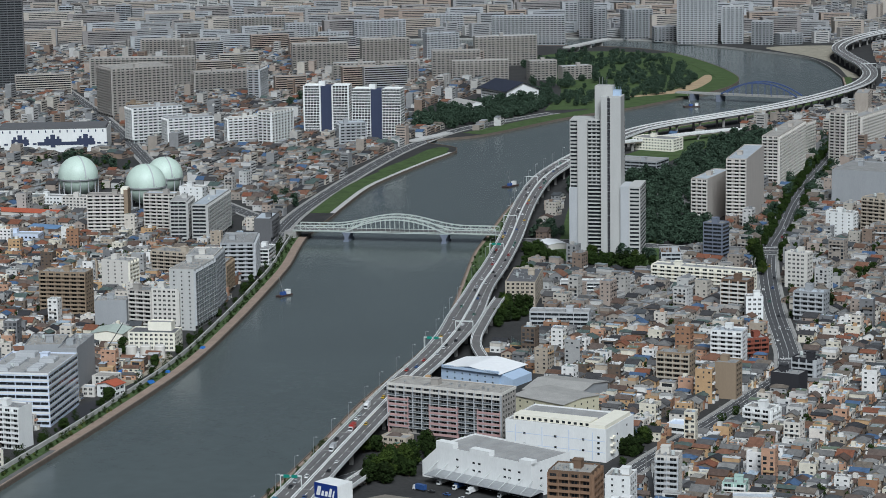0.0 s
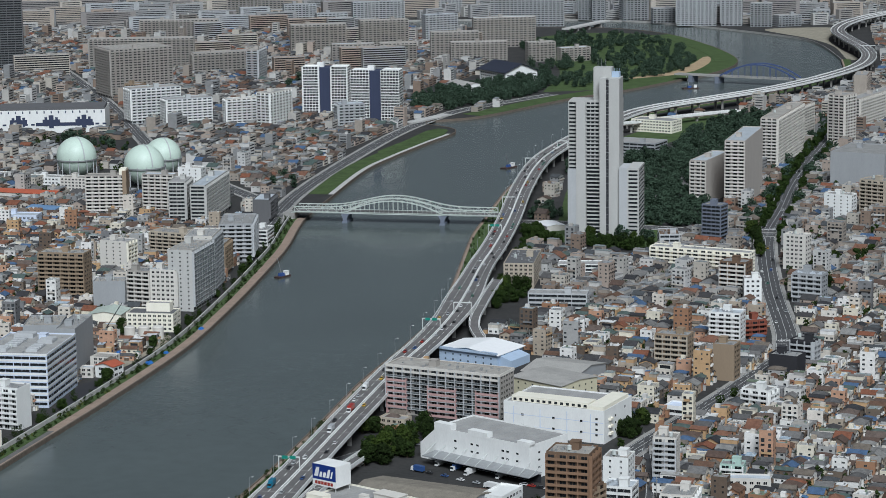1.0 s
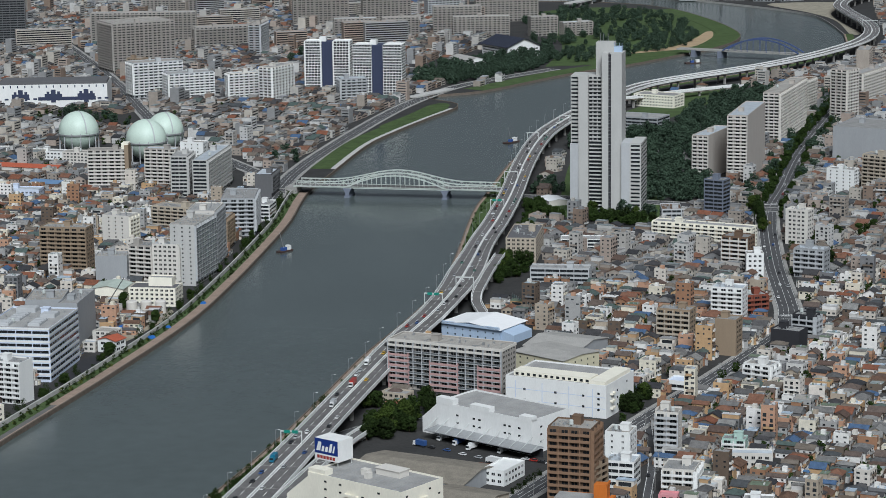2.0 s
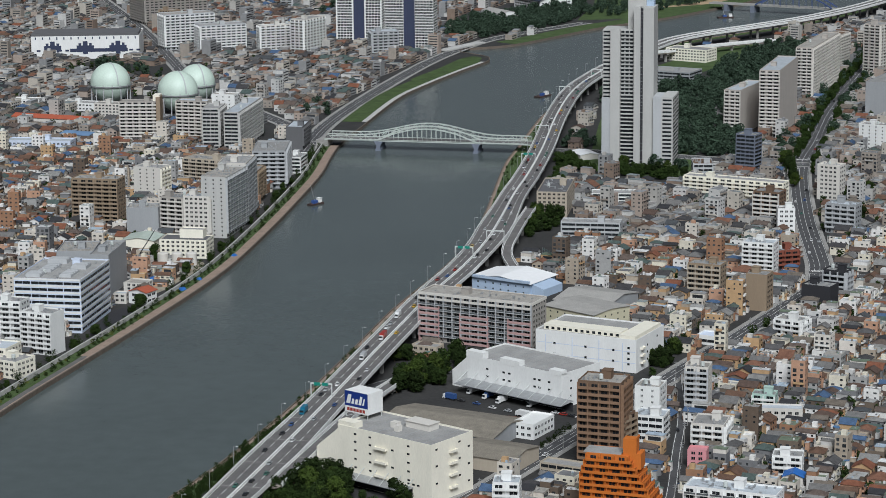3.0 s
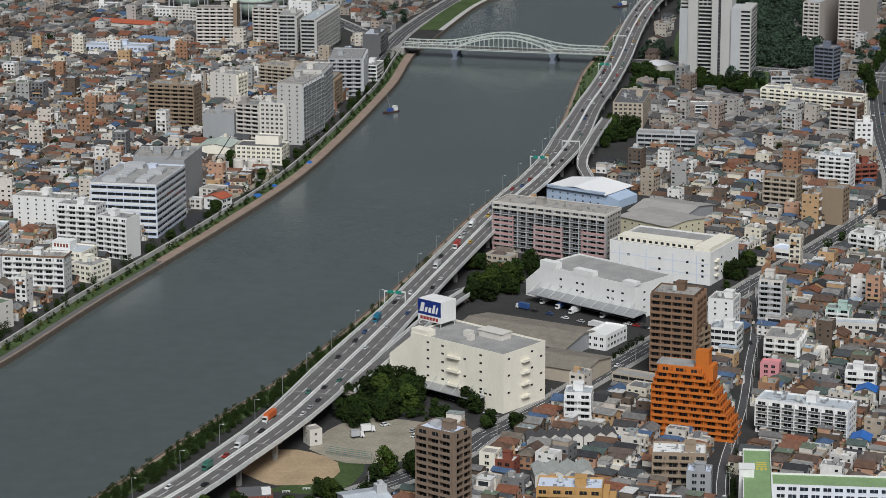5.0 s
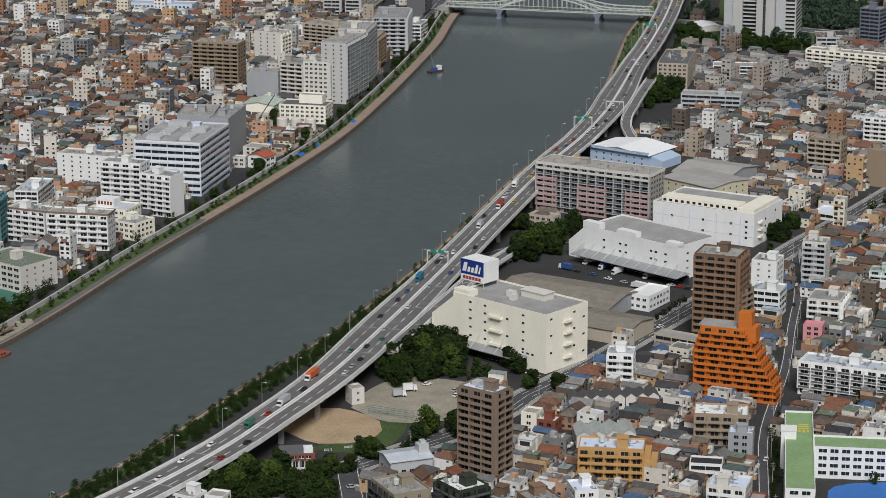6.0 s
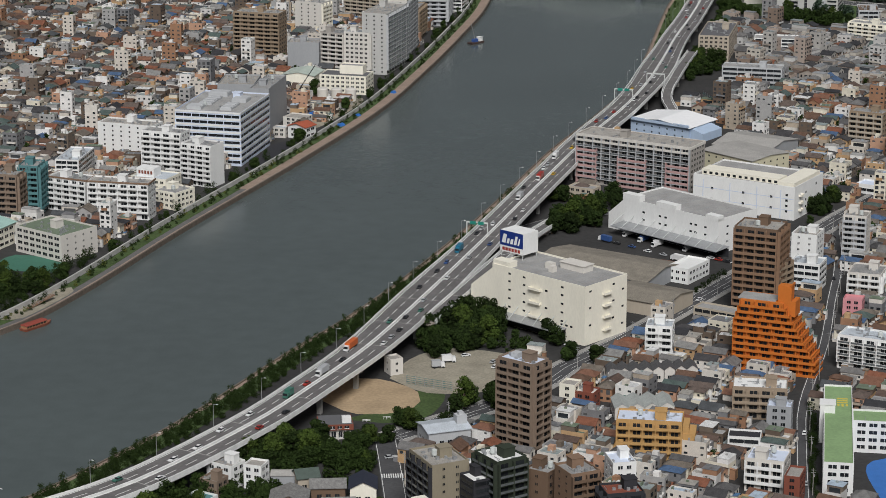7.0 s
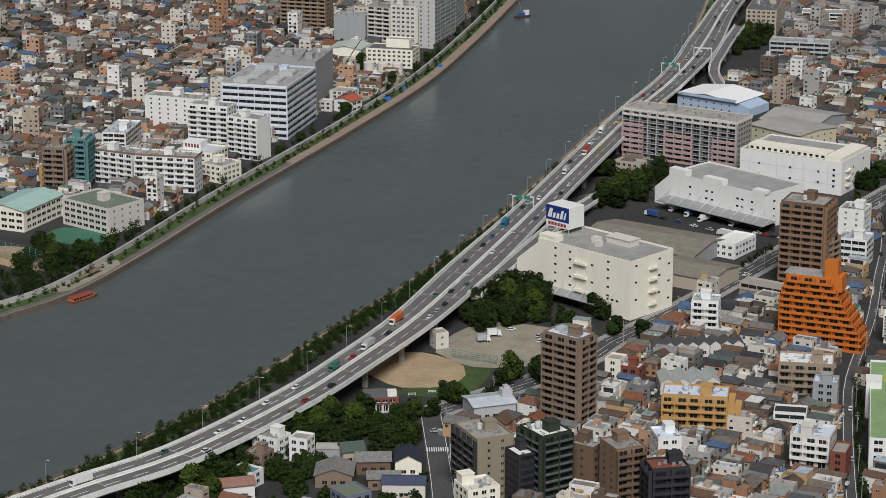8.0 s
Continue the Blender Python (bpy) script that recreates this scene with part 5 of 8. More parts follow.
WHITEROOF = material("white_membrane_roof", (0.88, 0.88, 0.88), 0.6, stain=0.06, scale=0.05)
METALROOF = material("grey_metal_roof", (0.41, 0.395, 0.37), 0.6, stain=0.25, scale=0.15)
OLDROOF = material("old_fibre_cement_roof", (0.25, 0.225, 0.185), 0.9, stain=0.35, scale=0.2)
REDROOF = material("red_sheet_roof", (0.42, 0.11, 0.06), 0.7, stain=0.2, scale=0.2)
BLUEROOF = material("blue_sheet_roof", (0.16, 0.26, 0.42), 0.6, stain=0.15, scale=0.2)
DARKROOF = material("dark_slate_roof", (0.035, 0.04, 0.06), 0.6, stain=0.2, scale=0.2)
MINTROOF = material("mint_sheet_roof", (0.38, 0.56, 0.50), 0.6, stain=0.15, scale=0.15)
gym = pitched("gymnasium", "light blue hall with a folded white roof", 23.5, 1506, 57.2, 30, 42, 8.0, 2.6, "blue", WHITEROOF, "x", "small", "hall", 1.6)
g = Geo()
g.hexa([(-13, -30, -0.2), (9, -30, -0.2), (9, -20.8, -0.2), (-13, -20.8, -0.2), (-13, -30, 5.0), (9, -30, 5.0), (9, -20.8, 7.6), (-13, -20.8, 7.6)])
part("side_wing", g.mesh("side_wing", wall_paint("blue")), gym, label="low pale blue side wing")
g = Geo()
g.box(-16.6, -21.5, 8.0, -15.2, 21.5, 9.6)
part("parapet", g.mesh("parapet", wall_paint("blue")), gym)
pitched("warehouse", "pale yellow warehouse with a low grey roof", 64, 1397.5, 46.6, 31.7, 37.9, 14.5, 1.2, "paleyellow", METALROOF, "y", "small", "warehouse")
pitched("warehouse", "wide grey shed with a shallow metal roof", 72, 1447, 60, 40, 36, 8.5, 3.0, "grey", METALROOF, "y", "none", "warehouse")
long_shed = pitched("warehouse", "long low shed with an old grey roof and white edge", -11.7, 1189.3, 62, 38, 64, 6.0, 3.0, "grey", OLDROOF, "y", "none", "warehouse")
pitched("warehouse", "low shed with an old grey roof beside the avenue", 9, 1138, 62, 28, 32, 6.5, 2.2, "beige", OLDROOF, "y", "none", "warehouse")
pitched("warehouse", "long store with a red sheet roof", -368.4, 2150.6, -20.8, 76.4, 14, 6.5, 2.2, "offwhite", REDROOF, "x", "win", "warehouse")
pitched("warehouse", "low store with a blue sheet roof", -333.5, 2073.2, 64.5, 18, 28.6, 5, 1.6, "grey", BLUEROOF, "y", "none", "warehouse")
pitched("sports_hall", "large hall with a dark roof and white timbered gable", 83.6, 3000.4, 30, 45, 60, 13, 9, "white", DARKROOF, "y", "wide", "hall", 2.5)
pitched("gymnasium", "white hall with a low curved grey roof", 30, 2880, 29.2, 24, 45, 10, 3, "white", METALROOF, "y", "band", "hall")
pitched("gymnasium", "cream school hall with a mint green roof", -336.6, 1212.1, 71.3, 37, 24, 11, 2.4, "cream", MINTROOF, "x", "wide", "school hall")
hall = pitched("villa", "pale grey public hall with a low roof and roof tower", -74.2, 946, 24, 18, 14, 6.5, 1.2, "silver", ROOFPALE, "x", "win", "hall")
g = Geo()
g.box(4.5, -3.0, 6.0, 8.8, 1.2, 11.0)
g.box(5.6, -2.0, 11.0, 7.6, 0.2, 12.4)
part("roof_tower", g.mesh("roof_tower", wall_paint("silver")), hall)

shed = warehouse("long white shed with a dark blue geometric facade pattern", -407, 2606, 3.0, 112, 60, 24, "white", [], [], roof="warm")
g = Geo()
for i in range(15):
    x = -52 + i * 7.4
    g.box(x, -30.2, 20.5, x + 1.2, -30.0, 23.0)
    g.box(x + 1.5, -30.2, 8.0, x + 5.4, -30.0, 9.8)
tagged(part("vent_slot", g.mesh("vent_slot", wall_paint("navy")), shed, label="dark blue slots in the white facade"), kind="stuff")
g = Geo()
g.box(-16, -30.1, 7.2, 44, -30.0, 10.8)
part("pattern_band", g.mesh("pattern_band", wall_paint("navy")), shed, label="dark blue facade band")
for x in (-34, 0, 34):
    g = Geo()
    g.box(x - 9, -30.15, 9.5, x + 9, -30.0, 14.0)
    g.box(x - 2.5, -30.25, 5.0, x + 2.5, -30.0, 18.5)
    for q in (-5.5, 5.5):
        g.box(x + q - 1.4, -30.25, 7, x + q + 1.4, -30.0, 16.5)
    part("pattern", g.mesh("pattern", wall_paint("navy")), shed, label="dark blue geometric facade pattern")
g = Geo()
g.box(-55.5, -30, 24, 55.5, 8, 27)
part("roof_house", g.mesh("roof_house", wall_paint("darkgrey")), shed)


def slab_tower(x, y, rot, a, h):
    """A white apartment tower of two bays with a recessed blue-grey bay between them."""
    root = thing("tower_block", "white twin-bay apartment tower with a dark blue recess", "tower block", x, y, 0, rot, "riverside twin-bay towers")
    b = 24.0
    FOOT.append((x, y, rot, a, b))
    w = a * 0.38
    g = Geo()
    g.box(-a / 2 + w, -b / 2 + 3, -0.3, a / 2 - w, b / 2, h - 1)
    part("recess", g.mesh("recess", wall_paint("navy")), root, label="recessed dark blue bay")
    n = int(h / 3.0)
    for s in (-1, 1):
        bay = part("bay", shell(w, b, h).mesh("bay", wall_paint("white")), root, (s * (a / 2 - w / 2), 0, 0))
        windows(bay, w, b, 0.8, n, 2.95, "grid", "grid", "white", False)
    g = Geo()
    g.box(-a / 2 + w - 3, -4, h - 1, -a / 2 + w + 4, 4, h + 4)
    part("machine_room", g.mesh("machine_room", wall_paint("white")), root)


slab_tower(-122.9, 2690, -6, 50, 54)
slab_tower(-66.2, 2624, -10, 52, 57)

brown = building("apartment_building", "tall brown-tiled apartment tower with wrap-round balconies", 60.5, 1138, 71.5, 17, 21, 42, "bal", "bal", "brown", "clay", roof="warm", category="apartment block", floors=13)
mid = building("apartment_building", "thirteen-storey brown apartment tower with crowded balconies", -42.0, 938.6, 56.4, 10.5, 17.5, 39, "bal", "bal", "taupe", "taupe", roof="paleblue", category="apartment block", floors=13)
g = Geo()
g.box(-1, 2, 38, 2.5, 5.5, 40.2)
g.tube((1, -4, 38.1), (1, -4, 39.8), 1.0, sides=10)
part("roof_plant", g.mesh("roof_plant", wall_paint("silver")), mid)


def stepped_orange(x, y, rot):
    """An orange apartment block whose far end steps down storey by storey, with a roof tower."""
    root = thing("apartment_building", "bright orange apartment block with a stepped end", "apartment block", x, y, 0, rot)
    FOOT.append((x, y, rot, 16, 40))
    paint, fh, n = wall_paint("orange"), 2.9, 11
    for i in range(n):
        cut = max(0.0, (i - 2) * 1.75)
        y0, y1 = -18 + cut, 18 - (0.9 * max(0, i - 7))
        g = Geo()
        g.box(-6.5, y0, i * fh - (0.3 if i == 0 else 0), 6.5, y1, (i + 1) * fh, 0)
        g.box(-7.9, y0 - 1.5, i * fh - 0.15, 6.5, y1, i * fh + 0.02)
        g.box(-7.9, y0 - 1.5, i * fh, -7.7, y1, i * fh + 1.1)
        g.box(-7.9, y0 - 1.5, i * fh, 6.5, y0 - 1.35, i * fh + 1.1)
        k = max(2, int((y1 - y0) / 5.2))
        for j in range(k + 1):
            c = y0 + (y1 - y0) * j / k
            g.box(-7.7, c - 0.2, i * fh, -6.5, c + 0.2, (i + 1) * fh)
        part("storey", g.mesh("storey", paint), root)
        for j in range(k):
            part("window", one_window(3.4 if j % 2 else 2.6, 1.8, "orange"), root, (-6.5, y0 + (y1 - y0) * (j + 0.5) / k, i * fh + 0.35), -math.pi / 2)
        for j in range(3):
            part("window", one_window(2.2, 1.8, "orange"), root, (-3.2 + j * 4, y0, i * fh + 0.35))
    top = n * fh
    g = Geo()
    g.box(-5, 0, top, 5, 17, top + 0.25)
    part("roof", g.mesh("roof", ROOFGREY), root)
    g = Geo()
    g.box(-5, -7, top - 6, 0, -1, top + 7.5)
    g.box(-5, -9, top - 6, 3, -7, top + 1)
    g.box(-5.3, -7.3, top + 7.5, 0.3, -6.7, top + 8.5)
    part("roof_tower", g.mesh("roof_tower", paint), root)


stepped_orange(64.5, 1049.5, 72)


def green_roof_school(x, y, rot):
    """A white school of two wings with green roof decks."""
    root = thing("school_building", "white school with bright green roof decks", "school building", x, y, 0, rot)
    green = material("green_deck", (0.25, 0.37, 0.18), 0.9, stain=0.2, scale=0.1)
    for name, x0, x1, y0, y1 in (("long_wing", -8, 3.5, -50, 42), ("cross_wing", 3.5, 52, -1, 13)):
        g = shell(x1 - x0, y1 - y0, 13.5)
        wing = part(name, g.mesh(name, wall_paint("white")), root, ((x0 + x1) / 2, (y0 + y1) / 2, 0))
        g = Geo()
        a, b = x1 - x0, y1 - y0
        g.box(-a / 2 + 0.3, -b / 2 + 0.3, 12.4, a / 2 - 0.3, b / 2 - 0.3, 12.75)
        part("roof_deck", g.mesh("roof_deck", green), wing, label="green painted roof deck")
        windows(wing, a, b, 0.7, 4, 3.1, "wide", "wide", "white", False)
    for dx, dy, w, d in ((-2.6, 26, 4.2, 1.2), (-2.6, 23.6, 4.2, 1.2), (-2.6, 21.2, 4.2, 1.2), (-2.6, 17.6, 0.9, 2.6), (-0.9, 17.0, 0.9, 3.4), (0.8, 17.6, 0.9, 2.6)):
        g = Geo()
        g.box(dx, dy, 12.75, dx + w, dy + d, 12.79)
        part("yellow_mark", g.mesh("yellow_mark", material("deck_yellow", (0.62, 0.50, 0.08), 0.8, stain=0.1)), root)
    g = Geo()
    g.box(-9.6, 8, 0, -3.5, 15, 16.2)
    g.box(-9.8, 7.8, 16.2, -3.3, 15.2, 16.45)
    part("stair_head", g.mesh("stair_head", wall_paint("white")), root)
    for k in range(16):
        g = Geo()
        g.box(-0.05, -0.05, 0, 0.05, 0.05, 2.4)
        part("fence_post", g.mesh("fence_post", GALV), root, (5.5 + k * 2.9, -0.6, 12.7))
    FOOT.append((x - 2, y - 4, rot, 14, 94))
    FOOT.append((x + 28, y + 6, rot, 50, 16))


FOOT.append((124, 907, 0, 54, 58))
green_roof_school(86, 947, -4)
pool = patch("court", "blue painted sports court of a school", "sports court", [(98, 880), (150, 878), (150, 934), (97, 936)], 0.1, material("blue_court", (0.05, 0.17, 0.48), 0.8, stain=0.15))

# coloured wall pieces of single blocks
for block, a, b, h in ((dorm_a, 12, 25.4, 19), (dorm_b, 12, 34.2, 20.4)):
    g = Geo()
    X, Y = a / 2 + 0.35, b / 2 + 0.35
    for c in ((-X, -Y, X, -Y + 0.4), (-X, Y - 0.4, X, Y), (-X, -Y + 0.4, -X + 0.4, Y - 0.4), (X - 0.4, -Y + 0.4, X, Y - 0.4)):
        g.box(c[0], c[1], h - 0.7, c[2], c[3], h + 0.12)
    part("roof_edge", g.mesh("roof_edge", wall_paint("umber")), block, label="dark brown roof edge")
depot = building("depot_building", "cream depot office carrying a white sign box", -264, 1322, 72, 18, 22, 13.5, "win", "win", "cream", "cream", category="depot building", extras=False)
sign = thing("roof_sign", "white sign box with dark red bars on a roof", "sign", -268, 1322, 12.72, 72)
g = Geo()
g.box(-4, -5.5, 0.0, 4, 5.5, 5.0)
part("box", g.mesh("box", wall_paint("white")), sign)
for k in range(5):
    g = Geo()
    g.box(-4.1, -4.4 + k * 1.85, 1.7, -3.98, -3.2 + k * 1.85, 3.6)
    part("dark_bar", g.mesh("dark_bar", wall_paint("redbrick")), sign)
g = Geo()
g.box(-8.1, -17.6, -0.2, 6.4, -14.2, 37.2)
part("end_wall", g.mesh("end_wall", wall_paint("tan")), slab_a, label="orange-brown end wall")
g = Geo()
g.box(-6.2, -17.2, 32.8, 6.2, -11.5, 38.5)
part("lift_tower", g.mesh("lift_tower", wall_paint("cream")), slab_a)
for k in range(1, 9):
    z = 0.6 + k * 3.85 - 0.5
    g = Geo()
    for c in ((-27.75, -20.33, 27.75, -20.15), (-27.78, -20.15, -27.6, 20.15)):
        g.box(c[0], c[1], z, c[2], c[3], z + 1.1)
    part("white_band", g.mesh("white_band", wall_paint("white")), office, label="white storey band")
for k, (x0, y0, w, d, hh) in enumerate(((-20, -12, 16, 7, 1.6), (2, -14, 10, 9, 2.2), (-8, 4, 20, 8, 1.3), (15, 2, 8, 12, 2.6), (-22, 6, 9, 9, 1.9))):
    g = Geo()
    g.box(x0, y0, 30.9, x0 + w, y0 + d, 30.9 + hh)
    for q in range(4):
        g.box(x0 + w * (q + 0.15) / 4, y0 + 0.4, 30.9 + hh, x0 + w * (q + 0.8) / 4, y0 + d - 0.4, 31.4 + hh)
    part("roof_plant", g.mesh("roof_plant", wall_paint("silver")), office, label="grey roof machinery")

g = Geo()
g.box(-5.5, -18.2, 0, 6.2, -13.1, 11.6)
g.box(-5.0, -15.6, 11.6, 6.2, -13.1, 14.4)
part("stepped_wing", g.mesh("stepped_wing", wall_paint("yellow")), gold, label="stepped yellow end terraces")
for k in range(3):
    g = Geo()
    g.box(-8.6 + k * 0.7, 10.0, 2.9 * k, 6.0, 15.8 - 1.9 * k, 2.9 * (k + 1))
    g.box(-9.4 + k * 0.7, 9.9, 2.9 * k, -9.2 + k * 0.7, 16.2 - 1.9 * k, 2.9 * k + 1.1)
    part("terrace", g.mesh("terrace", wall_paint("yellow")), gold)
g = Geo()
g.box(-0.35, -32, 8.3, 0.35, 32, 8.75)
part("white_ridge", g.mesh("white_ridge", wall_paint("white")), long_shed, label="white painted ridge")

# the building site and works on the far bank
building("office_building", "cream four-storey office with square windows and a roof house", -191, 1608, 80, 18, 32, 12.5, "win", "win", "cream", "cream", roof="darkgrey", category="office building", extras=False)
works = building("roof_house", "cream two-storey head of a riverside office", -187, 1612, 80, 9, 16, 17.5, "none", "none", "cream", "cream", category="office building", extras=False)
for x, y in ((-203.4, 1579), (-194.1, 1579), (-184.9, 1579)):
    g = Geo()
    g.tube((0, 0, -0.1), (0, 0, 7.6), 3.6, sides=24)
    g.tube((0, 0, 7.6), (0, 0, 8.2), 3.7, sides=24, r2=3.0)
    ob = tagged(new("storage_tank", g.mesh("storage_tank", wall_paint("offwhite"))), "round cream storage tank on a works yard", "tank", "works tanks")
    ob.location = (x, y, 0)
    FOOT.append((x, y, 0, 8, 8))
pitched("warehouse", "cream hall with a pale green roof", -222, 1624, 80, 22, 22, 9, 2.0, "cream", material("pale_green_roof", (0.46, 0.52, 0.46), 0.7, stain=0.2, scale=0.2), "x", "none", "hall")
building("shop_building", "low grey building beside a works yard", -215, 1595, 80, 8, 14, 7, "win", "win", "beige", "beige", category="building", extras=False)
building("house", "stacked white houses beside the site", -210, 1507, 72, 13, 14, 6, "win", "win", "offwhite", "white", category="house", extras=False)
pitched("house", "white river house with a red tile roof and balconies", -203, 1474, 62, 11, 13, 7.5, 1.8, "white", REDROOF, "x", "wide", "house")
building("house", "narrow cream house beside the office", -216, 1474, 80, 7, 8, 6.5, "win", "win", "offwhite", "white", category="house", extras=False)
patch("site_yard", "bare grey-brown building site beside the river", "building site", [(-226, 1578), (-221, 1542), (-203, 1494), (-190, 1520), (-178, 1586)], 0.07, GRAVEL)
patch("site_pit", "black sheeted ground of a building site", "building site", [(-224, 1413), (-217, 1454), (-206, 1461), (-204, 1441), (-217, 1401)], 0.16, wall_paint("black"))
TARP = material("blue_tarpaulin", (0.04, 0.16, 0.50), 0.5, stain=0.2, scale=0.4)
for x, y, w, d, h in ((-203.5, 1531, 9, 5, 3.0), (-182.7, 1505.8, 5, 4, 1.8), (-175.2, 1534.2, 3, 3, 1.5), (-159.5, 1604.5, 3.5, 3, 1.5)):
    g = Geo()
    g.hexa([(-w / 2, -d / 2, 0), (w / 2, -d / 2, 0), (w / 2, d / 2, 0), (-w / 2, d / 2, 0), (-w * 0.4, -d * 0.2, h), (w * 0.4, -d * 0.2, h * 0.9), (w * 0.4, d * 0.2, h * 0.9), (-w * 0.4, d * 0.2, h)])
    ob = tagged(new("tarpaulin_tent", g.mesh("tarpaulin_tent", TARP)), "low shelter under blue tarpaulin by the river", "tent", "riverside shelters")
    ob.location, ob.rotation_euler = (x, y, 0.1), (0, 0, radians(65))

# houses between the expressway ramp and the crossing
OLDTILE = material("old_grey_tile", (0.23, 0.225, 0.215), 0.9, stain=0.55, scale=0.9)
GREENTILE = material("green_tile", (0.085, 0.11, 0.095), 0.8, stain=0.3, scale=0.6)
NAVYROOF = material("navy_sheet_roof", (0.07, 0.085, 0.14), 0.6, stain=0.2, scale=0.3)
ROSEROOF = material("rose_tile", (0.30, 0.17, 0.13), 0.85, stain=0.3, scale=0.6)
building("house", "white three-storey block with a deep roof parapet", -154.3, 891, 62, 9, 12, 10, "win", "win", "white", "white", roof="warm", category="house")
building("house", "narrow white three-storey house with a roof terrace", -142.3, 890, 74, 7.5, 7.5, 10, "win", "win", "white", "white", roof="warm", category="house", extras=False)
building("house", "brown-grey tiled three-storey house", -156, 873, 66, 8, 8, 10, "win", "win", "taupe", "taupe", category="house")
building("house", "white two-storey house with a blue-green roof terrace", -159, 863, 62, 7, 10, 6.5, "win", "win", "white", "white", roof="teal", category="house", extras=False)
pitched("house", "white house with a rose tile roof", -161.5, 849, 20, 14, 8.5, 6.2, 1.6, "white", ROSEROOF, "x", "win", "house")
pitched("shed", "shed with a pale curved sheet roof", -131.4, 893, 4, 11, 6.5, 4.6, 0.8, "grey", METALROOF, "x", "none", "shed", 0.3)
pitched("house", "small house with a dark green tile roof", -123, 890, 20, 8.5, 8.5, 5.6, 2.2, "beige", GREENTILE, "x", "win", "house")
pitched("house", "old house with a broad weathered grey tile roof", -126.5, 868, 4, 14, 13, 5.0, 2.6, "taupe", OLDTILE, "y", "win", "house")
pitched("house", "old house with a mossy grey tile roof", -113.5, 881, 8, 13, 9, 5.4, 2.0, "brown", OLDTILE, "x", "win", "house")
pitched("house", "low old house with a grey tile roof", -107.5, 865, 8, 12, 8, 4.6, 1.6, "taupe", OLDTILE, "x", "win", "house")
pitched("house", "cream gabled house with a dark grey roof beside a crossing", -100, 881, 6, 10, 12, 6.2, 2.6, "cream", DARKROOF, "y", "win", "house")
pitched("house", "white long house with a navy sheet roof", -98.8, 856, 4, 16, 9, 6.4, 1.2, "offwhite", NAVYROOF, "x", "wide", "house", 0.4)
building("house", "dark blue block with a green roof and white parapet", -117, 843, 40, 11, 11, 7.5, "win", "win", "slate", "white", roof="green", category="house", extras=False)

# single buildings in the quarter round the yellow block
building("apartment_building", "white five-storey block with stacked balconies", 13.4, 1062, 84, 11, 12, 16, "bal", "win", "white", "white", category="apartment block")
for i in range(8):
    pitched("house", "white gabled town house in a row of eight", -7.5 + i * 4.9, 1026.7 + i * 1.0, 8, 4.6, 9, 5.4, 1.7, "offwhite", material("dark_tile", (0.10, 0.098, 0.10), 0.85, stain=0.3, scale=0.6), "y", "win", "house", 0.25)
building("house", "cream three-storey house on a corner", -24.5, 995, 70, 8, 7, 10, "win", "win", "cream", "white", category="house", extras=False)
building("house", "orange brick corner house with a white roof floor", -17.5, 993, 70, 8, 9, 7.5, "win", "win", "redbrick", "white", roof="offwhite", category="house")
building("house", "plain grey four-storey house", 61.7, 966, 82, 9, 10, 13, "win", "win", "grey", "grey", roof="paleblue", category="house")
building("shop_building", "long white house with a black roof and dark shop front", 46.7, 944, 84, 9, 13, 7.5, "band", "wide", "white", "white", roof="black", category="shop", extras=False)
building("apartment_building", "off-white four-storey block with a pale blue roof coat", 54, 905, 76, 14, 15, 13.5, "bal", "win", "offwhite", "white", roof="paleblue", category="apartment block")
building("apartment_building", "orange brick stair block beside a white one", 63.5, 891, 76, 12, 6, 12, "win", "win", "redbrick", "yellow", category="apartment block", extras=False)
for i in range(4):
    pitched("workshop", "workshop bay with a pale green-grey sawtooth roof", -3.5 + i * 6.2, 983 + i * 1.2, 8, 6.0, 14, 5.2, 1.8, "offwhite", material("pale_sheet_roof", (0.40, 0.42, 0.40), 0.7, stain=0.3, scale=0.3), "y", "win", "workshop", 0.2)
building("apartment_building", "white seven-storey block with dark stair balconies", 113.5, 1229, 75, 12, 12, 24, "bal", "small", "offwhite", "silver", category="apartment block")
building("office_building", "white block with a dark glazed upper floor", 86, 1176, 72, 14, 15, 14, "band", "band", "white", "white", category="office building")
building("apartment_building", "stepped off-white four-storey block beside a street", 114, 1166, 74, 18, 16, 13, "bal", "bal", "offwhite", "white", category="apartment block")
building("house", "pink three-storey house among grey roofs", 104.7, 1131, 76, 8, 9, 9, "win", "win", "rose", "rose", roof="rose", category="house", extras=False)
building("school_building", "long low white block with a grey roof", 150.7, 1206, 82, 9, 26, 8, "win", "wide", "offwhite", "white", roof="grey", category="school building", extras=False)
building("apartment_building", "grey concrete gallery block behind the avenue", 43, 1115, 62, 9, 26, 7, "band", "band", "beige", "beige", category="apartment block", extras=False)
building("house", "white three-storey house with rounded terraces", 146, 1121, 78, 11, 14, 9.5, "bal", "win", "white", "white", category="house")
pitched("house", "house with a bright blue sheet roof", 146, 1099, 76, 8, 9, 5.6, 1.8, "offwhite", TARP, "x", "win", "house")
pitched("house", "house with a deep blue sheet roof beside a slab block", 135.7, 1034, 76, 9, 8, 4.0, 1.6, "offwhite", TARP, "x", "win", "house")
building("house", "mint green and white terraced house", 147.5, 1229, 74, 9, 12, 9, "bal", "win", "mint", "white", category="house")
building("shop_building", "small white roadside shop with a red band", 133, 1366, 62, 12, 13, 5.5, "band", "band", "white", "white", roof="paleblue", category="shop", extras=False)

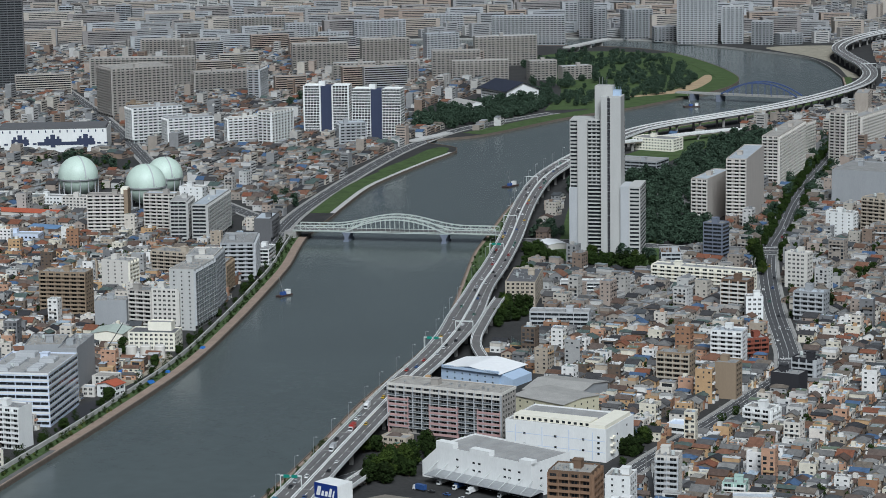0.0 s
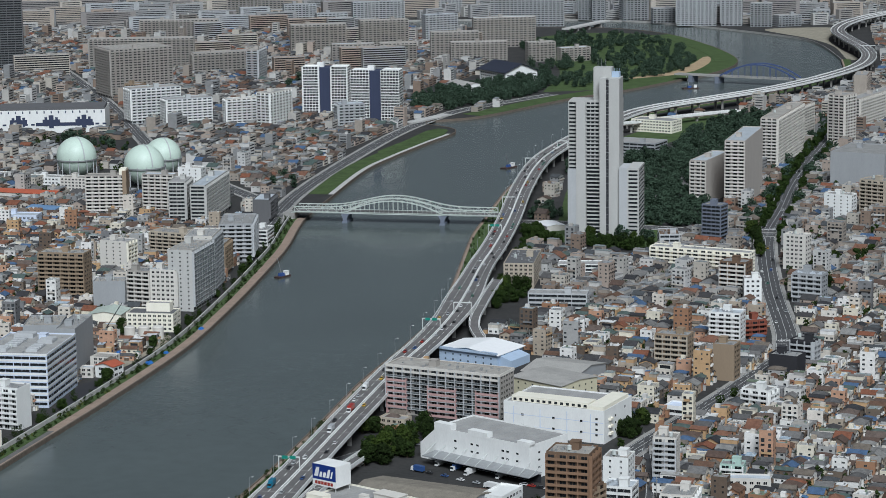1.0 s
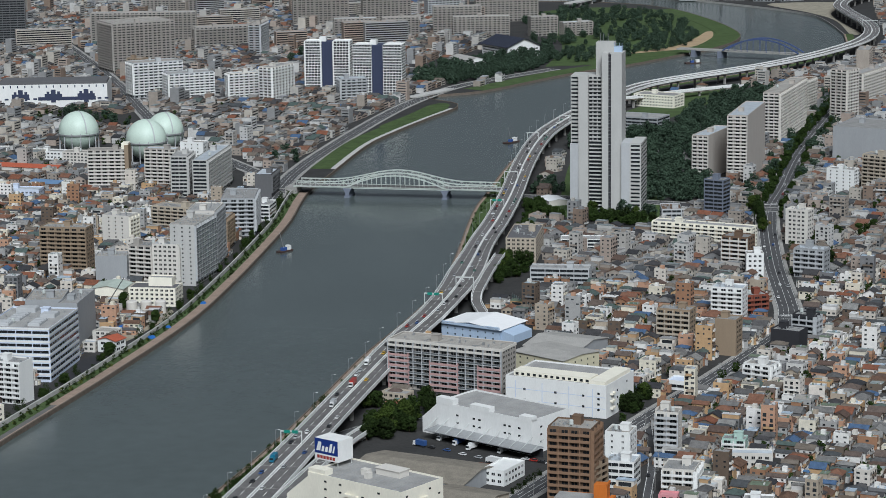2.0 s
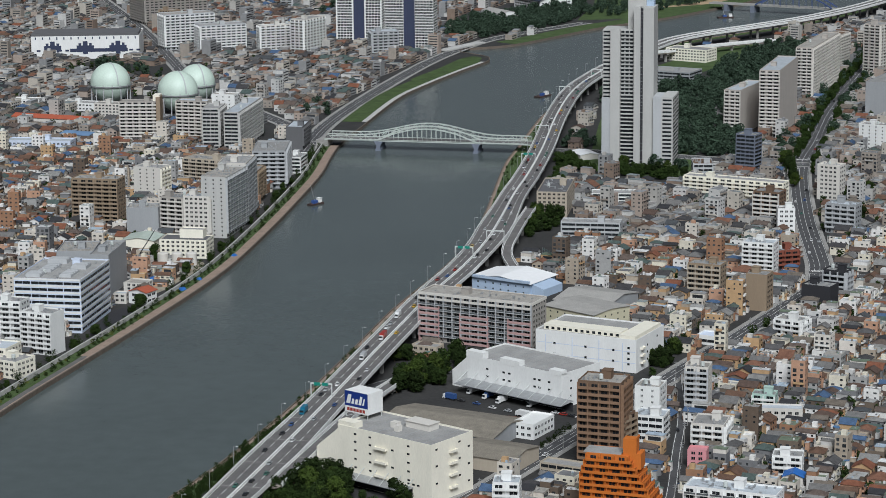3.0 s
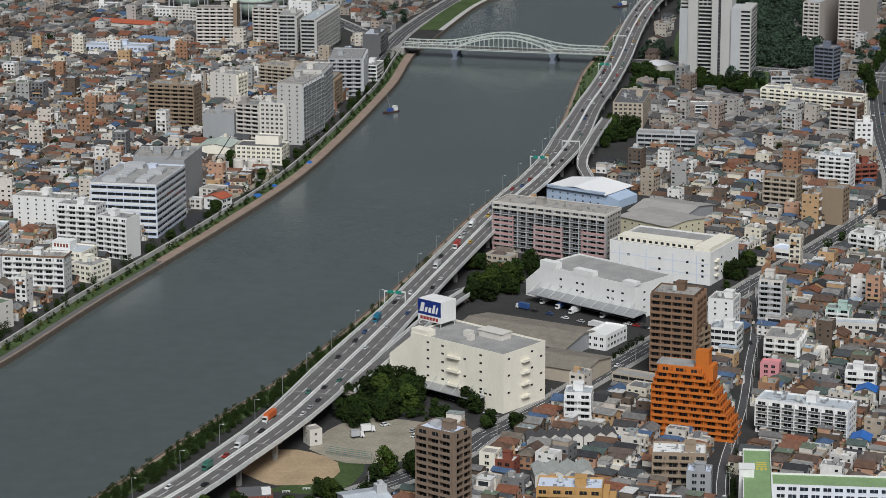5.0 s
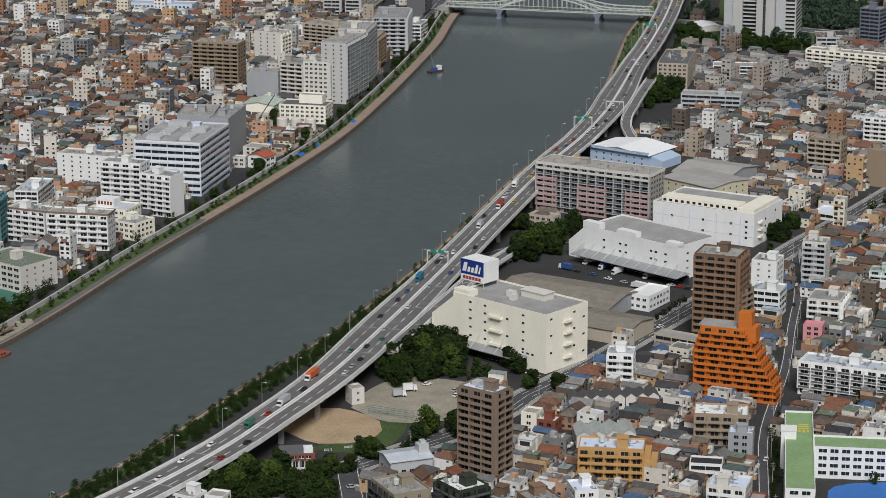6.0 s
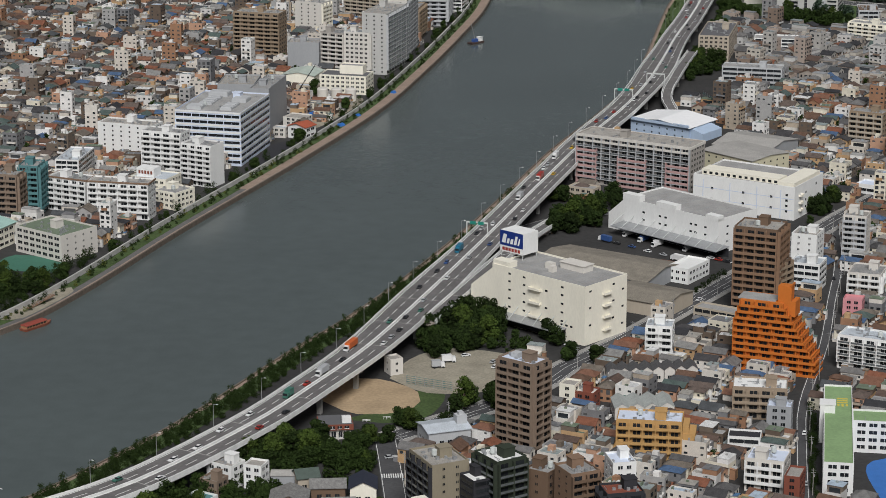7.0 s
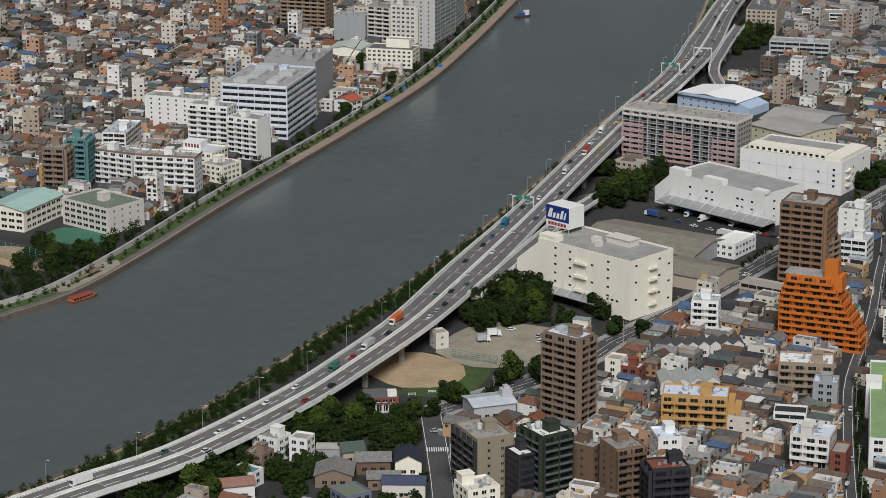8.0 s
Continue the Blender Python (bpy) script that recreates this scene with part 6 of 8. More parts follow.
# ---- trees ----
def crown_mesh(name, seed, r, h, clumps, leaves, mat):
    """A crown of many small leaf quads gathered in uneven clumps."""
    rs = np.random.RandomState(seed)
    g = Geo()
    for i in range(clumps):
        th, u = rs.uniform(0, math.tau), rs.uniform(-1, 1)
        rr = r * 0.75 * math.sqrt(max(0.05, 1 - u * u * 0.8)) * rs.uniform(0.45, 1.0)
        c = np.array([rr * math.cos(th), rr * math.sin(th), h * (0.53 + 0.36 * u)])
        cr = r * rs.uniform(0.28, 0.48)
        for k in range(leaves):
            d = rs.normal(size=3)
            d /= np.linalg.norm(d)
            p = c + d * cr * rs.uniform(0.75, 1.05) * np.array([1, 1, 0.8])
            n = d + rs.normal(size=3) * 0.5
            n /= np.linalg.norm(n)
            s = np.cross(n, rs.normal(size=3))
            s /= np.linalg.norm(s)
            t = np.cross(n, s)
            w, l = rs.uniform(0.22, 0.42), rs.uniform(0.32, 0.62)
            g.quad([p - s * w - t * l * 0.4, p + s * w - t * l * 0.4, p + s * w * 0.6 + t * l, p - s * w * 0.6 + t * l])
    return g.mesh(name, mat)


def trunk_mesh(seed, r, h):
    rs = np.random.RandomState(seed)
    g = Geo()
    g.tube((0, 0, -0.2), (0.1, 0, h * 0.45), 0.28, 0, 7, 0.18)
    for i in range(5):
        a = rs.uniform(0, math.tau)
        g.tube((0.1, 0, h * rs.uniform(0.3, 0.45)), (r * 0.6 * math.cos(a), r * 0.6 * math.sin(a), h * rs.uniform(0.6, 0.8)), 0.13, 0, 5, 0.04)
    return g.mesh("trunk", BARK)


TREES = []
for k, (r, h, m) in enumerate(((4.2, 9.5, LEAF), (5.0, 11, LEAF), (3.4, 8, LEAF), (4.6, 12.5, MIDLEAF), (3.0, 6.5, LEAFY))):
    TREES.append((trunk_mesh(k, r, h), crown_mesh("crown", 10 + k, r, h, 34, 64, m), r))
TREE_COUNT = [0]


FAR_TREES = []


def tree(x, y, scale=1.0, kind=None, z=0.0):
    i = (0, 1, 2, 0, 1, 3, 2)[TREE_COUNT[0] % 7] if kind is None else kind
    TREE_COUNT[0] += 1
    if TREE_COUNT[0] > 300:
        FAR_TREES.append((x, y, scale, i))
        return None
    trunk, crown, r = TREES[i]
    ob = thing("tree", "dense dark green broadleaf tree" if i < 3 else "tall broadleaf tree with fresh green leaves" if i == 3 else "rounded tree with yellow-green leaves", "tree", x, y, z, (TREE_COUNT[0] * 67) % 360)
    ob.scale = (scale, scale, scale * (0.9 + 0.05 * (TREE_COUNT[0] % 5)))
    part("trunk", trunk, ob)
    part("crown", crown, ob)
    return ob


rt = random.Random(5)


def grove(x, y, rx, ry, rot, n, s0=0.7, s1=1.15):
    c, s = math.cos(radians(rot)), math.sin(radians(rot))
    for _ in range(n):
        while True:
            u, v = rt.uniform(-1, 1), rt.uniform(-1, 1)
            if u * u + v * v < 1:
                break
        tree(x + c * u * rx - s * v * ry, y + s * u * rx + c * v * ry, rt.uniform(s0, s1))


grove(-76, 1080, 13, 30, -24, 46, 0.9, 1.35)            # beside the cream warehouse
grove(-30, 1282, 12, 24, -25, 26, 0.8, 1.25)            # by the ramp loop
grove(-45, 1332, 7, 8, 0, 4)
grove(2, 1318, 12, 9, 20, 9, 0.7, 1.0)
grove(-10, 1330, 9, 7, 0, 4)
grove(-140, 912, 13, 24, -38, 28, 0.7, 1.1)  # under the expressway
grove(-176, 850, 14, 30, -45, 22, 0.7, 1.1)
grove(-104, 940, 10, 6, 20, 8, 0.6, 0.9)
grove(-108, 918, 8, 14, 0, 10, 0.6, 1.0)
grove(100, 1322, 7, 14, 20, 8)
grove(-84, 962, 10, 6, 0, 7, 0.6, 0.9)
grove(48, 1700, 12, 26, -10, 14, 0.7, 1.1)
grove(-305, 1140, 22, 26, -30, 26, 0.6, 1.0)  # school grounds on the far bank
grove(-355, 1210, 10, 30, 0, 8)
tree(-14, 1047, 1.1)
for x, y in ((-66.8, 989), (-69, 985), (-72, 978), (-37, 1083), (-33, 1074), (-26, 1056), (-57, 992), (-54, 986), (49, 1058.5), (55, 1058.5), (64, 1055), (72.5, 1055)):
    tree(x, y, rt.uniform(0.8, 1.15))
grove(-136, 918, 9, 26, -30, 13, 0.8, 1.1)
grove(-24, 1288, 9, 14, -30, 10, 0.8, 1.1)
grove(108, 1345, 6, 18, -32, 12, 0.6, 0.9)
for x0, y0, x1, y1, n in ((104, 1906, 166, 1872, 16), (246, 1950, 236, 1830, 9), (262, 1690, 276, 1720, 4), (284, 1780, 292, 1800, 3), (304, 1806, 322, 1840, 4), (214, 1768, 220, 1752, 3), (150, 1500, 158, 1490, 2), (56, 1795, 70, 1900, 10), (36, 1650, 46, 1740, 8)):
    for k in range(n):
        q = (k + 0.5) / n
        tree(x0 + (x1 - x0) * q + rt.uniform(-4, 4), y0 + (y1 - y0) * q + rt.uniform(-4, 4), rt.uniform(0.7, 1.1))
for k in range(16):
    tree(70 + k * 5.8 + rt.uniform(-2, 2), 1916 - k * 3.9 + rt.uniform(-3, 3), rt.uniform(0.75, 1.05))
grove(74, 1935, 10, 22, 0, 14, 0.7, 1.0)
grove(-122, 918, 20, 9, -10, 16, 0.6, 0.95)
grove(-142, 872, 9, 10, 0, 10, 0.55, 0.85)
grove(-172, 868, 9, 16, -40, 12, 0.6, 0.95)
tree(-185.6, 1553, 1.2, 4)
tree(-209, 1588, 1.0, 3)
tree(-28, 1052, 1.0, 4)
tree(-62, 1066, 0.9, 4)
tree(-203, 1462, 1.3, 4)
for i, p in enumerate(WEST[:n_south:2]):     # larger trees behind the flood wall
    if 1020 < p[1] < 2000 and rt.random() < 0.6:
        tree(*(p - normals(WEST)[2 * i] * 17.5), rt.uniform(0.4, 0.8))
for k in range(len(AVENUE)):
    if AVENUE[k, 1] > 1880:
        for s in (-11, -6, 11):
            tree(*(AVENUE[k] + normals(AVENUE)[k] * (s + rt.uniform(-1, 1))), rt.uniform(0.6, 0.95))


def woods(name, label, areas, density, seed, mat=HAZED_LEAF, leaves=300, size=1.0):
    """A joined belt of trees that nobody could count: lumpy crowns of leaf quads on short trunks."""
    rs = np.random.RandomState(seed)
    verts, faces = [], []
    base = [np.array([v.co for v in TREES[i][1].vertices]) for i in range(4)]
    for poly in areas:
        poly = np.array(poly, float)
        lo, hi = poly.min(0), poly.max(0)
        n = int((hi - lo).prod() * density)
        px, py = rs.uniform(lo[0], hi[0], n), rs.uniform(lo[1], hi[1], n)
        ok = inside(px, py, poly) & ~near(px, py, EXPRESS, 13) & ~inside(px, py, RIVER)
        for line, half, _ in ROADS:
            ok &= ~near(px, py, line, half + 2)
        for x, y, r, aa, bb in FOOT:
            cc, ss = math.cos(radians(r)), math.sin(radians(r))
            ok &= ~((abs((px - x) * cc + (py - y) * ss) < aa / 2 + 3) & (abs(-(px - x) * ss + (py - y) * cc) < bb / 2 + 3))
        for x, y in zip(px[ok], py[ok]):
            b = base[rs.randint(4)]
            pick = rs.permutation(len(b) // 4)[:leaves]
            idx = (pick[:, None] * 4 + np.arange(4)).ravel()
            a, s = rs.uniform(0, math.tau), rs.uniform(0.75, 1.25) * size
            c = b[idx]
            mid = c.reshape(-1, 4, 3).mean(1, keepdims=True)
            c = ((c.reshape(-1, 4, 3) - mid) * (1.75 if leaves > 200 else 2.3) + mid).reshape(-1, 3) * s
            q = np.stack([c[:, 0] * math.cos(a) - c[:, 1] * math.sin(a) + x, c[:, 0] * math.sin(a) + c[:, 1] * math.cos(a) + y, c[:, 2]], 1)
            verts.append(q)
    v = np.vstack(verts)
    f = np.arange(len(v)).reshape(-1, 4)
    me = from_arrays(name, v, f.ravel(), np.full(len(f), 4), np.zeros(len(f)), mat)
    return tagged(new(name, me), label, "trees", kind="stuff")


def shrubs(name, label, line, a, b, step, y0, y1, seed, mat, s0, s1):
    """A joined row of uneven shrubs along a line, between a and b metres to its right."""
    rs = np.random.RandomState(seed)
    nr = normals(line)
    base = [np.array([v.co for v in TREES[i][1].vertices]) for i in range(4)]
    verts = []
    for k in range(len(line) - 1):
        if not y0 < line[k, 1] < y1:
            continue
        n = max(1, int(np.linalg.norm(line[k + 1, :2] - line[k, :2]) / step))
        for j in range(n):
            p = line[k, :2] + (line[k + 1, :2] - line[k, :2]) * (j + rs.rand()) / n + nr[k] * rs.uniform(a, b)
            c = base[rs.randint(4)]
            pick = rs.permutation(len(c) // 4)[:330]
            c = c[(pick[:, None] * 4 + np.arange(4)).ravel()] * rs.uniform(s0, s1)
            c[:, 2] -= c[:, 2].min() + 0.2
            verts.append(c + (p[0], p[1], 0.0))
    v = np.vstack(verts)
    f = np.arange(len(v)).reshape(-1, 4)
    me = from_arrays(name, v, f.ravel(), np.full(len(f), 4), np.zeros(len(f)), mat)
    return tagged(new(name, me), label, "shrubs", kind="stuff")


shrubs("promenade_shrubs", "uneven green shrubs along the river promenade", WEST, -12.3, -7.5, 4.5, 1000, 2030, 40, LEAF, 0.22, 0.42)
shrubs("garden_hedge", "dense dark trees behind the flood wall", WEST, -26, -15, 3.4, 1000, 1190, 45, LEAF, 0.5, 0.85)
shrubs("wall_shrubs", "scattered shrubs behind the flood wall", WEST, -20, -15, 9, 1190, 2020, 46, LEAF, 0.35, 0.7)
shrubs("yellow_shrubs", "yellow-green shrubs along the river path", WEST, -11.8, -7.0, 11, 1000, 1500, 41, LEAFY, 0.2, 0.36)
shrubs("bank_shrubs", "dark thicket between the river and the expressway", EAST, 4.2, 15, 1.1, 820, 1210, 42, LEAF, 0.34, 0.62)
shrubs("bank_shrubs", "thinner dark thicket along the river's edge", EAST, 3.5, 12, 3.5, 1210, 1360, 47, LEAF, 0.3, 0.6)
shrubs("bank_shrubs", "sparse shrubs on the river's edge", EAST, 3, 9, 9, 1330, 2100, 43, LEAF, 0.2, 0.4)
shrubs("street_hedge", "dark hedge beside the school street", STREET, 3.2, 5.5, 3.0, 860, 1010, 48, LEAF, 0.25, 0.5)
HEDGE = np.array([(28.0, 1156.0), (37.0, 1176.0), (47.5, 1195.0)])
shrubs("school_grove", "dense dark trees round the school yard", WEST, -52, -24, 3.0, 1060, 1150, 50, LEAF, 0.6, 1.0)
shrubs("office_hedge", "clipped dark hedge along the avenue pavement", HEDGE, -1.0, 1.0, 2.2, 1100, 1200, 49, LEAF, 0.25, 0.4)
shrubs("verge_trees", "dark trees along the foot of the expressway", EXPRESS, 11, 21, 5.0, 790, 925, 44, LEAF, 0.6, 1.0)
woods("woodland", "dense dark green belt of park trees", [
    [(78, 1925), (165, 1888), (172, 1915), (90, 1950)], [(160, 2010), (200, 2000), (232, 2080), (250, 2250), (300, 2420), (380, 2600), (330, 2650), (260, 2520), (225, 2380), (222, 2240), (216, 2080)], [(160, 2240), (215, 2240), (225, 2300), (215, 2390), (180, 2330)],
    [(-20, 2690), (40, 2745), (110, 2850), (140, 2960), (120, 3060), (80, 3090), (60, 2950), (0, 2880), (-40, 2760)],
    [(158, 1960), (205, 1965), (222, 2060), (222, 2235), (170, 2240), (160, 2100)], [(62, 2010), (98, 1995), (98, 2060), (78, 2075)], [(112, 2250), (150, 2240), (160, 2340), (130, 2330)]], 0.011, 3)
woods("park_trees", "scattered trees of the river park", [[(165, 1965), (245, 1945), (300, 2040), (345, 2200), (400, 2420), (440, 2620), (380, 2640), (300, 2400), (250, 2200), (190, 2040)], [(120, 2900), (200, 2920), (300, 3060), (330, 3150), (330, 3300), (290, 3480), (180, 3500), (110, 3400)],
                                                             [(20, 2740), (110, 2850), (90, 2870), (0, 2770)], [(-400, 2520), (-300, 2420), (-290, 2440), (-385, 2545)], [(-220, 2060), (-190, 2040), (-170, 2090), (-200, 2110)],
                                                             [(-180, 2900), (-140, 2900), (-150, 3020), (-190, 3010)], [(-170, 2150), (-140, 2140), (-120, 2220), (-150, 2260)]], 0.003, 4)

woods("garden_trees", "scattered small garden and street trees between houses", [
    [(-60, 860), (150, 860), (300, 1300), (330, 1700), (240, 1850), (60, 1650), (90, 1400), (100, 1100), (60, 980)], [(-360, 1200), (-300, 1330), (-180, 1800), (-160, 2000), (-560, 1950), (-420, 1300)],
    [(250, 1500), (420, 1900), (480, 2300), (330, 2250), (240, 1750)], [(-560, 1950), (-300, 2050), (-150, 2250), (-60, 2550), (-300, 2600), (-620, 2600)]], 0.0017, 6, LEAF, 130, 0.55)
woods("yard_trees", "dark bushes and small trees filling yards between houses", [[(-190, 905), (-158, 915), (-142, 930), (-98, 922), (-88, 850), (-110, 830), (-181, 838)], [(-72, 1048), (-50, 1058), (-40, 1075), (-60, 1092)]], 0.02, 8, LEAF, 190, 0.5)

verts, slots = [], []
for k, (x, y, scale, i) in enumerate(FAR_TREES):
    c = np.array([v.co for v in TREES[i][1].vertices]) * scale
    a = k * 1.17
    verts.append(np.stack([c[:, 0] * math.cos(a) - c[:, 1] * math.sin(a) + x, c[:, 0] * math.sin(a) + c[:, 1] * math.cos(a) + y, c[:, 2]], 1))
v = np.vstack(verts)
tagged(new("street_trees", from_arrays("street_trees", v, np.arange(len(v)), np.full(len(v) // 4, 4), np.zeros(len(v) // 4), LEAF)), "dark green trees along streets and banks", "trees", kind="stuff")

# ---- houses ----
ROOF_COLORS = [(0.06, 0.058, 0.06), (0.13, 0.10, 0.085), (0.135, 0.08, 0.055), (0.17, 0.165, 0.16), (0.075, 0.08, 0.085), (0.21, 0.085, 0.05), (0.20, 0.10, 0.065), (0.10, 0.097, 0.097),
               (0.24, 0.235, 0.225), (0.11, 0.075, 0.06), (0.085, 0.115, 0.105), (0.04, 0.04, 0.044), (0.165, 0.14, 0.115), (0.075, 0.125, 0.22)]
FLAT_COLORS = [(0.30, 0.295, 0.29), (0.40, 0.395, 0.38), (0.22, 0.21, 0.195), (0.58, 0.58, 0.58), (0.19, 0.19, 0.195), (0.37, 0.35, 0.315), (0.29, 0.33, 0.325), (0.42, 0.50, 0.58), (0.17, 0.21, 0.15), (0.72, 0.715, 0.70)]
HOUSE_COLORS = [(0.63, 0.58, 0.51), (0.80, 0.78, 0.75), (0.42, 0.355, 0.28), (0.77, 0.755, 0.72), (0.50, 0.33, 0.18), (0.17, 0.135, 0.105), (0.62, 0.605, 0.58), (0.38, 0.375, 0.365), (0.135, 0.10, 0.075),
                (0.68, 0.64, 0.58), (0.33, 0.185, 0.11), (0.20, 0.20, 0.205), (0.50, 0.30, 0.20), (0.71, 0.66, 0.54)]
ROOFS = palette("house_roof", ROOF_COLORS, 0.75, 0.45, 0.5)
FLATS = palette("flat_house_roof", FLAT_COLORS, 0.85, 0.4, 0.4)
# far quarters: colours pulled towards blue-grey, distance haze put into the paint
HAZED_ROOFS = palette("hazed_roof", [(c[0] * 0.3 + 0.09, c[1] * 0.3 + 0.095, c[2] * 0.3 + 0.10) for c in ROOF_COLORS], 0.8, 0.3, 0.2)
HAZED_FLATS = palette("hazed_flat_roof", [(0.24, 0.25, 0.26), (0.30, 0.31, 0.32), (0.20, 0.20, 0.20), (0.36, 0.37, 0.38), (0.27, 0.26, 0.25), (0.22, 0.25, 0.25)], 0.85, 0.3, 0.2)
HAZED_FRONTS = palette("hazed_wall", [(0.34, 0.34, 0.34), (0.42, 0.42, 0.41), (0.30, 0.28, 0.26), (0.26, 0.26, 0.27), (0.48, 0.47, 0.45), (0.22, 0.20, 0.18), (0.38, 0.35, 0.31)], 0.9, 0.2, 0.2)
FRONTS = palette("house_wall", HOUSE_COLORS, 0.9, 0.2, 0.4)
PANES = palette("house_window", [(0.03, 0.035, 0.04), (0.05, 0.055, 0.06), (0.02, 0.022, 0.025), (0.10, 0.10, 0.10)], 0.2, 0.2, 0.5, 0.5)


def house_parts(rs, w, d, kind, floors, lite=False, busy=0):
    """Wall, roof and window pieces of one small house, centred on its lot, front towards -y, and its further parts by name."""
    h = floors * 2.75 + 0.3
    X, Y = w / 2, d / 2
    walls, roof, panes, more = Geo(), Geo(), Geo(), []

    def piece(name):
        g = Geo()
        more.append((name, g))
        return g

    if kind == "terrace":   # a set-back top storey behind a roof terrace
        t, h1, m = 0.2, h - 2.75, Y * rs.uniform(-0.3, 0.15)
        walls = shell(w, d, h1 + 0.95, t)
        piece("upper_storey").box(-X + 0.02, m, h1 - 0.1, X - 0.02, Y - 0.02, h + 0.3, 0)
        roof.box(-X + t, -Y + t, h1 - 0.1, X - t, m, h1 + 0.05, 0, (0,))
        piece("roof_slab").box(-X - 0.15, m - 0.3, h + 0.3, X + 0.15, Y + 0.15, h + 0.45)
        panes.box(-X * 0.7, m - 0.05, h1 + 0.2, X * 0.7, m + 0.05, h1 + 2.2)
        for _ in range(0 if lite else 1):
            a, b = rs.uniform(-X * 0.7, X * 0.7), rs.uniform(m + 0.6, Y * 0.8)
            piece("cooling_unit").box(a - 0.5, b - 0.35, h + 0.45, a + 0.5, b + 0.35, h + 1.1)
        floors -= 1
        kind = "flat"
    elif kind == "flat":
        t = 0.2
        walls = shell(w, d, h + 0.58, t)
        roof.box(-X + t, -Y + t, h - 0.5, X - t, Y - t, h + 0.05, 0, (0,))
        if rs.rand() < 0.7:
            a, b = rs.uniform(-X * 0.4, X * 0.4), rs.uniform(-Y * 0.4, Y * 0.4)
            piece("stair_head").box(a - 1.3, b - 1.2, h, a + 1.3, b + 1.2, h + 2.3)
        for _ in range(0 if lite else rs.randint(0, 3) + busy):
            a, b = rs.uniform(-X * 0.7, X * 0.7), rs.uniform(-Y * 0.7, Y * 0.7)
            q = rs.uniform(0.3, 0.9)
            piece("cooling_unit").box(a - q, b - 0.35, h, a + q, b + 0.35, h + rs.uniform(0.6, 1.3))
    else:
        rise, o = min(X, Y) * rs.uniform(0.42, 0.6), 0.45
        if kind == "gable":
            ends = [(-X, -0.2), (X, -0.2), (X, h), (0, h + rise), (-X, h)]
            walls.v = [(a, -Y, z) for a, z in ends] + [(a, Y, z) for a, z in ends]
            walls.f = [(0, 1, 2, 3, 4), (9, 8, 7, 6, 5), (1, 6, 7, 2), (5, 0, 4, 9)]
            walls.m = [0] * 4
            n = 0
            lo = h - rise * o / X
            prof = [(-X - o, lo), (0, h + rise), (X + o, lo), (X + o, lo + 0.16), (0, h + rise + 0.16), (-X - o, lo + 0.16)]
            roof.v = [(a, -Y - o, z) for a, z in prof] + [(a, Y + o, z) for a, z in prof]
            roof.f = [(0, 1, 4, 5), (1, 2, 3, 4), (11, 10, 7, 6), (10, 9, 8, 7), (5, 4, 10, 11), (4, 3, 9, 10), (6, 7, 1, 0), (7, 8, 2, 1), (0, 5, 11, 6), (3, 2, 8, 9)]
            roof.m = [0] * 10
        else:
            walls.box(-X, -Y, -0.2, X, Y, h, 0, (1, 0))
            k = max(0.0, Y - X)
            lo = h - 0.2
            roof.v += [(-X - o, -Y - o, lo), (X + o, -Y - o, lo), (X + o, Y + o, lo), (-X - o, Y + o, lo), (0, -k - 0.05, h + rise), (0, k + 0.05, h + rise)]
            roof.f += [(0, 1, 4), (1, 2, 5, 4), (2, 3, 5), (3, 0, 4, 5), (3, 2, 1, 0)]
            roof.m += [0] * 5
    if not lite and floors > 1 and rs.rand() < 0.55:   # a lean-to along the street
        a, b, z = rs.uniform(-X, -X * 0.2), rs.uniform(X * 0.2, X), rs.uniform(2.5, 3.0)
        piece("porch_roof").hexa([(a, -Y - 1.5, z - 0.5), (b, -Y - 1.5, z - 0.5), (b, -Y, z), (a, -Y, z), (a, -Y - 1.5, z - 0.36), (b, -Y - 1.5, z - 0.36), (b, -Y, z + 0.14), (a, -Y, z + 0.14)])
        piece("porch").box(a + 0.1, -Y - 1.2, -0.2, b - 0.1, -Y, z - 0.4)
    if not lite and kind != "flat" and rs.rand() < 0.6:   # a lower wing behind
        a, b, z = rs.uniform(0.2, 0.6) * X, Y + rs.uniform(0.8, 1.6), h - 2.4
        piece("rear_wing").box(-a, Y, -0.2, a, b, z)
        piece("rear_roof").hexa([(-a - 0.2, Y, z + 0.4), (a + 0.2, Y, z + 0.4), (a + 0.2, b + 0.2, z - 0.1), (-a - 0.2, b + 0.2, z - 0.1), (-a - 0.2, Y, z + 0.55), (a + 0.2, Y, z + 0.55), (a + 0.2, b + 0.2, z + 0.05), (-a - 0.2, b + 0.2, z + 0.05)])
    for f in range(floors):
        z = f * 2.75 + 1.0
        for s in (-1, 1):
            n = max(1, int(w / 2.9))
            for i in range(n):
                if rs.rand() < 0.9:
                    c = -X + w * (i + 0.5) / n
                    g = rs.uniform(0.6, 1.05)
                    low = 0.7 if f and rs.rand() < 0.4 else 0.0
                    panes.box(c - g, s * Y - 0.05, z - low, c + g, s * Y + 0.05, z + rs.uniform(0.95, 1.3))
            n = max(1, int(d / 3.2))
            for i in range(n):
                if rs.rand() < 0.75:
                    c = -Y + d * (i + 0.5) / n
                    g = rs.uniform(0.45, 0.9)
                    panes.box(s * X - 0.05, c - g, z, s * X + 0.05, c + g, z + rs.uniform(0.8, 1.2))
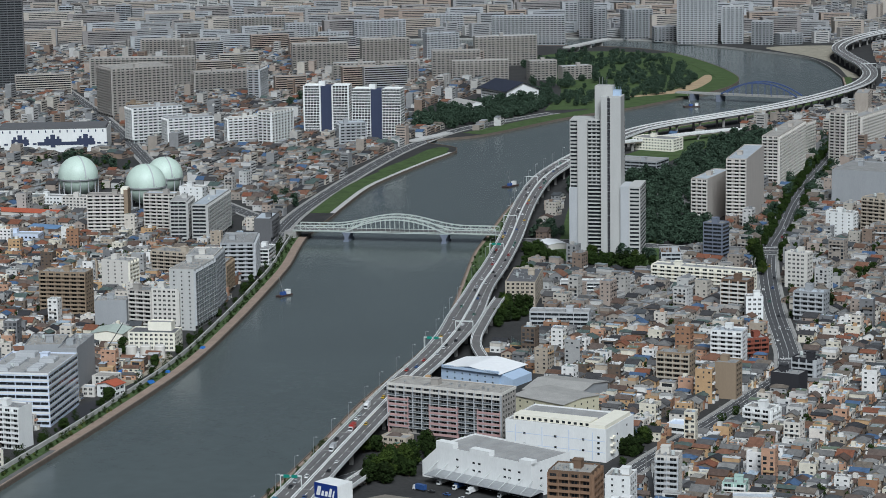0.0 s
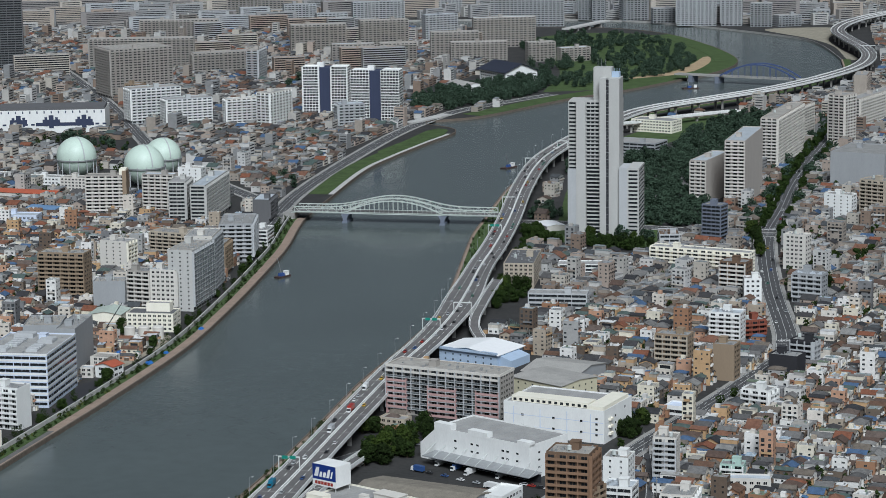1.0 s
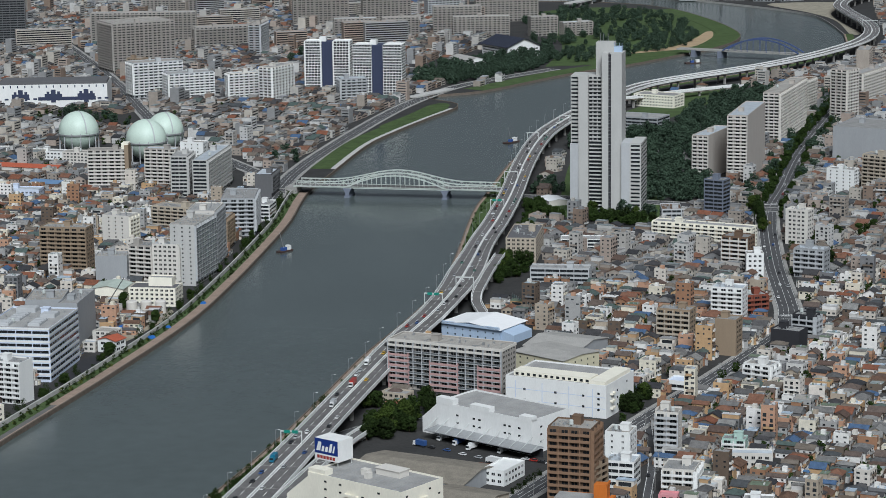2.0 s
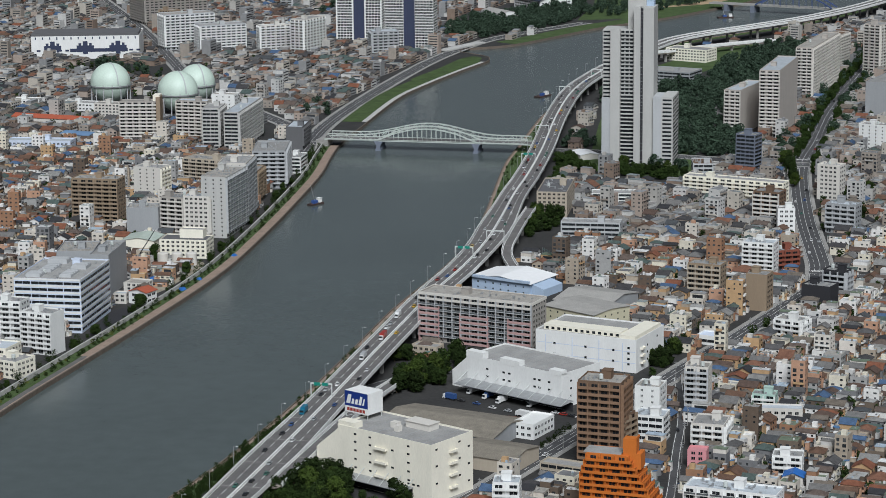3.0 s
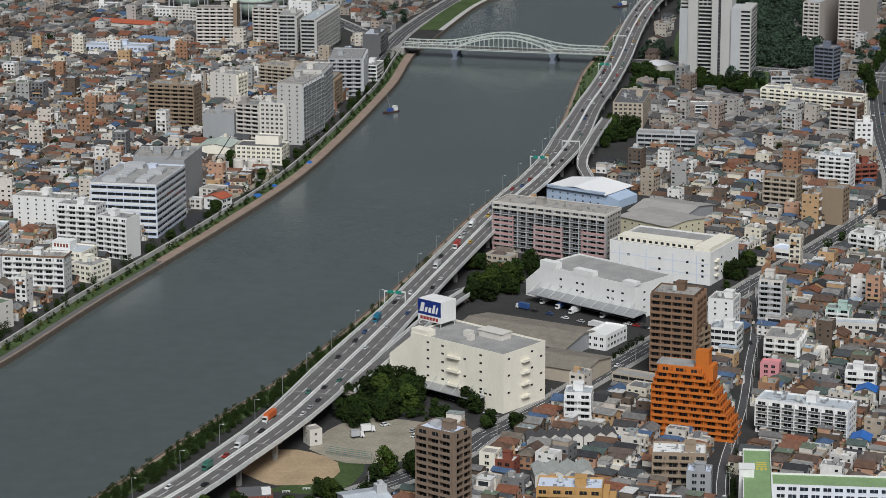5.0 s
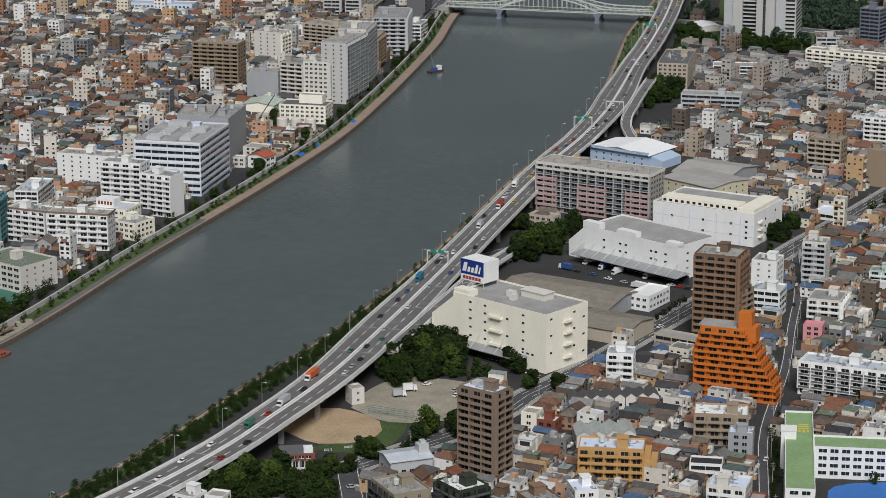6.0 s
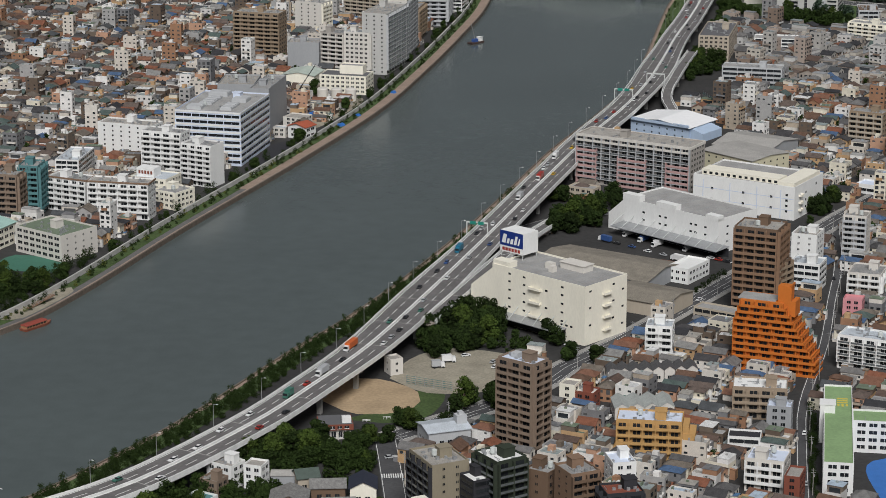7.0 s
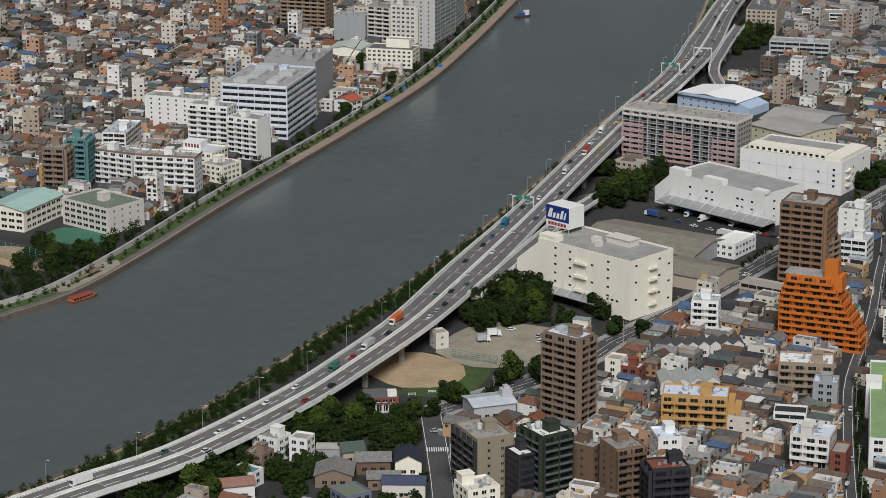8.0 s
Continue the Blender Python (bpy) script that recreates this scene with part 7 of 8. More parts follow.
        if f and not lite:
            for s in (-1, 1):
                if rs.rand() < (0.6 if s < 0 else 0.3):   # a balcony: slab, front and two cheeks in one body
                    a, b = sorted((rs.uniform(-0.95, -0.3) * X, rs.uniform(0.3, 0.95) * X))
                    y0, y1 = s * Y, s * (Y + 1.1)
                    g = piece("balcony")
                    out = [(a, y1), (b, y1), (b, y0), (a, y0)]
                    inner = [(a + 0.1, y1 - s * 0.1), (b - 0.1, y1 - s * 0.1), (b - 0.1, y0), (a + 0.1, y0)]
                    g.v = [(*q, z - 1.15) for q in out] + [(*q, z - 0.05) for q in out] + [(*q, z - 0.05) for q in inner] + [(*q, z - 1.0) for q in inner]
                    for k0 in (0, 4, 8):
                        g.f += [(k0 + i, k0 + (i + 1) % 4, k0 + 4 + (i + 1) % 4, k0 + 4 + i) for i in range(4)]
                    g.f += [(3, 2, 1, 0), (12, 13, 14, 15)]
                    if s > 0:
                        g.f = [q[::-1] for q in g.f]
                    g.m = [0] * len(g.f)
    return walls, roof, panes, more


def lots(region, rot, seed, y0, y1, street=5.0, sizes=(6, 7, 8, 9, 11)):
    """Rows of lots back to back between narrow streets, turned by rot, inside a polygon and clear of everything built."""
    rs = np.random.RandomState(seed)
    poly = np.array(region, float)
    for edge, sign in ((y0, 1), (y1, -1)):   # keep the part between y0 and y1
        kept = []
        for p, q in zip(poly, np.roll(poly, -1, 0)):
            if sign * (p[1] - edge) >= 0:
                kept.append(p)
            if (p[1] - edge) * (q[1] - edge) < 0:
                kept.append(p + (q - p) * (edge - p[1]) / (q[1] - p[1]))
        poly = np.array(kept)
    cx, cy = (poly.min(0) + poly.max(0)) / 2
    R = np.linalg.norm(poly - (cx, cy), axis=1).max()
    c, s = math.cos(radians(rot)), math.sin(radians(rot))
    out = []
    v = -R
    while v < R:
        for row, turn in ((0, 0), (1, 180)):
            u = -R + rs.uniform(0, 5)
            step = 0
            while u < R:
                w = sizes[rs.randint(len(sizes))]
                d = (8, 9, 10)[rs.randint(3)]
                vv = v + 5.2 + row * 10.8
                uu = u + w / 2
                out.append((cx + c * uu - s * vv + rs.uniform(-0.5, 0.5), cy + s * uu + c * vv + rs.uniform(-0.5, 0.5), rot + turn, w - 0.7, d))
                u += w + (0.3 if rs.rand() < 0.85 else 1.6)
                step += w
                if step > 62:
                    u += 4.5
                    step = 0
        v += 21.6 + street
    a = np.array(out)
    px, py = a[:, 0], a[:, 1]
    ok = inside(px, py, poly) & (py > y0) & (py < y1) & ~inside(px, py, RIVER)
    a, px, py = a[ok], px[ok], py[ok]
    bad = near(px, py, EXPRESS, 18) | near(px, py, RAMP_NEAR, 9) | near(px, py, WEST, 24) | near(px, py, EAST, 26)
    for line, half, _ in ROADS:
        bad |= near(px, py, line, half + (7.0 if half > 6 else 3.6 if half < 2.5 else 4.6))
    for x, y, r, aa, bb in FOOT:
        cc, ss = math.cos(radians(r)), math.sin(radians(r))
        dx, dy = px - x, py - y
        bad |= (abs(dx * cc + dy * ss) < aa / 2 + 5.0) & (abs(-dx * ss + dy * cc) < bb / 2 + 5.0)
    for poly2 in OPEN:
        bad |= inside(px, py, np.array(poly2, float))
    return a[~bad]


OPEN = [
    [(56, 1897), (160, 1834), (174, 1890), (70, 1950)], [(52, 1900), (92, 1900), (96, 2000), (64, 2010)],
    [(-190, 905), (-158, 915), (-142, 930), (-98, 922), (-88, 850), (-110, 830), (-181, 838)],
    [(-140, 900), (-88, 940), (-72, 970), (-58, 990), (-52, 1010), (-52, 1060), (-100, 1120), (-150, 1060), (-160, 960)], [(-100, 1100), (30, 1120), (60, 1200), (20, 1260), (-60, 1345), (-90, 1240)],
    [(-60, 1050), (-20, 1060), (20, 1120), (-60, 1150)], [(-380, 1060), (-310, 1030), (-255, 1210), (-330, 1225), (-380, 1240)], [(10, 1180), (90, 1250), (110, 1340), (60, 1420), (0, 1420), (-30, 1380)],
    [(75, 1910), (165, 1880), (222, 1990), (246, 2100), (275, 2300), (350, 2560), (330, 2700), (200, 2560), (120, 2300), (90, 2080)], [(-362, 2185), (-232, 2160), (-232, 2312), (-372, 2312)],
    [(100, 2850), (420, 2900), (420, 3700), (60, 3640), (60, 3060)], [(-15, 1440), (20, 1400), (60, 1400), (72, 1480), (45, 1550), (20, 1600), (0, 1540)], [(20, 1590), (62, 1600), (75, 1730), (45, 1730)], [(92, 860), (160, 860), (160, 944), (92, 944)],
    [(-30, 2700), (100, 2800), (130, 2960), (60, 3080), (-20, 2900)], [(-420, 2480), (-290, 2380), (-280, 2480), (-390, 2560)], [(-210, 2030), (-165, 2030), (-165, 2130), (-225, 2130)]]
EASTSIDE = [(-130, 790), (190, 790), (330, 1300), (560, 2400), (1080, 4950), (560, 4950), (640, 3700), (560, 3100), (470, 2870), (230, 2600), (100, 2200), (45, 1700), (-20, 1400), (-60, 1150), (-120, 960), (-200, 840)]
WESTSIDE = [(-380, 960), (-330, 960), (-250, 1300), (-190, 1550), (-140, 1850), (-130, 2100), (-60, 2450), (-20, 2600), (130, 2860), (60, 3100), (110, 3500), (-40, 3640), (-840, 3640), (-640, 2500), (-600, 1900)]
NORTHSIDE = [(-850, 3640), (-60, 3640), (-60, 3830), (160, 3810), (300, 3760), (460, 3570), (530, 3420), (640, 3700), (560, 4990), (-1120, 4990)]
# the stretch that the viewer passes nearest: single houses with their own parts
NEAREST = lots(EASTSIDE, 68, 11, 800, 1090, 3.4, (5, 6, 6, 7, 8))
MIDDLE = lots(EASTSIDE, 66, 12, 1090, 1650, 4.2, (5, 6, 7, 8, 10))
LEFT_BANK = lots(WESTSIDE, 78, 14, 950, 2050, 4.2, (5, 6, 7, 8, 10))


def slabs(region, rot, seed, y0, y1, street, sizes, share):
    """Sites of long housing slabs, kept clear of the houses."""
    a = lots(region, rot, seed, y0, y1, street, sizes)
    a = a[np.random.RandomState(seed).rand(len(a)) < share]
    a[:, 4] = 14.0
    FOOT.extend((x, y, r, w, d) for x, y, r, w, d in a)
    return a


SLABS_NORTH = slabs(NORTHSIDE, 8, 51, 3660, 4960, 55.0, (46, 60, 82, 34), 0.42)
SLABS_WEST = slabs(WESTSIDE, 14, 52, 3080, 3640, 90.0, (40, 56, 70), 0.2)
SLABS_EAST = slabs(EASTSIDE, 75, 53, 2300, 4900, 70.0, (40, 56, 30), 0.12)
FAR_EAST = lots(EASTSIDE, 62, 13, 1650, 3700, 6.0, (8, 9, 11, 13))
FAR_WEST = lots(WESTSIDE, 72, 15, 2050, 3640, 6.0, (9, 12, 14, 17))
FAR_CORNER = lots(EASTSIDE, 40, 17, 3700, 4450, 8.0, (12, 15, 19, 24))
NORTH = lots(NORTHSIDE, 25, 16, 3640, 4980, 16.0, (17, 21, 26, 34))


TEMPLATES = {}


def template(w, d, kind, floors, k, lite=False):
    """One of a few ready houses of a size, as arrays: corners, faces and material slots."""
    key = (w, d, kind, floors, k, lite)
    if key not in TEMPLATES:
        rs = np.random.RandomState(abs(hash((round(w * 10), d, len(kind), floors, k))) % 100000)
        walls, roof, panes, more = house_parts(rs, w, d, kind, floors, lite, 3)
        v, loops, counts, slots, n0 = [], [], [], [], 0
        top = 2 if kind in ("flat", "terrace") else 1
        for g, slot in [(walls, 0), (roof, top)] + [(g, top if "roof" in name or name == "cooling_unit" else 0) for name, g in more]:
            v += g.v
            for f in g.f:
                loops += [i + n0 for i in f]
                counts.append(len(f))
                slots.append(slot)
            n0 += len(g.v)
        if lite:   # far off, one strip a storey stands for its windows
            for f in range(floors):
                for yy in (-d / 2 - 0.05, d / 2 + 0.05):
                    v += [(-w * 0.4, yy, f * 2.75 + 1.0), (w * 0.4, yy, f * 2.75 + 1.0), (w * 0.4, yy, f * 2.75 + 2.1), (-w * 0.4, yy, f * 2.75 + 2.1)]
                    loops += [n0, n0 + 1, n0 + 2, n0 + 3]
                    counts.append(4)
                    slots.append(3)
                    n0 += 4
            panes = Geo()
        for i in range(0, len(panes.v), 8):   # the outer face of each window only
            q = np.array(panes.v[i:i + 8])
            lo, hi = q.min(0), q.max(0)
            if hi[1] - lo[1] < 0.2:
                yy = lo[1] if lo[1] < 0 else hi[1]
                c = [(lo[0], yy, lo[2]), (hi[0], yy, lo[2]), (hi[0], yy, hi[2]), (lo[0], yy, hi[2])]
            else:
                xx = lo[0] if lo[0] < 0 else hi[0]
                c = [(xx, lo[1], lo[2]), (xx, hi[1], lo[2]), (xx, hi[1], hi[2]), (xx, lo[1], hi[2])]
            v += c
            loops += [n0, n0 + 1, n0 + 2, n0 + 3]
            counts.append(4)
            slots.append(3)
            n0 += 4
        TEMPLATES[key] = (np.array(v), np.array(loops), np.array(counts), np.array(slots))
    return TEMPLATES[key]


def many(name, label, plots, seed, tall=0.12, midrise=0.03, paints=None, storeys=0):
    """All houses of a district joined into one: walls, roofs and windows keep their own pieces."""
    rs = np.random.RandomState(seed)
    vs, ls, cs, ms, n0 = [], [], [], [], 0
    for (x, y, rot, w, d), q, k, jig in zip(plots, rs.rand(len(plots)), rs.randint(0, 12, len(plots)), rs.normal(size=len(plots))):
        if q < midrise:
            kind, floors = "flat", 4 + k % 4
        elif q < midrise + tall + 0.2:
            kind, floors = ("flat", "terrace")[k % 2], (2, 3, 3, 2)[k % 4]
        else:
            kind, floors = ("gable", "gable", "hip")[k % 3], (2, 2, 2, 1)[k // 3]
        if storeys:
            kind, floors = "flat", storeys + k % 5
        if kind == "hip" and w > d:
            kind = "gable"
        p, loops, counts, slots = template(w, d, kind, floors, k % 3, y > 2300)
        r = radians(rot + jig * 3.5 + (90 if k % 2 and abs(w - d) < 2.5 else 0))
        c, s = math.cos(r), math.sin(r)
        vs.append(np.stack([p[:, 0] * c - p[:, 1] * s + x, p[:, 0] * s + p[:, 1] * c + y, p[:, 2] * (1 + 0.03 * jig)], 1))
        ls.append(loops + n0)
        cs.append(counts)
        ms.append(slots)
        n0 += len(p)
    me = from_arrays(name, np.vstack(vs), np.concatenate(ls), np.concatenate(cs), np.concatenate(ms), *(paints or (FRONTS, ROOFS, FLATS, PANES)))
    return tagged(new(name, me), label, "houses", kind="stuff")


SLABPAINT = (palette("slab_wall", [(0.40, 0.35, 0.30), (0.33, 0.33, 0.33), (0.46, 0.42, 0.37), (0.28, 0.26, 0.25), (0.42, 0.43, 0.44), (0.36, 0.29, 0.24)], 0.9, 0.2, 0.2), HAZED_ROOFS, HAZED_FLATS, PANES)
MIXED = (palette("old_quarter_wall", [(0.44, 0.42, 0.39), (0.56, 0.55, 0.53), (0.33, 0.29, 0.25), (0.27, 0.27, 0.27), (0.50, 0.46, 0.40), (0.24, 0.18, 0.14), (0.40, 0.33, 0.28)], 0.9, 0.2, 0.2), ROOFS, HAZED_FLATS, PANES)
# farthest quarters carry the haze in their base colours
HAZED_PAINTS = (HAZED_FRONTS, HAZED_ROOFS, HAZED_FLATS, PANES)
many("houses_east", "crowded low houses and small blocks east of the river", MIDDLE, 21, 0.10, 0.035)
many("houses_far_east", "dense distant roofs beyond the tower", FAR_EAST, 22, 0.2, 0.06, MIXED)
many("houses_west", "crowded low houses and small blocks west of the river", LEFT_BANK, 23, 0.10, 0.04)
many("houses_far_west", "dense distant roofs and blocks behind the gas holders", FAR_WEST, 24, 0.2, 0.05, MIXED)
many("slab_blocks_north", "hazy grey-beige housing slabs towards the horizon", SLABS_NORTH, 61, 0, 0, SLABPAINT, 8)
rb = np.random.RandomState(64)
for x, y, rot, w, d in np.vstack([SLABS_WEST, SLABS_EAST]):
    floors = rb.randint(7, 13)
    key = rb.randint(4)
    paint = material("slab_paint_%d" % key, ((0.40, 0.35, 0.30), (0.46, 0.42, 0.37), (0.36, 0.36, 0.36), (0.38, 0.31, 0.26))[key], 0.9, stain=0.2, scale=0.2, streak=True)
    root = thing("apartment_building", ("beige", "cream-grey", "grey", "pinkish brown")[key] + " housing slab with banded storeys among low roofs", "apartment block", x, y, 0, rot, "distant housing slabs")
    walls, roof, _, more = house_parts(rb, w, d, "flat", floors, True)
    fronts = Geo()
    for i in range(1, floors + 1):   # floor edges stand proud as balcony fronts
        fronts.box(-w / 2 + 0.6, -d / 2 - 0.9, i * 2.75 - 2.6, w / 2 - 0.6, -d / 2, i * 2.75 - 1.5)
        fronts.box(-w / 2 + 0.6, d / 2, i * 2.75 - 2.6, w / 2 - 0.6, d / 2 + 0.9, i * 2.75 - 1.5)
    tagged(part("balcony_tier", fronts.mesh("balcony_tier", paint), root), kind="stuff")
    part("wall", walls.mesh("wall", paint), root)
    part("roof", roof.mesh("roof", ROOFGREY), root)
    for name, g in more:
        part(name, g.mesh(name, paint), root)
    g = Geo()
    for i in range(floors):
        g.box(-w / 2 + 0.8, -d / 2 - 0.06, i * 2.75 + 1.25, w / 2 - 0.8, -d / 2 - 0.01, i * 2.75 + 2.7)
        g.box(-w / 2 + 0.8, d / 2 + 0.01, i * 2.75 + 1.25, w / 2 - 0.8, d / 2 + 0.06, i * 2.75 + 2.7)
    tagged(part("glazing", g.mesh("glazing", GLASS), root), kind="stuff")
many("houses_far_corner", "roofs beyond the expressway bend, greyed for haze", FAR_CORNER, 27, 0.3, 0.12, HAZED_PAINTS)
many("houses_north", "mass of city roofs towards the horizon, greyed for haze", NORTH, 25, 0.35, 0.25, HAZED_PAINTS)

HOUSE_KINDS = {}
rh = np.random.RandomState(77)
WORDS = {"gable": "tiled gable roof", "hip": "hipped tile roof", "flat": "flat roof and parapet", "terrace": "set-back top storey and roof terrace"}
for x, y, rot, w, d in NEAREST[np.argsort(NEAREST[:, 1])][:190]:
    kind = ("gable", "hip", "flat", "gable", "terrace", "flat", "gable", "terrace")[rh.randint(8)]
    if kind == "hip" and w > d:
        kind = "gable"
    floors = (2, 2, 2, 3)[rh.randint(4)] + (1 if kind in ("flat", "terrace") and rh.rand() < 0.5 else 0)
    key = (w, d, kind, floors, rh.randint(2))
    ci, ri = rh.randint(len(HOUSE_COLORS)), rh.randint(14)
    if key not in HOUSE_KINDS:
        walls, roof, panes, more = house_parts(rh, w, d, kind, floors)
        meshes = [walls.mesh("wall", FRONTS), roof.mesh("roof", FLATS if kind in ("flat", "terrace") else ROOFS)]
        glass = Geo()
        for i in range(0, len(panes.v), 8):
            p = np.array(panes.v[i:i + 8])
            lo, hi = p.min(0), p.max(0)
            glass.box(*lo, *hi)
            thin = 0 if hi[0] - lo[0] < hi[1] - lo[1] else 1
            grow = np.array([0.0, 0.0, 0.0])
            grow[thin] = 0.03
            for z0, z1 in ((lo[2] - 0.09, lo[2]), (hi[2], hi[2] + 0.07)):   # sill and head
                glass.box(lo[0] - grow[0], lo[1] - grow[1], z0, hi[0] + grow[0], hi[1] + grow[1], z1, 1)
            mid = (lo + hi) / 2
            bar = np.array([0.04, 0.04]) if thin else np.array([0.04, 0.04])
            bar[thin] = (hi - lo)[thin] / 2 + 0.02
            glass.box(mid[0] - bar[0], mid[1] - bar[1], lo[2], mid[0] + bar[0], mid[1] + bar[1], hi[2], 1)
        HOUSE_KINDS[key] = (meshes, glass.mesh("glazing", GLASS, STEEL) if panes.v else None, [(name, g.mesh(name, FRONTS)) for name, g in more])
    meshes, wins, others = HOUSE_KINDS[key]
    hc, rc = HOUSE_COLORS[ci], (FLAT_COLORS if kind in ("flat", "terrace") else ROOF_COLORS)[ri % (10 if kind in ("flat", "terrace") else 14)]
    root = thing("house", "narrow city house with a " + WORDS[kind], "house", x, y, 0, rot + rh.normal() * 2, "small houses of the quarter")
    wall = new("wall", meshes[0])
    wall.parent = root
    wall.material_slots[0].link = "OBJECT"
    wall.material_slots[0].material = material("house_wall_%d" % ci, hc, 0.9, stain=0.25, scale=0.4, streak=True)
    roof = new("roof", meshes[1])
    roof.parent = root
    roof.material_slots[0].link = "OBJECT"
    roof.material_slots[0].material = material("house_%s_roof_%d" % ("flat" if kind in ("flat", "terrace") else "tile", ri), rc, 0.8, stain=0.3, scale=0.5)
    for name, me in others:
        ob = part(name, me, root)
        ob.material_slots[0].link = "OBJECT"
        ob.material_slots[0].material = GALV if name == "cooling_unit" else roof.material_slots[0].material if "roof" in name else wall.material_slots[0].material if name in ("upper_storey", "stair_head", "rear_wing") or ci % 2 else wall_paint("offwhite")
    if wins:
        tagged(part("glazing", wins, root, label="small framed windows"), kind="stuff")
if len(NEAREST) > 190:
    many("houses_near", "further low houses of the quarter below", NEAREST[np.argsort(NEAREST[:, 1])][190:], 26, 0.10, 0.0)


def sheds(name, label, plots, seed, share):
    """Lean-tos, carports, stores and steps that fill the gaps round the houses, joined."""
    rs = np.random.RandomState(seed)
    v, f, m = [], [], []
    for x, y, rot, w, d in plots:
        c, s = math.cos(radians(rot)), math.sin(radians(rot))
        for _ in range(3):
            if rs.rand() > share:
                continue
            side = rs.randint(3)
            px, py = ((rs.choice((-1, 1)) * (w / 2 + 0.3), rs.uniform(-d / 2, d / 2)), (rs.uniform(-w / 2, w / 2), d / 2 + rs.uniform(0.4, 1.2)), (rs.uniform(-w / 2, w / 2), -d / 2 - rs.uniform(0.3, 1.0)))[side]
            a, b, h = rs.uniform(0.6, 1.6), rs.uniform(0.6, 1.5), rs.choice((1.2, 2.2, 2.8, 4.5))
            n = len(v)
            tilt = rs.uniform(0, 0.5)
            for z0, z1, o in ((-0.1, -0.1, 0.0), (h, h - tilt, 0.0), (h, h - tilt, 0.2), (h + 0.12, h + 0.12 - tilt, 0.2)):
                for qx, qy in ((-a - o, -b - o), (a + o, -b - o), (a + o, b + o), (-a - o, b + o)):
                    v.append((x + c * (px + qx) - s * (py + qy), y + s * (px + qx) + c * (py + qy), z0 if qy < 0 else z1))
            for k, slot in ((0, 0), (8, 1)):
                f += [(n + k + i, n + k + (i + 1) % 4, n + k + 4 + (i + 1) % 4, n + k + 4 + i) for i in range(4)]
                m += [slot] * 4
            f.append((n + 12, n + 13, n + 14, n + 15))
            m.append(1)
    f = np.array(f)
    me = from_arrays(name, np.array(v), f.ravel(), np.full(len(f), 4), np.array(m), FRONTS, SHEET)
    tagged(new(name, me), label, "sheds", kind="stuff")


SHEET = palette("shed_roof", [(0.30, 0.30, 0.30), (0.45, 0.46, 0.46), (0.20, 0.11, 0.07), (0.13, 0.13, 0.135), (0.10, 0.20, 0.36), (0.56, 0.56, 0.55), (0.27, 0.22, 0.17), (0.15, 0.22, 0.19), (0.08, 0.075, 0.07), (0.36, 0.20, 0.12)], 0.75, 0.35, 0.6)
sheds("sheds_near", "small lean-tos and carports crowded round houses", NEAREST, 71, 0.6)
sheds("sheds_east", "small lean-tos and stores between houses", MIDDLE, 72, 0.5)
sheds("sheds_west", "small lean-tos and stores between western houses", LEFT_BANK, 73, 0.4)

# ---- vehicles ----
CAR_PAINT = {"white": (0.75, 0.75, 0.74), "silver": (0.42, 0.43, 0.44), "black": (0.02, 0.02, 0.022), "blue": (0.04, 0.09, 0.25), "red": (0.35, 0.03, 0.02), "yellow": (0.6, 0.38, 0.03), "green": (0.05, 0.16, 0.12),
             "orange": (0.62, 0.13, 0.02), "teal": (0.02, 0.16, 0.26)}
DARKGLASS = material("car_glass", (0.02, 0.022, 0.025), 0.08, stain=0.05, spec=0.6)
SHAPES = {}


def car_paint(c):
    return material("car_" + c, CAR_PAINT[c], 0.3, stain=0.05, spec=0.5)


def car_meshes():
    if not SHAPES:
        g = Geo()
        prof = [(-2.15, 0.35), (-2.2, 0.75), (-1.9, 0.92), (0.75, 0.95), (2.0, 0.8), (2.2, 0.55), (2.15, 0.32)]
        n = len(prof)
        for s in (-0.86, 0.86):
            g.v += [(x, s, z) for x, z in prof]
        g.f += [tuple(range(n)), tuple(range(2 * n - 1, n - 1, -1))] + [(i, n + i, n + (i + 1) % n, (i + 1) % n) for i in range(n)]
        g.m = [0] * len(g.f)
        SHAPES["body"] = g
        g = Geo()
        g.hexa([(-1.85, -0.8, 0.9), (0.95, -0.8, 0.9), (0.95, 0.8, 0.9), (-1.85, 0.8, 0.9), (-1.4, -0.64, 1.42), (0.3, -0.64, 1.42), (0.3, 0.64, 1.42), (-1.4, 0.64, 1.42)])
        SHAPES["cabin"] = g.mesh("cabin", DARKGLASS)
        g = Geo()
        g.hexa([(-1.42, -0.66, 1.42), (0.32, -0.66, 1.42), (0.32, 0.66, 1.42), (-1.42, 0.66, 1.42), (-1.3, -0.6, 1.48), (0.2, -0.6, 1.48), (0.2, 0.6, 1.48), (-1.3, 0.6, 1.48)])
        SHAPES["roof"] = g
        g = Geo()
        g.tube((0, -0.11, 0), (0, 0.11, 0), 0.32, sides=10)
        SHAPES["wheel"] = g.mesh("wheel", RUBBER)
    return SHAPES


CARS = {}


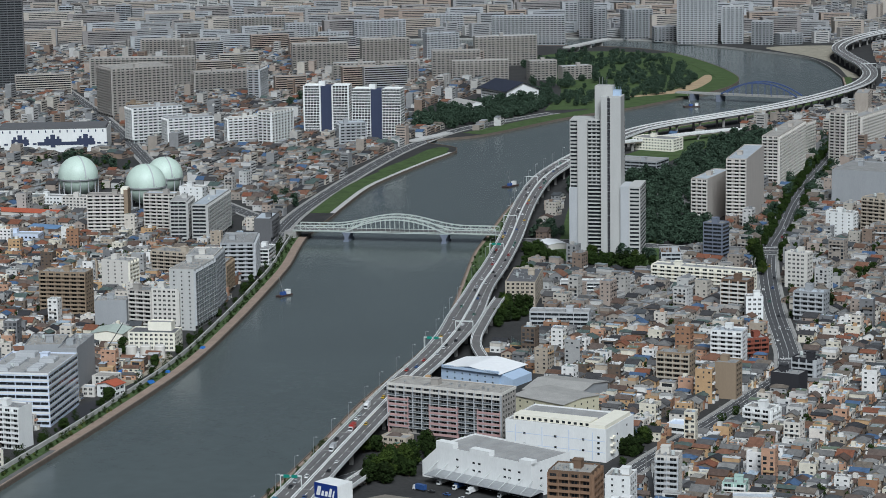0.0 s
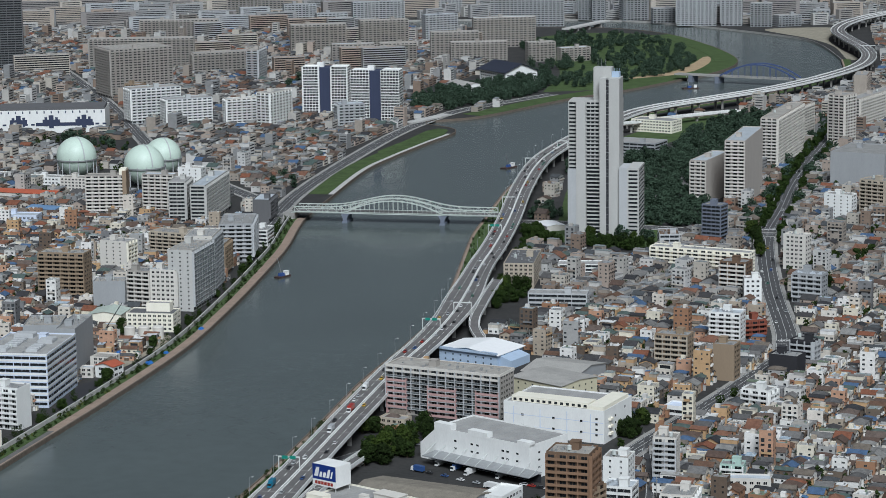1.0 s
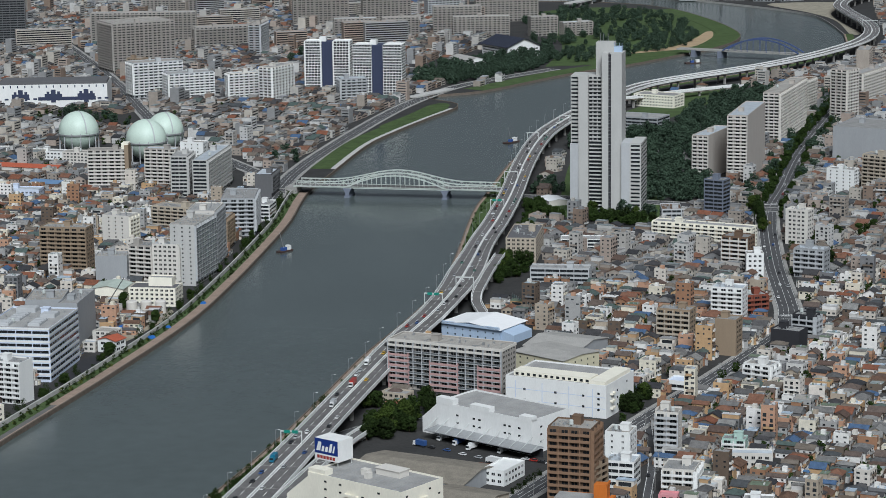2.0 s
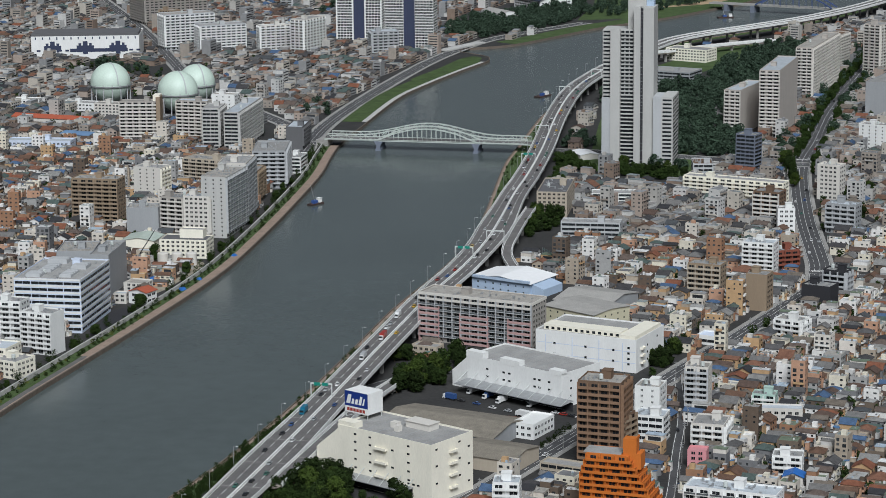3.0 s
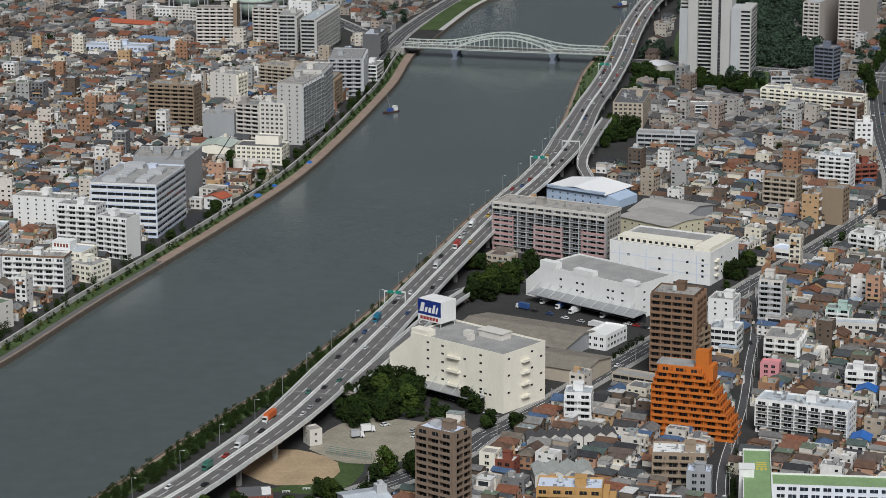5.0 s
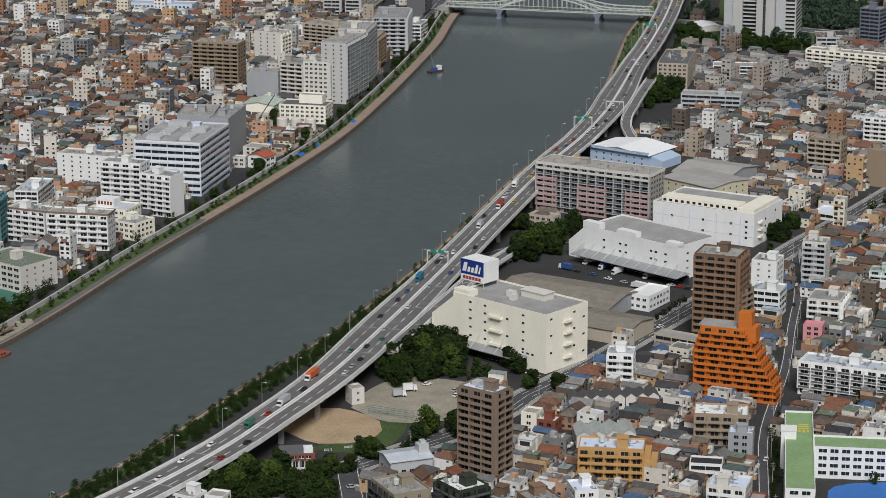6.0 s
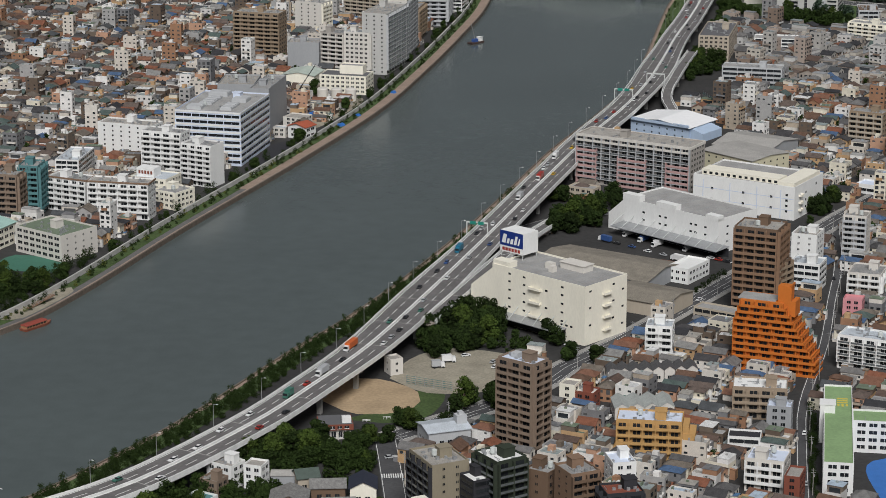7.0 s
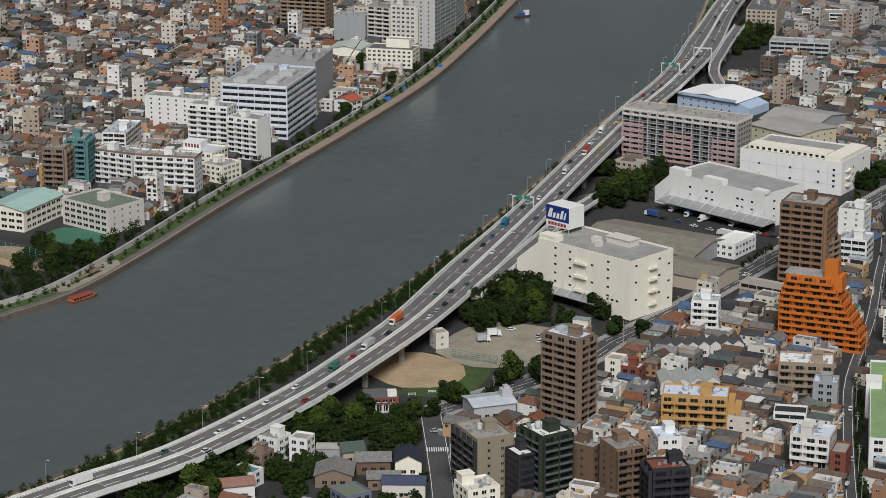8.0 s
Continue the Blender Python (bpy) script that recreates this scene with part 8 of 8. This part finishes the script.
def car(color, x, y, z, rot, label=""):
    m = pose(x, y, z, 0, 0, rot)
    if color in CARS:
        return copy_thing(CARS[color], m)
    s = car_meshes()
    root = thing("car", label or "%s passenger car on asphalt" % color, "car", x, y, z, rot, "road traffic")
    part("body", s["body"].mesh("body", car_paint(color)), root)
    part("cabin", s["cabin"], root, label="dark glazed cabin")
    part("roof_panel", s["roof"].mesh("roof_panel", car_paint(color)), root)
    for dx in (-1.35, 1.35):
        for dy in (-0.78, 0.78):
            part("wheel", s["wheel"], root, (dx, dy, 0.32))
    CARS[color] = root
    return root


def truck(load, cab, length, x, y, z, rot, label):
    root = thing("truck", label, "truck", x, y, z, rot, "road traffic")
    g = Geo()
    g.box(-length / 2, -1.2, 1.0, length / 2 - 2.0, 1.2, 3.6)
    part("cargo_box", g.mesh("cargo_box", car_paint(load)), root)
    g = Geo()
    g.hexa([(length / 2 - 1.8, -1.1, 0.5), (length / 2, -1.1, 0.5), (length / 2, 1.1, 0.5), (length / 2 - 1.8, 1.1, 0.5), (length / 2 - 1.8, -1.05, 2.7), (length / 2 - 0.3, -1.05, 2.7), (length / 2 - 0.3, 1.05, 2.7), (length / 2 - 1.8, 1.05, 2.7)])
    part("cab", g.mesh("cab", car_paint(cab)), root)
    g = Geo()
    g.hexa([(length / 2 - 0.22, -1.0, 1.5), (length / 2 + 0.02, -1.0, 1.5), (length / 2 + 0.02, 1.0, 1.5), (length / 2 - 0.22, 1.0, 1.5), (length / 2 - 0.32, -0.95, 2.45), (length / 2 - 0.15, -0.95, 2.45), (length / 2 - 0.15, 0.95, 2.45), (length / 2 - 0.32, 0.95, 2.45)])
    part("windscreen", g.mesh("windscreen", DARKGLASS), root)
    g = Geo()
    g.box(-length / 2, -0.5, 0.6, length / 2 - 1.0, 0.5, 1.0)
    part("chassis", g.mesh("chassis", RUBBER), root)
    s = car_meshes()
    for dx in (-length / 2 + 1.3, length / 2 - 1.0):
        for dy in (-1.0, 1.0):
            w = part("wheel", s["wheel"], root, (dx, dy, 0.45))
            w.scale = (1.4, 1.4, 1.4)


def express_spot(y, lane):
    """Place and heading on the expressway at a distance north; lane -2..-1 left, 1..2 right of the median."""
    k = int(np.argmin(abs(EXPRESS[:, 1] - y)))
    k = min(max(k, 1), len(EXPRESS) - 2)
    d = EXPRESS[k + 1] - EXPRESS[k - 1]
    f = (y - EXPRESS[k, 1]) / (d[1] / 2)
    p = EXPRESS[k] + (d / 2) * f
    q = np.array([d[1], -d[0]]) / np.hypot(d[0], d[1])
    p2 = p[:2] + q * (math.copysign(2.4 + 3.4 * (abs(lane) - 1), lane))
    return p2[0], p2[1], p[2] + 0.02, math.degrees(math.atan2(d[1], d[0])) + (180 if lane < 0 else 0)


truck("orange", "white", 11, *express_spot(1027, -2), "orange container lorry on the expressway")
truck("silver", "white", 9, *express_spot(992, -1), "grey box lorry on the expressway")
truck("white", "white", 9, *express_spot(828, -1), "white box lorry on the expressway")
truck("red", "white", 10, *express_spot(1336, -1), "rust-red container lorry on the expressway")
truck("teal", "teal", 8, *express_spot(1186, -2), "teal tanker lorry on the expressway")
truck("white", "white", 8, *express_spot(1385, -2), "white delivery lorry on the expressway")
truck("silver", "white", 8, *express_spot(1292, -1), "grey delivery lorry on the expressway")
truck("green", "green", 6, *express_spot(962, -1), "dark green flatbed lorry on the expressway")
rc = random.Random(31)
names = ["white"] * 5 + ["silver"] * 3 + ["black"] * 4 + ["blue", "red", "yellow", "green"]
y = 860.0
while y < 2350:
    lane = rc.choice((-2, -1, 1, 2))
    if min(abs(y - t) for t in (1027, 992, 828, 1336, 1186, 1385, 1292, 962)) > 9:
        car(rc.choice(names), *express_spot(y, lane))
    y += rc.uniform(8, 19)
for x, yy, r, c in ((-73, 1055, 30, "white"), (-60, 1047, 60, "silver"), (-59, 1040, 60, "white"), (-94, 924, 20, "silver"), (-12, 1065, 60, "white"), (14, 1112, 60, "silver"), (33, 1149, 62, "white"), (2, 1092, 242, "black"),
                    (-28, 1075, 60, "white"), (-24, 1081, 60, "silver"), (58, 1196, 60, "red"), (62, 1214, 60, "white"), (52, 1213, 150, "white"), (48, 1216, 150, "black"), (44, 1219, 150, "red"), (40, 1222, 150, "white"),
                    (72, 965, 80, "white"), (69, 908, 85, "silver"), (100, 1190, 80, "black"), (16, 1226, 140, "silver"), (8, 1232, 140, "white"), (0, 1240, 140, "blue"), (-8, 1246, 140, "black"), (226, 1640, 86, "white"), (222, 1700, 266, "silver"), (240, 1780, 80, "blue"), (246, 1860, 80, "white"), (280, 2010, 78, "silver")):
    car(c, x, yy, 0.12, r)
for k in range(16):
    i = 4 + k * 2
    if i < len(AVENUE) - 1:
        d = AVENUE[i + 1] - AVENUE[i]
        q = AVENUE[i] + normals(AVENUE)[i] * (-4.6, -1.8, 1.8, 4.6)[(k * 7) % 4]
        car(names[(k * 5) % len(names)], q[0], q[1], 0.1, math.degrees(math.atan2(d[1], d[0])))
truck("white", "white", 6.5, -80, 1046, 0.1, 15, "white box van parked on gravel")
truck("silver", "white", 6, -84, 1038, 0.1, 15, "grey covered lorry parked on gravel")
truck("blue", "white", 8, -14, 1250, 0.05, 140, "blue lorry at the loading dock")
truck("white", "white", 10, 24, 1216, 0.05, 140, "long white lorry in the depot yard")

for k, (x, yy) in enumerate([(85, 1449), (86, 1441), (88, 1432), (83, 1436), (92, 1429), (94, 1425)]):
    car(("white", "silver", "white", "black", "white", "blue")[k], x, yy, 0.1, 150)
for k, (x, yy, c) in enumerate(((-2, 1262, "white"), (6, 1252, "blue"), (13, 1243, "white"), (29, 1236, "silver"))):
    truck(c, "white", 7.5, x, yy, 0.05, 229.4, "%s lorry backed up to the loading dock" % c)

# ---- expressway furniture ----
def gantry(y, lane0, lane1, sign):
    """A white portal over a carriageway with green signs."""
    x, yy, z, r = express_spot(y, 1)
    k = int(np.argmin(abs(EXPRESS[:, 1] - y)))
    c = EXPRESS[k]
    root = thing("sign_gantry", "white steel sign portal over the carriageway", "gantry", c[0], c[1], c[2], r, "sign portals")
    for o in (lane0, lane1):
        g = Geo()
        g.box(-0.25, -o - 0.25, 0, 0.25, -o + 0.25, 7.2)
        part("post", g.mesh("post", STEEL), root)
    g = Geo()
    g.box(-0.3, -max(lane0, lane1), 6.6, 0.3, -min(lane0, lane1), 7.3)
    part("beam", g.mesh("beam", STEEL), root)
    if sign:
        for s in (0.3, 0.68):
            g = Geo()
            m = -(lane0 + (lane1 - lane0) * s)
            g.box(-0.45, m - 1.6, 5.9, -0.32, m + 1.6, 7.6)
            g.box(-0.50, m - 1.2, 6.4, -0.46, m + 1.2, 6.55)
            part("sign_panel", g.mesh("sign_panel", material("sign_green", (0.02, 0.22, 0.17), 0.5, stain=0.05)), root, label="green direction sign panel")


for y, a, b, s in ((1221, -10.5, 0.4, True), (1545, -10.5, 1.0, True), (1592, 0.5, 12, False), (1880, -10, 0.4, True), (2010, -10, 0.4, False), (2230, -9.5, 0.3, False), (2330, -0.3, 9.6, False), (3150, -9.6, 9.6, False)):
    gantry(y, a, b, s)
g = Geo()
g.tube((0, 0, 0), (0, 0, 9.5), 0.13, sides=6, r2=0.08)
pole_mesh = g.mesh("pole", GALV)
g = Geo()
g.beam((0, 0, 9.4), (1.6, 0, 9.7), 0.12, 0.12)
arm_mesh = g.mesh("arm", GALV)
g = Geo()
g.hexa([(1.3, -0.2, 9.6), (2.3, -0.15, 9.65), (2.3, 0.15, 9.65), (1.3, 0.2, 9.6), (1.3, -0.2, 9.8), (2.3, -0.12, 9.78), (2.3, 0.12, 9.78), (1.3, 0.2, 9.8)])
head_mesh = g.mesh("lamp_head", wall_paint("white"))
lamp = None
nx = normals(EXPRESS)
for k in range(3, len(EXPRESS) - 3, 3):
    if 800 < EXPRESS[k, 1] < 2400:
        e = EXPRESS[k, :2] - nx[k] * (HALF[k] + 0.2)
        m = pose(e[0], e[1], EXPRESS[k, 2] + 1.1, 0, 0, math.degrees(math.atan2(nx[k][1], nx[k][0])))
        if lamp is None:
            lamp = thing("street_lamp", "slim grey lamp post on the expressway parapet", "street lamp", group="expressway lamps")
            lamp.matrix_basis = m
            part("pole", pole_mesh, lamp)
            part("arm", arm_mesh, lamp)
            part("lamp_head", head_mesh, lamp)
        else:
            copy_thing(lamp, m)

# ---- on the river ----
def work_barge(x, y, rot, s):
    root = thing("work_barge", "small dark work barge with a blue crane", "barge", x, y, -2.0, rot)
    g = Geo()
    g.hexa([(-9 * s, -3.4 * s, -0.6), (9 * s, -3.4 * s, -0.6), (9 * s, 3.4 * s, -0.6), (-9 * s, 3.4 * s, -0.6), (-9.6 * s, -3.6 * s, 1.2), (9.8 * s, -3.6 * s, 1.2), (9.8 * s, 3.6 * s, 1.2), (-9.6 * s, 3.6 * s, 1.2)])
    part("hull", g.mesh("hull", material("rusty_hull", (0.07, 0.045, 0.04), 0.8)), root)
    g = Geo()
    g.box(4 * s, -1.6, 1.2, 8 * s, 1.6, 4.2)
    g.box(3.8 * s, -1.9, 4.2, 8.2 * s, 1.9, 4.4)
    part("wheelhouse", g.mesh("wheelhouse", wall_paint("white")), root)
    g = Geo()
    g.box(-3, -1.5, 1.2, 1, 1.5, 3.4)
    part("crane_cab", g.mesh("crane_cab", material("crane_blue", (0.05, 0.10, 0.30), 0.6)), root)
    g = Geo()
    g.beam((-1, 0, 3), (-5, 0, 15), 0.35, 0.35)
    g.beam((-1.4, 0, 3.2), (-4.9, 0, 14.8), 0.2, 0.2)
    part("crane_jib", g.mesh("crane_jib", GALV), root)


work_barge(-117, 1789, 52, 0.7)
work_barge(64, 2304, 55, 1.0)
work_barge(294, 2902, 15, 1.0)


def pleasure_boat(x, y, rot):
    """A low roofed river boat."""
    root = thing("pleasure_boat", "low roofed river boat with a rust-red roof", "boat", x, y, -2.0, rot)
    root.scale = (1.18, 1.18, 1.18)
    g = Geo()
    out = [(-7.5, 1.9), (3.5, 2.1), (6.2, 1.4), (8.2, 0.0), (6.2, -1.4), (3.5, -2.1), (-7.5, -1.9)]
    n = len(out)
    g.v += [(px * 0.94, py * 0.8, -0.4) for px, py in out] + [(px, py, 1.1) for px, py in out]
    g.f += [tuple(range(n)), tuple(range(2 * n - 1, n - 1, -1))] + [(i, n + i, n + (i + 1) % n, (i + 1) % n) for i in range(n)]
    g.m = [0] * len(g.f)
    part("hull", g.mesh("hull", material("boat_wood", (0.30, 0.10, 0.06), 0.6)), root)
    g = Geo()
    g.box(-6.8, -1.7, 1.1, 4.2, 1.7, 2.2)
    part("cabin", g.mesh("cabin", material("boat_cabin", (0.40, 0.22, 0.12), 0.6)), root)
    for i in range(7):
        for s in (-1.72, 1.72):
            g = Geo()
            g.box(-6.4 + i * 1.5, s - 0.03, 1.3, -5.4 + i * 1.5, s + 0.03, 2.0)
            part("window", g.mesh("window", GLASS), root)
    g = Geo()
    g.hexa([(-7.1, -1.95, 2.2), (4.5, -1.95, 2.2), (4.5, 1.95, 2.2), (-7.1, 1.95, 2.2), (-6.9, -1.2, 2.65), (4.3, -1.2, 2.65), (4.3, 1.2, 2.65), (-6.9, 1.2, 2.65)])
    part("roof", g.mesh("roof", material("boat_roof", (0.30, 0.07, 0.05), 0.6)), root)


pleasure_boat(-276.4, 1089, 58)


def crawler_crane(x, y, rot):
    root = thing("crawler_crane", "dark crawler crane with a raised lattice jib", "crane", x, y, 0, rot)
    for s in (-1.6, 1.6):
        g = Geo()
        g.box(-2.5, s - 0.4, 0, 2.5, s + 0.4, 1.0)
        part("track", g.mesh("track", RUBBER), root)
    g = Geo()
    g.box(-3, -1.4, 1.0, 2, 1.4, 3.2)
    part("cab", g.mesh("cab", wall_paint("slate")), root)
    g = Geo()
    for dy in (-0.5, 0.5):
        for dz in (0, 0.9):
            g.beam((2, dy, 1.6 + dz), (17, dy * 0.4, 24 + dz * 0.5), 0.14, 0.14)
    for i in range(14):
        t, u = i / 14, (i + 1) / 14
        g.beam((2 + 15 * t, -0.5 * (1 - 0.6 * t), 1.6 + 22.4 * t), (2 + 15 * u, 0.5 * (1 - 0.6 * u), 2.4 + 22.4 * u), 0.09, 0.09)
    part("jib", g.mesh("jib", RUBBER), root)


crawler_crane(-224, 1572, 12)

# ---- park and yard things near the foot of the expressway ----
office = thing("park_office", "two-storey park office with a brick-red upper wall and white ground floor", "public building", -119, 949, 0, 12)
g = Geo()
g.box(-6, -5, -0.2, 6, 5, 4.2)
part("ground_floor", g.mesh("ground_floor", wall_paint("offwhite")), office)
g = Geo()
g.box(-7, -6, 4.2, 7, 6, 6.6)
part("upper_wall", g.mesh("upper_wall", wall_paint("redbrick")), office)
g = Geo()
g.box(-6.7, -5.7, 6.6, 6.7, 5.7, 6.75)
part("roof", g.mesh("roof", wall_paint("darkgrey")), office)
g = Geo()
g.box(2.5, -4.8, 6.75, 6.2, -1.6, 9.0)
part("stair_head", g.mesh("stair_head", wall_paint("white")), office)
for k in range(4):
    g = Geo()
    g.box(-5.2 + k * 2.9, -6.0, -0.2, -4.9 + k * 2.9, -5.7, 4.2)
    part("column", g.mesh("column", wall_paint("offwhite")), office)
    part("window", one_window(1.9, 2.6, "white"), office, (-3.6 + k * 2.6, -5.0, 0.8))
    part("window", one_window(1.8, 1.1, "white"), office, (-4.4 + k * 2.9, -6.0, 4.9))
FOOT.append((-119, 949, 12, 14, 12))
pitched("shed", "small shed with a rusted sheet roof", 19, 1197, 62, 10, 9, 4.0, 1.4, "umber", material("rusted_sheet", (0.20, 0.07, 0.035), 0.85, stain=0.45, scale=0.5), "y", "none", "shed", 0.4)
building("shop_building", "small two-storey shop with pale flat roofs", -27, 1340, 63, 9, 16, 7, "win", "win", "beige", "white", category="shop", extras=False)
building("pump_house", "small plain white pump house under the expressway", -103, 1030, 30, 6, 7, 7.5, "small", "small", "offwhite", "white", category="utility building", extras=False)


def net_fence(x, y, rot, length, h, label):
    """Tall posts with rails and a see-through mesh of thin wires."""
    root = thing("net_fence", label, "fence", x, y, 0, rot)
    n = max(2, int(length / 4))
    g = Geo()
    g.tube((0, 0, 0), (0, 0, h), 0.09)
    post = g.mesh("post", GALV)
    for i in range(n + 1):
        part("post", post, root, (length * i / n, 0, 0))
    g = Geo()
    g.box(0, -0.04, 0, length, 0.04, 0.12)
    rail = g.mesh("rail", material("green_net", (0.06, 0.20, 0.20), 0.7))
    for i in range(int(h / 0.9) + 1):
        part("rail", rail, root, (0, 0, i * 0.9))


net_fence(-96, 1016, -22, 22, 4, "teal wire fence beside the playground")
net_fence(-335, 1148, -32, 34, 9, "tall dark net fence of a sports ground")
net_fence(44, 1590, -72, 50, 8, "tall pale fence posts beside a yard")
for x, y in ((-116, 968), (-108, 966), (-100, 970)):
    g = Geo()
    g.box(-1.6, -0.08, 0.9, 1.6, 0.08, 1.05)
    g.box(-1.6, -0.08, 0.4, 1.6, 0.08, 0.5)
    for s in (-1.5, 0, 1.5):
        g.box(s - 0.08, -0.08, 0, s + 0.08, 0.08, 1.1)
    ob = new("park_railing", g.mesh("park_railing", wall_paint("white")))
    ob.location, ob.rotation_euler = (x, y, 0.05), (0, 0, radians(10))
    tagged(ob, "short white railing at the playground's edge", "railing")


def utility_pole(x, y, rot):
    root = thing("utility_pole", "grey concrete utility pole with cross arms", "utility pole", x, y, 0, rot, "street poles")
    if "pole" not in PANEL:
        g = Geo()
        g.tube((0, 0, -0.2), (0, 0, 11), 0.17, sides=7, r2=0.11)
        PANEL["pole"] = g.mesh("pole", CONCRETE)
        g = Geo()
        g.box(-1.0, -0.06, 0, 1.0, 0.06, 0.12)
        PANEL["cross_arm"] = g.mesh("cross_arm", GALV)
        g = Geo()
        g.tube((0.35, 0, 0), (0.35, 0, 0.9), 0.26, sides=8)
        PANEL["transformer"] = g.mesh("transformer", GALV)
    part("pole", PANEL["pole"], root)
    part("cross_arm", PANEL["cross_arm"], root, (0, 0, 10.2))
    part("cross_arm", PANEL["cross_arm"], root, (0, 0, 9.2))
    part("transformer", PANEL["transformer"], root, (0, 0, 7.6))


for line, half in ((STREET, 3.3), (LANE, 4.9), (NEARAVENUE, 6.0)):
    nr = normals(line)
    for k in range(1, len(line) - 1, 2 if half > 4 else 2):
        q = line[k, :2] + nr[k] * half * (1 if k % 4 else -1)
        utility_pole(q[0], q[1], math.degrees(math.atan2(nr[k][1], nr[k][0])))

pitched("shed", "low shed with a white sheet roof at the tower's foot", 88, 1966, 20, 16, 22, 4.0, 1.2, "offwhite", WHITEROOF, "y", "none", "shed", 0.4)
building("school_building", "low cream school block beside the park trees", 222, 2530, -32, 46, 24, 13, "win", "win", "cream", "cream", category="school building")
building("office_building", "grey concrete office block behind the tower", 190, 2345, 62, 30, 44, 17, "band", "band", "grey", "grey", category="office building")

# the ramp from the flood wall down to the boat landing
ramp = thing("stair_ramp", "brown timber stair ramp down to the boat landing", "ramp", -281, 1118, 0.26, 62)
g = Geo()
g.hexa([(-9, -1.2, 0), (9, -1.2, 2.2), (9, 1.2, 2.2), (-9, 1.2, 0), (-9, -1.2, 0.3), (9, -1.2, 2.6), (9, 1.2, 2.6), (-9, 1.2, 0.3)])
part("flight", g.mesh("flight", wall_paint("umber")), ramp)
for s in (-1.15, 1.15):
    g = Geo()
    g.beam((-9, s, 1.2), (9, s, 3.5), 0.1, 0.1)
    for k in range(7):
        g.beam((-9 + k * 3, s, 0.2 + k * 0.38), (-9 + k * 3, s, 1.2 + k * 0.38), 0.08, 0.08)
    part("handrail", g.mesh("handrail", GALV), ramp)
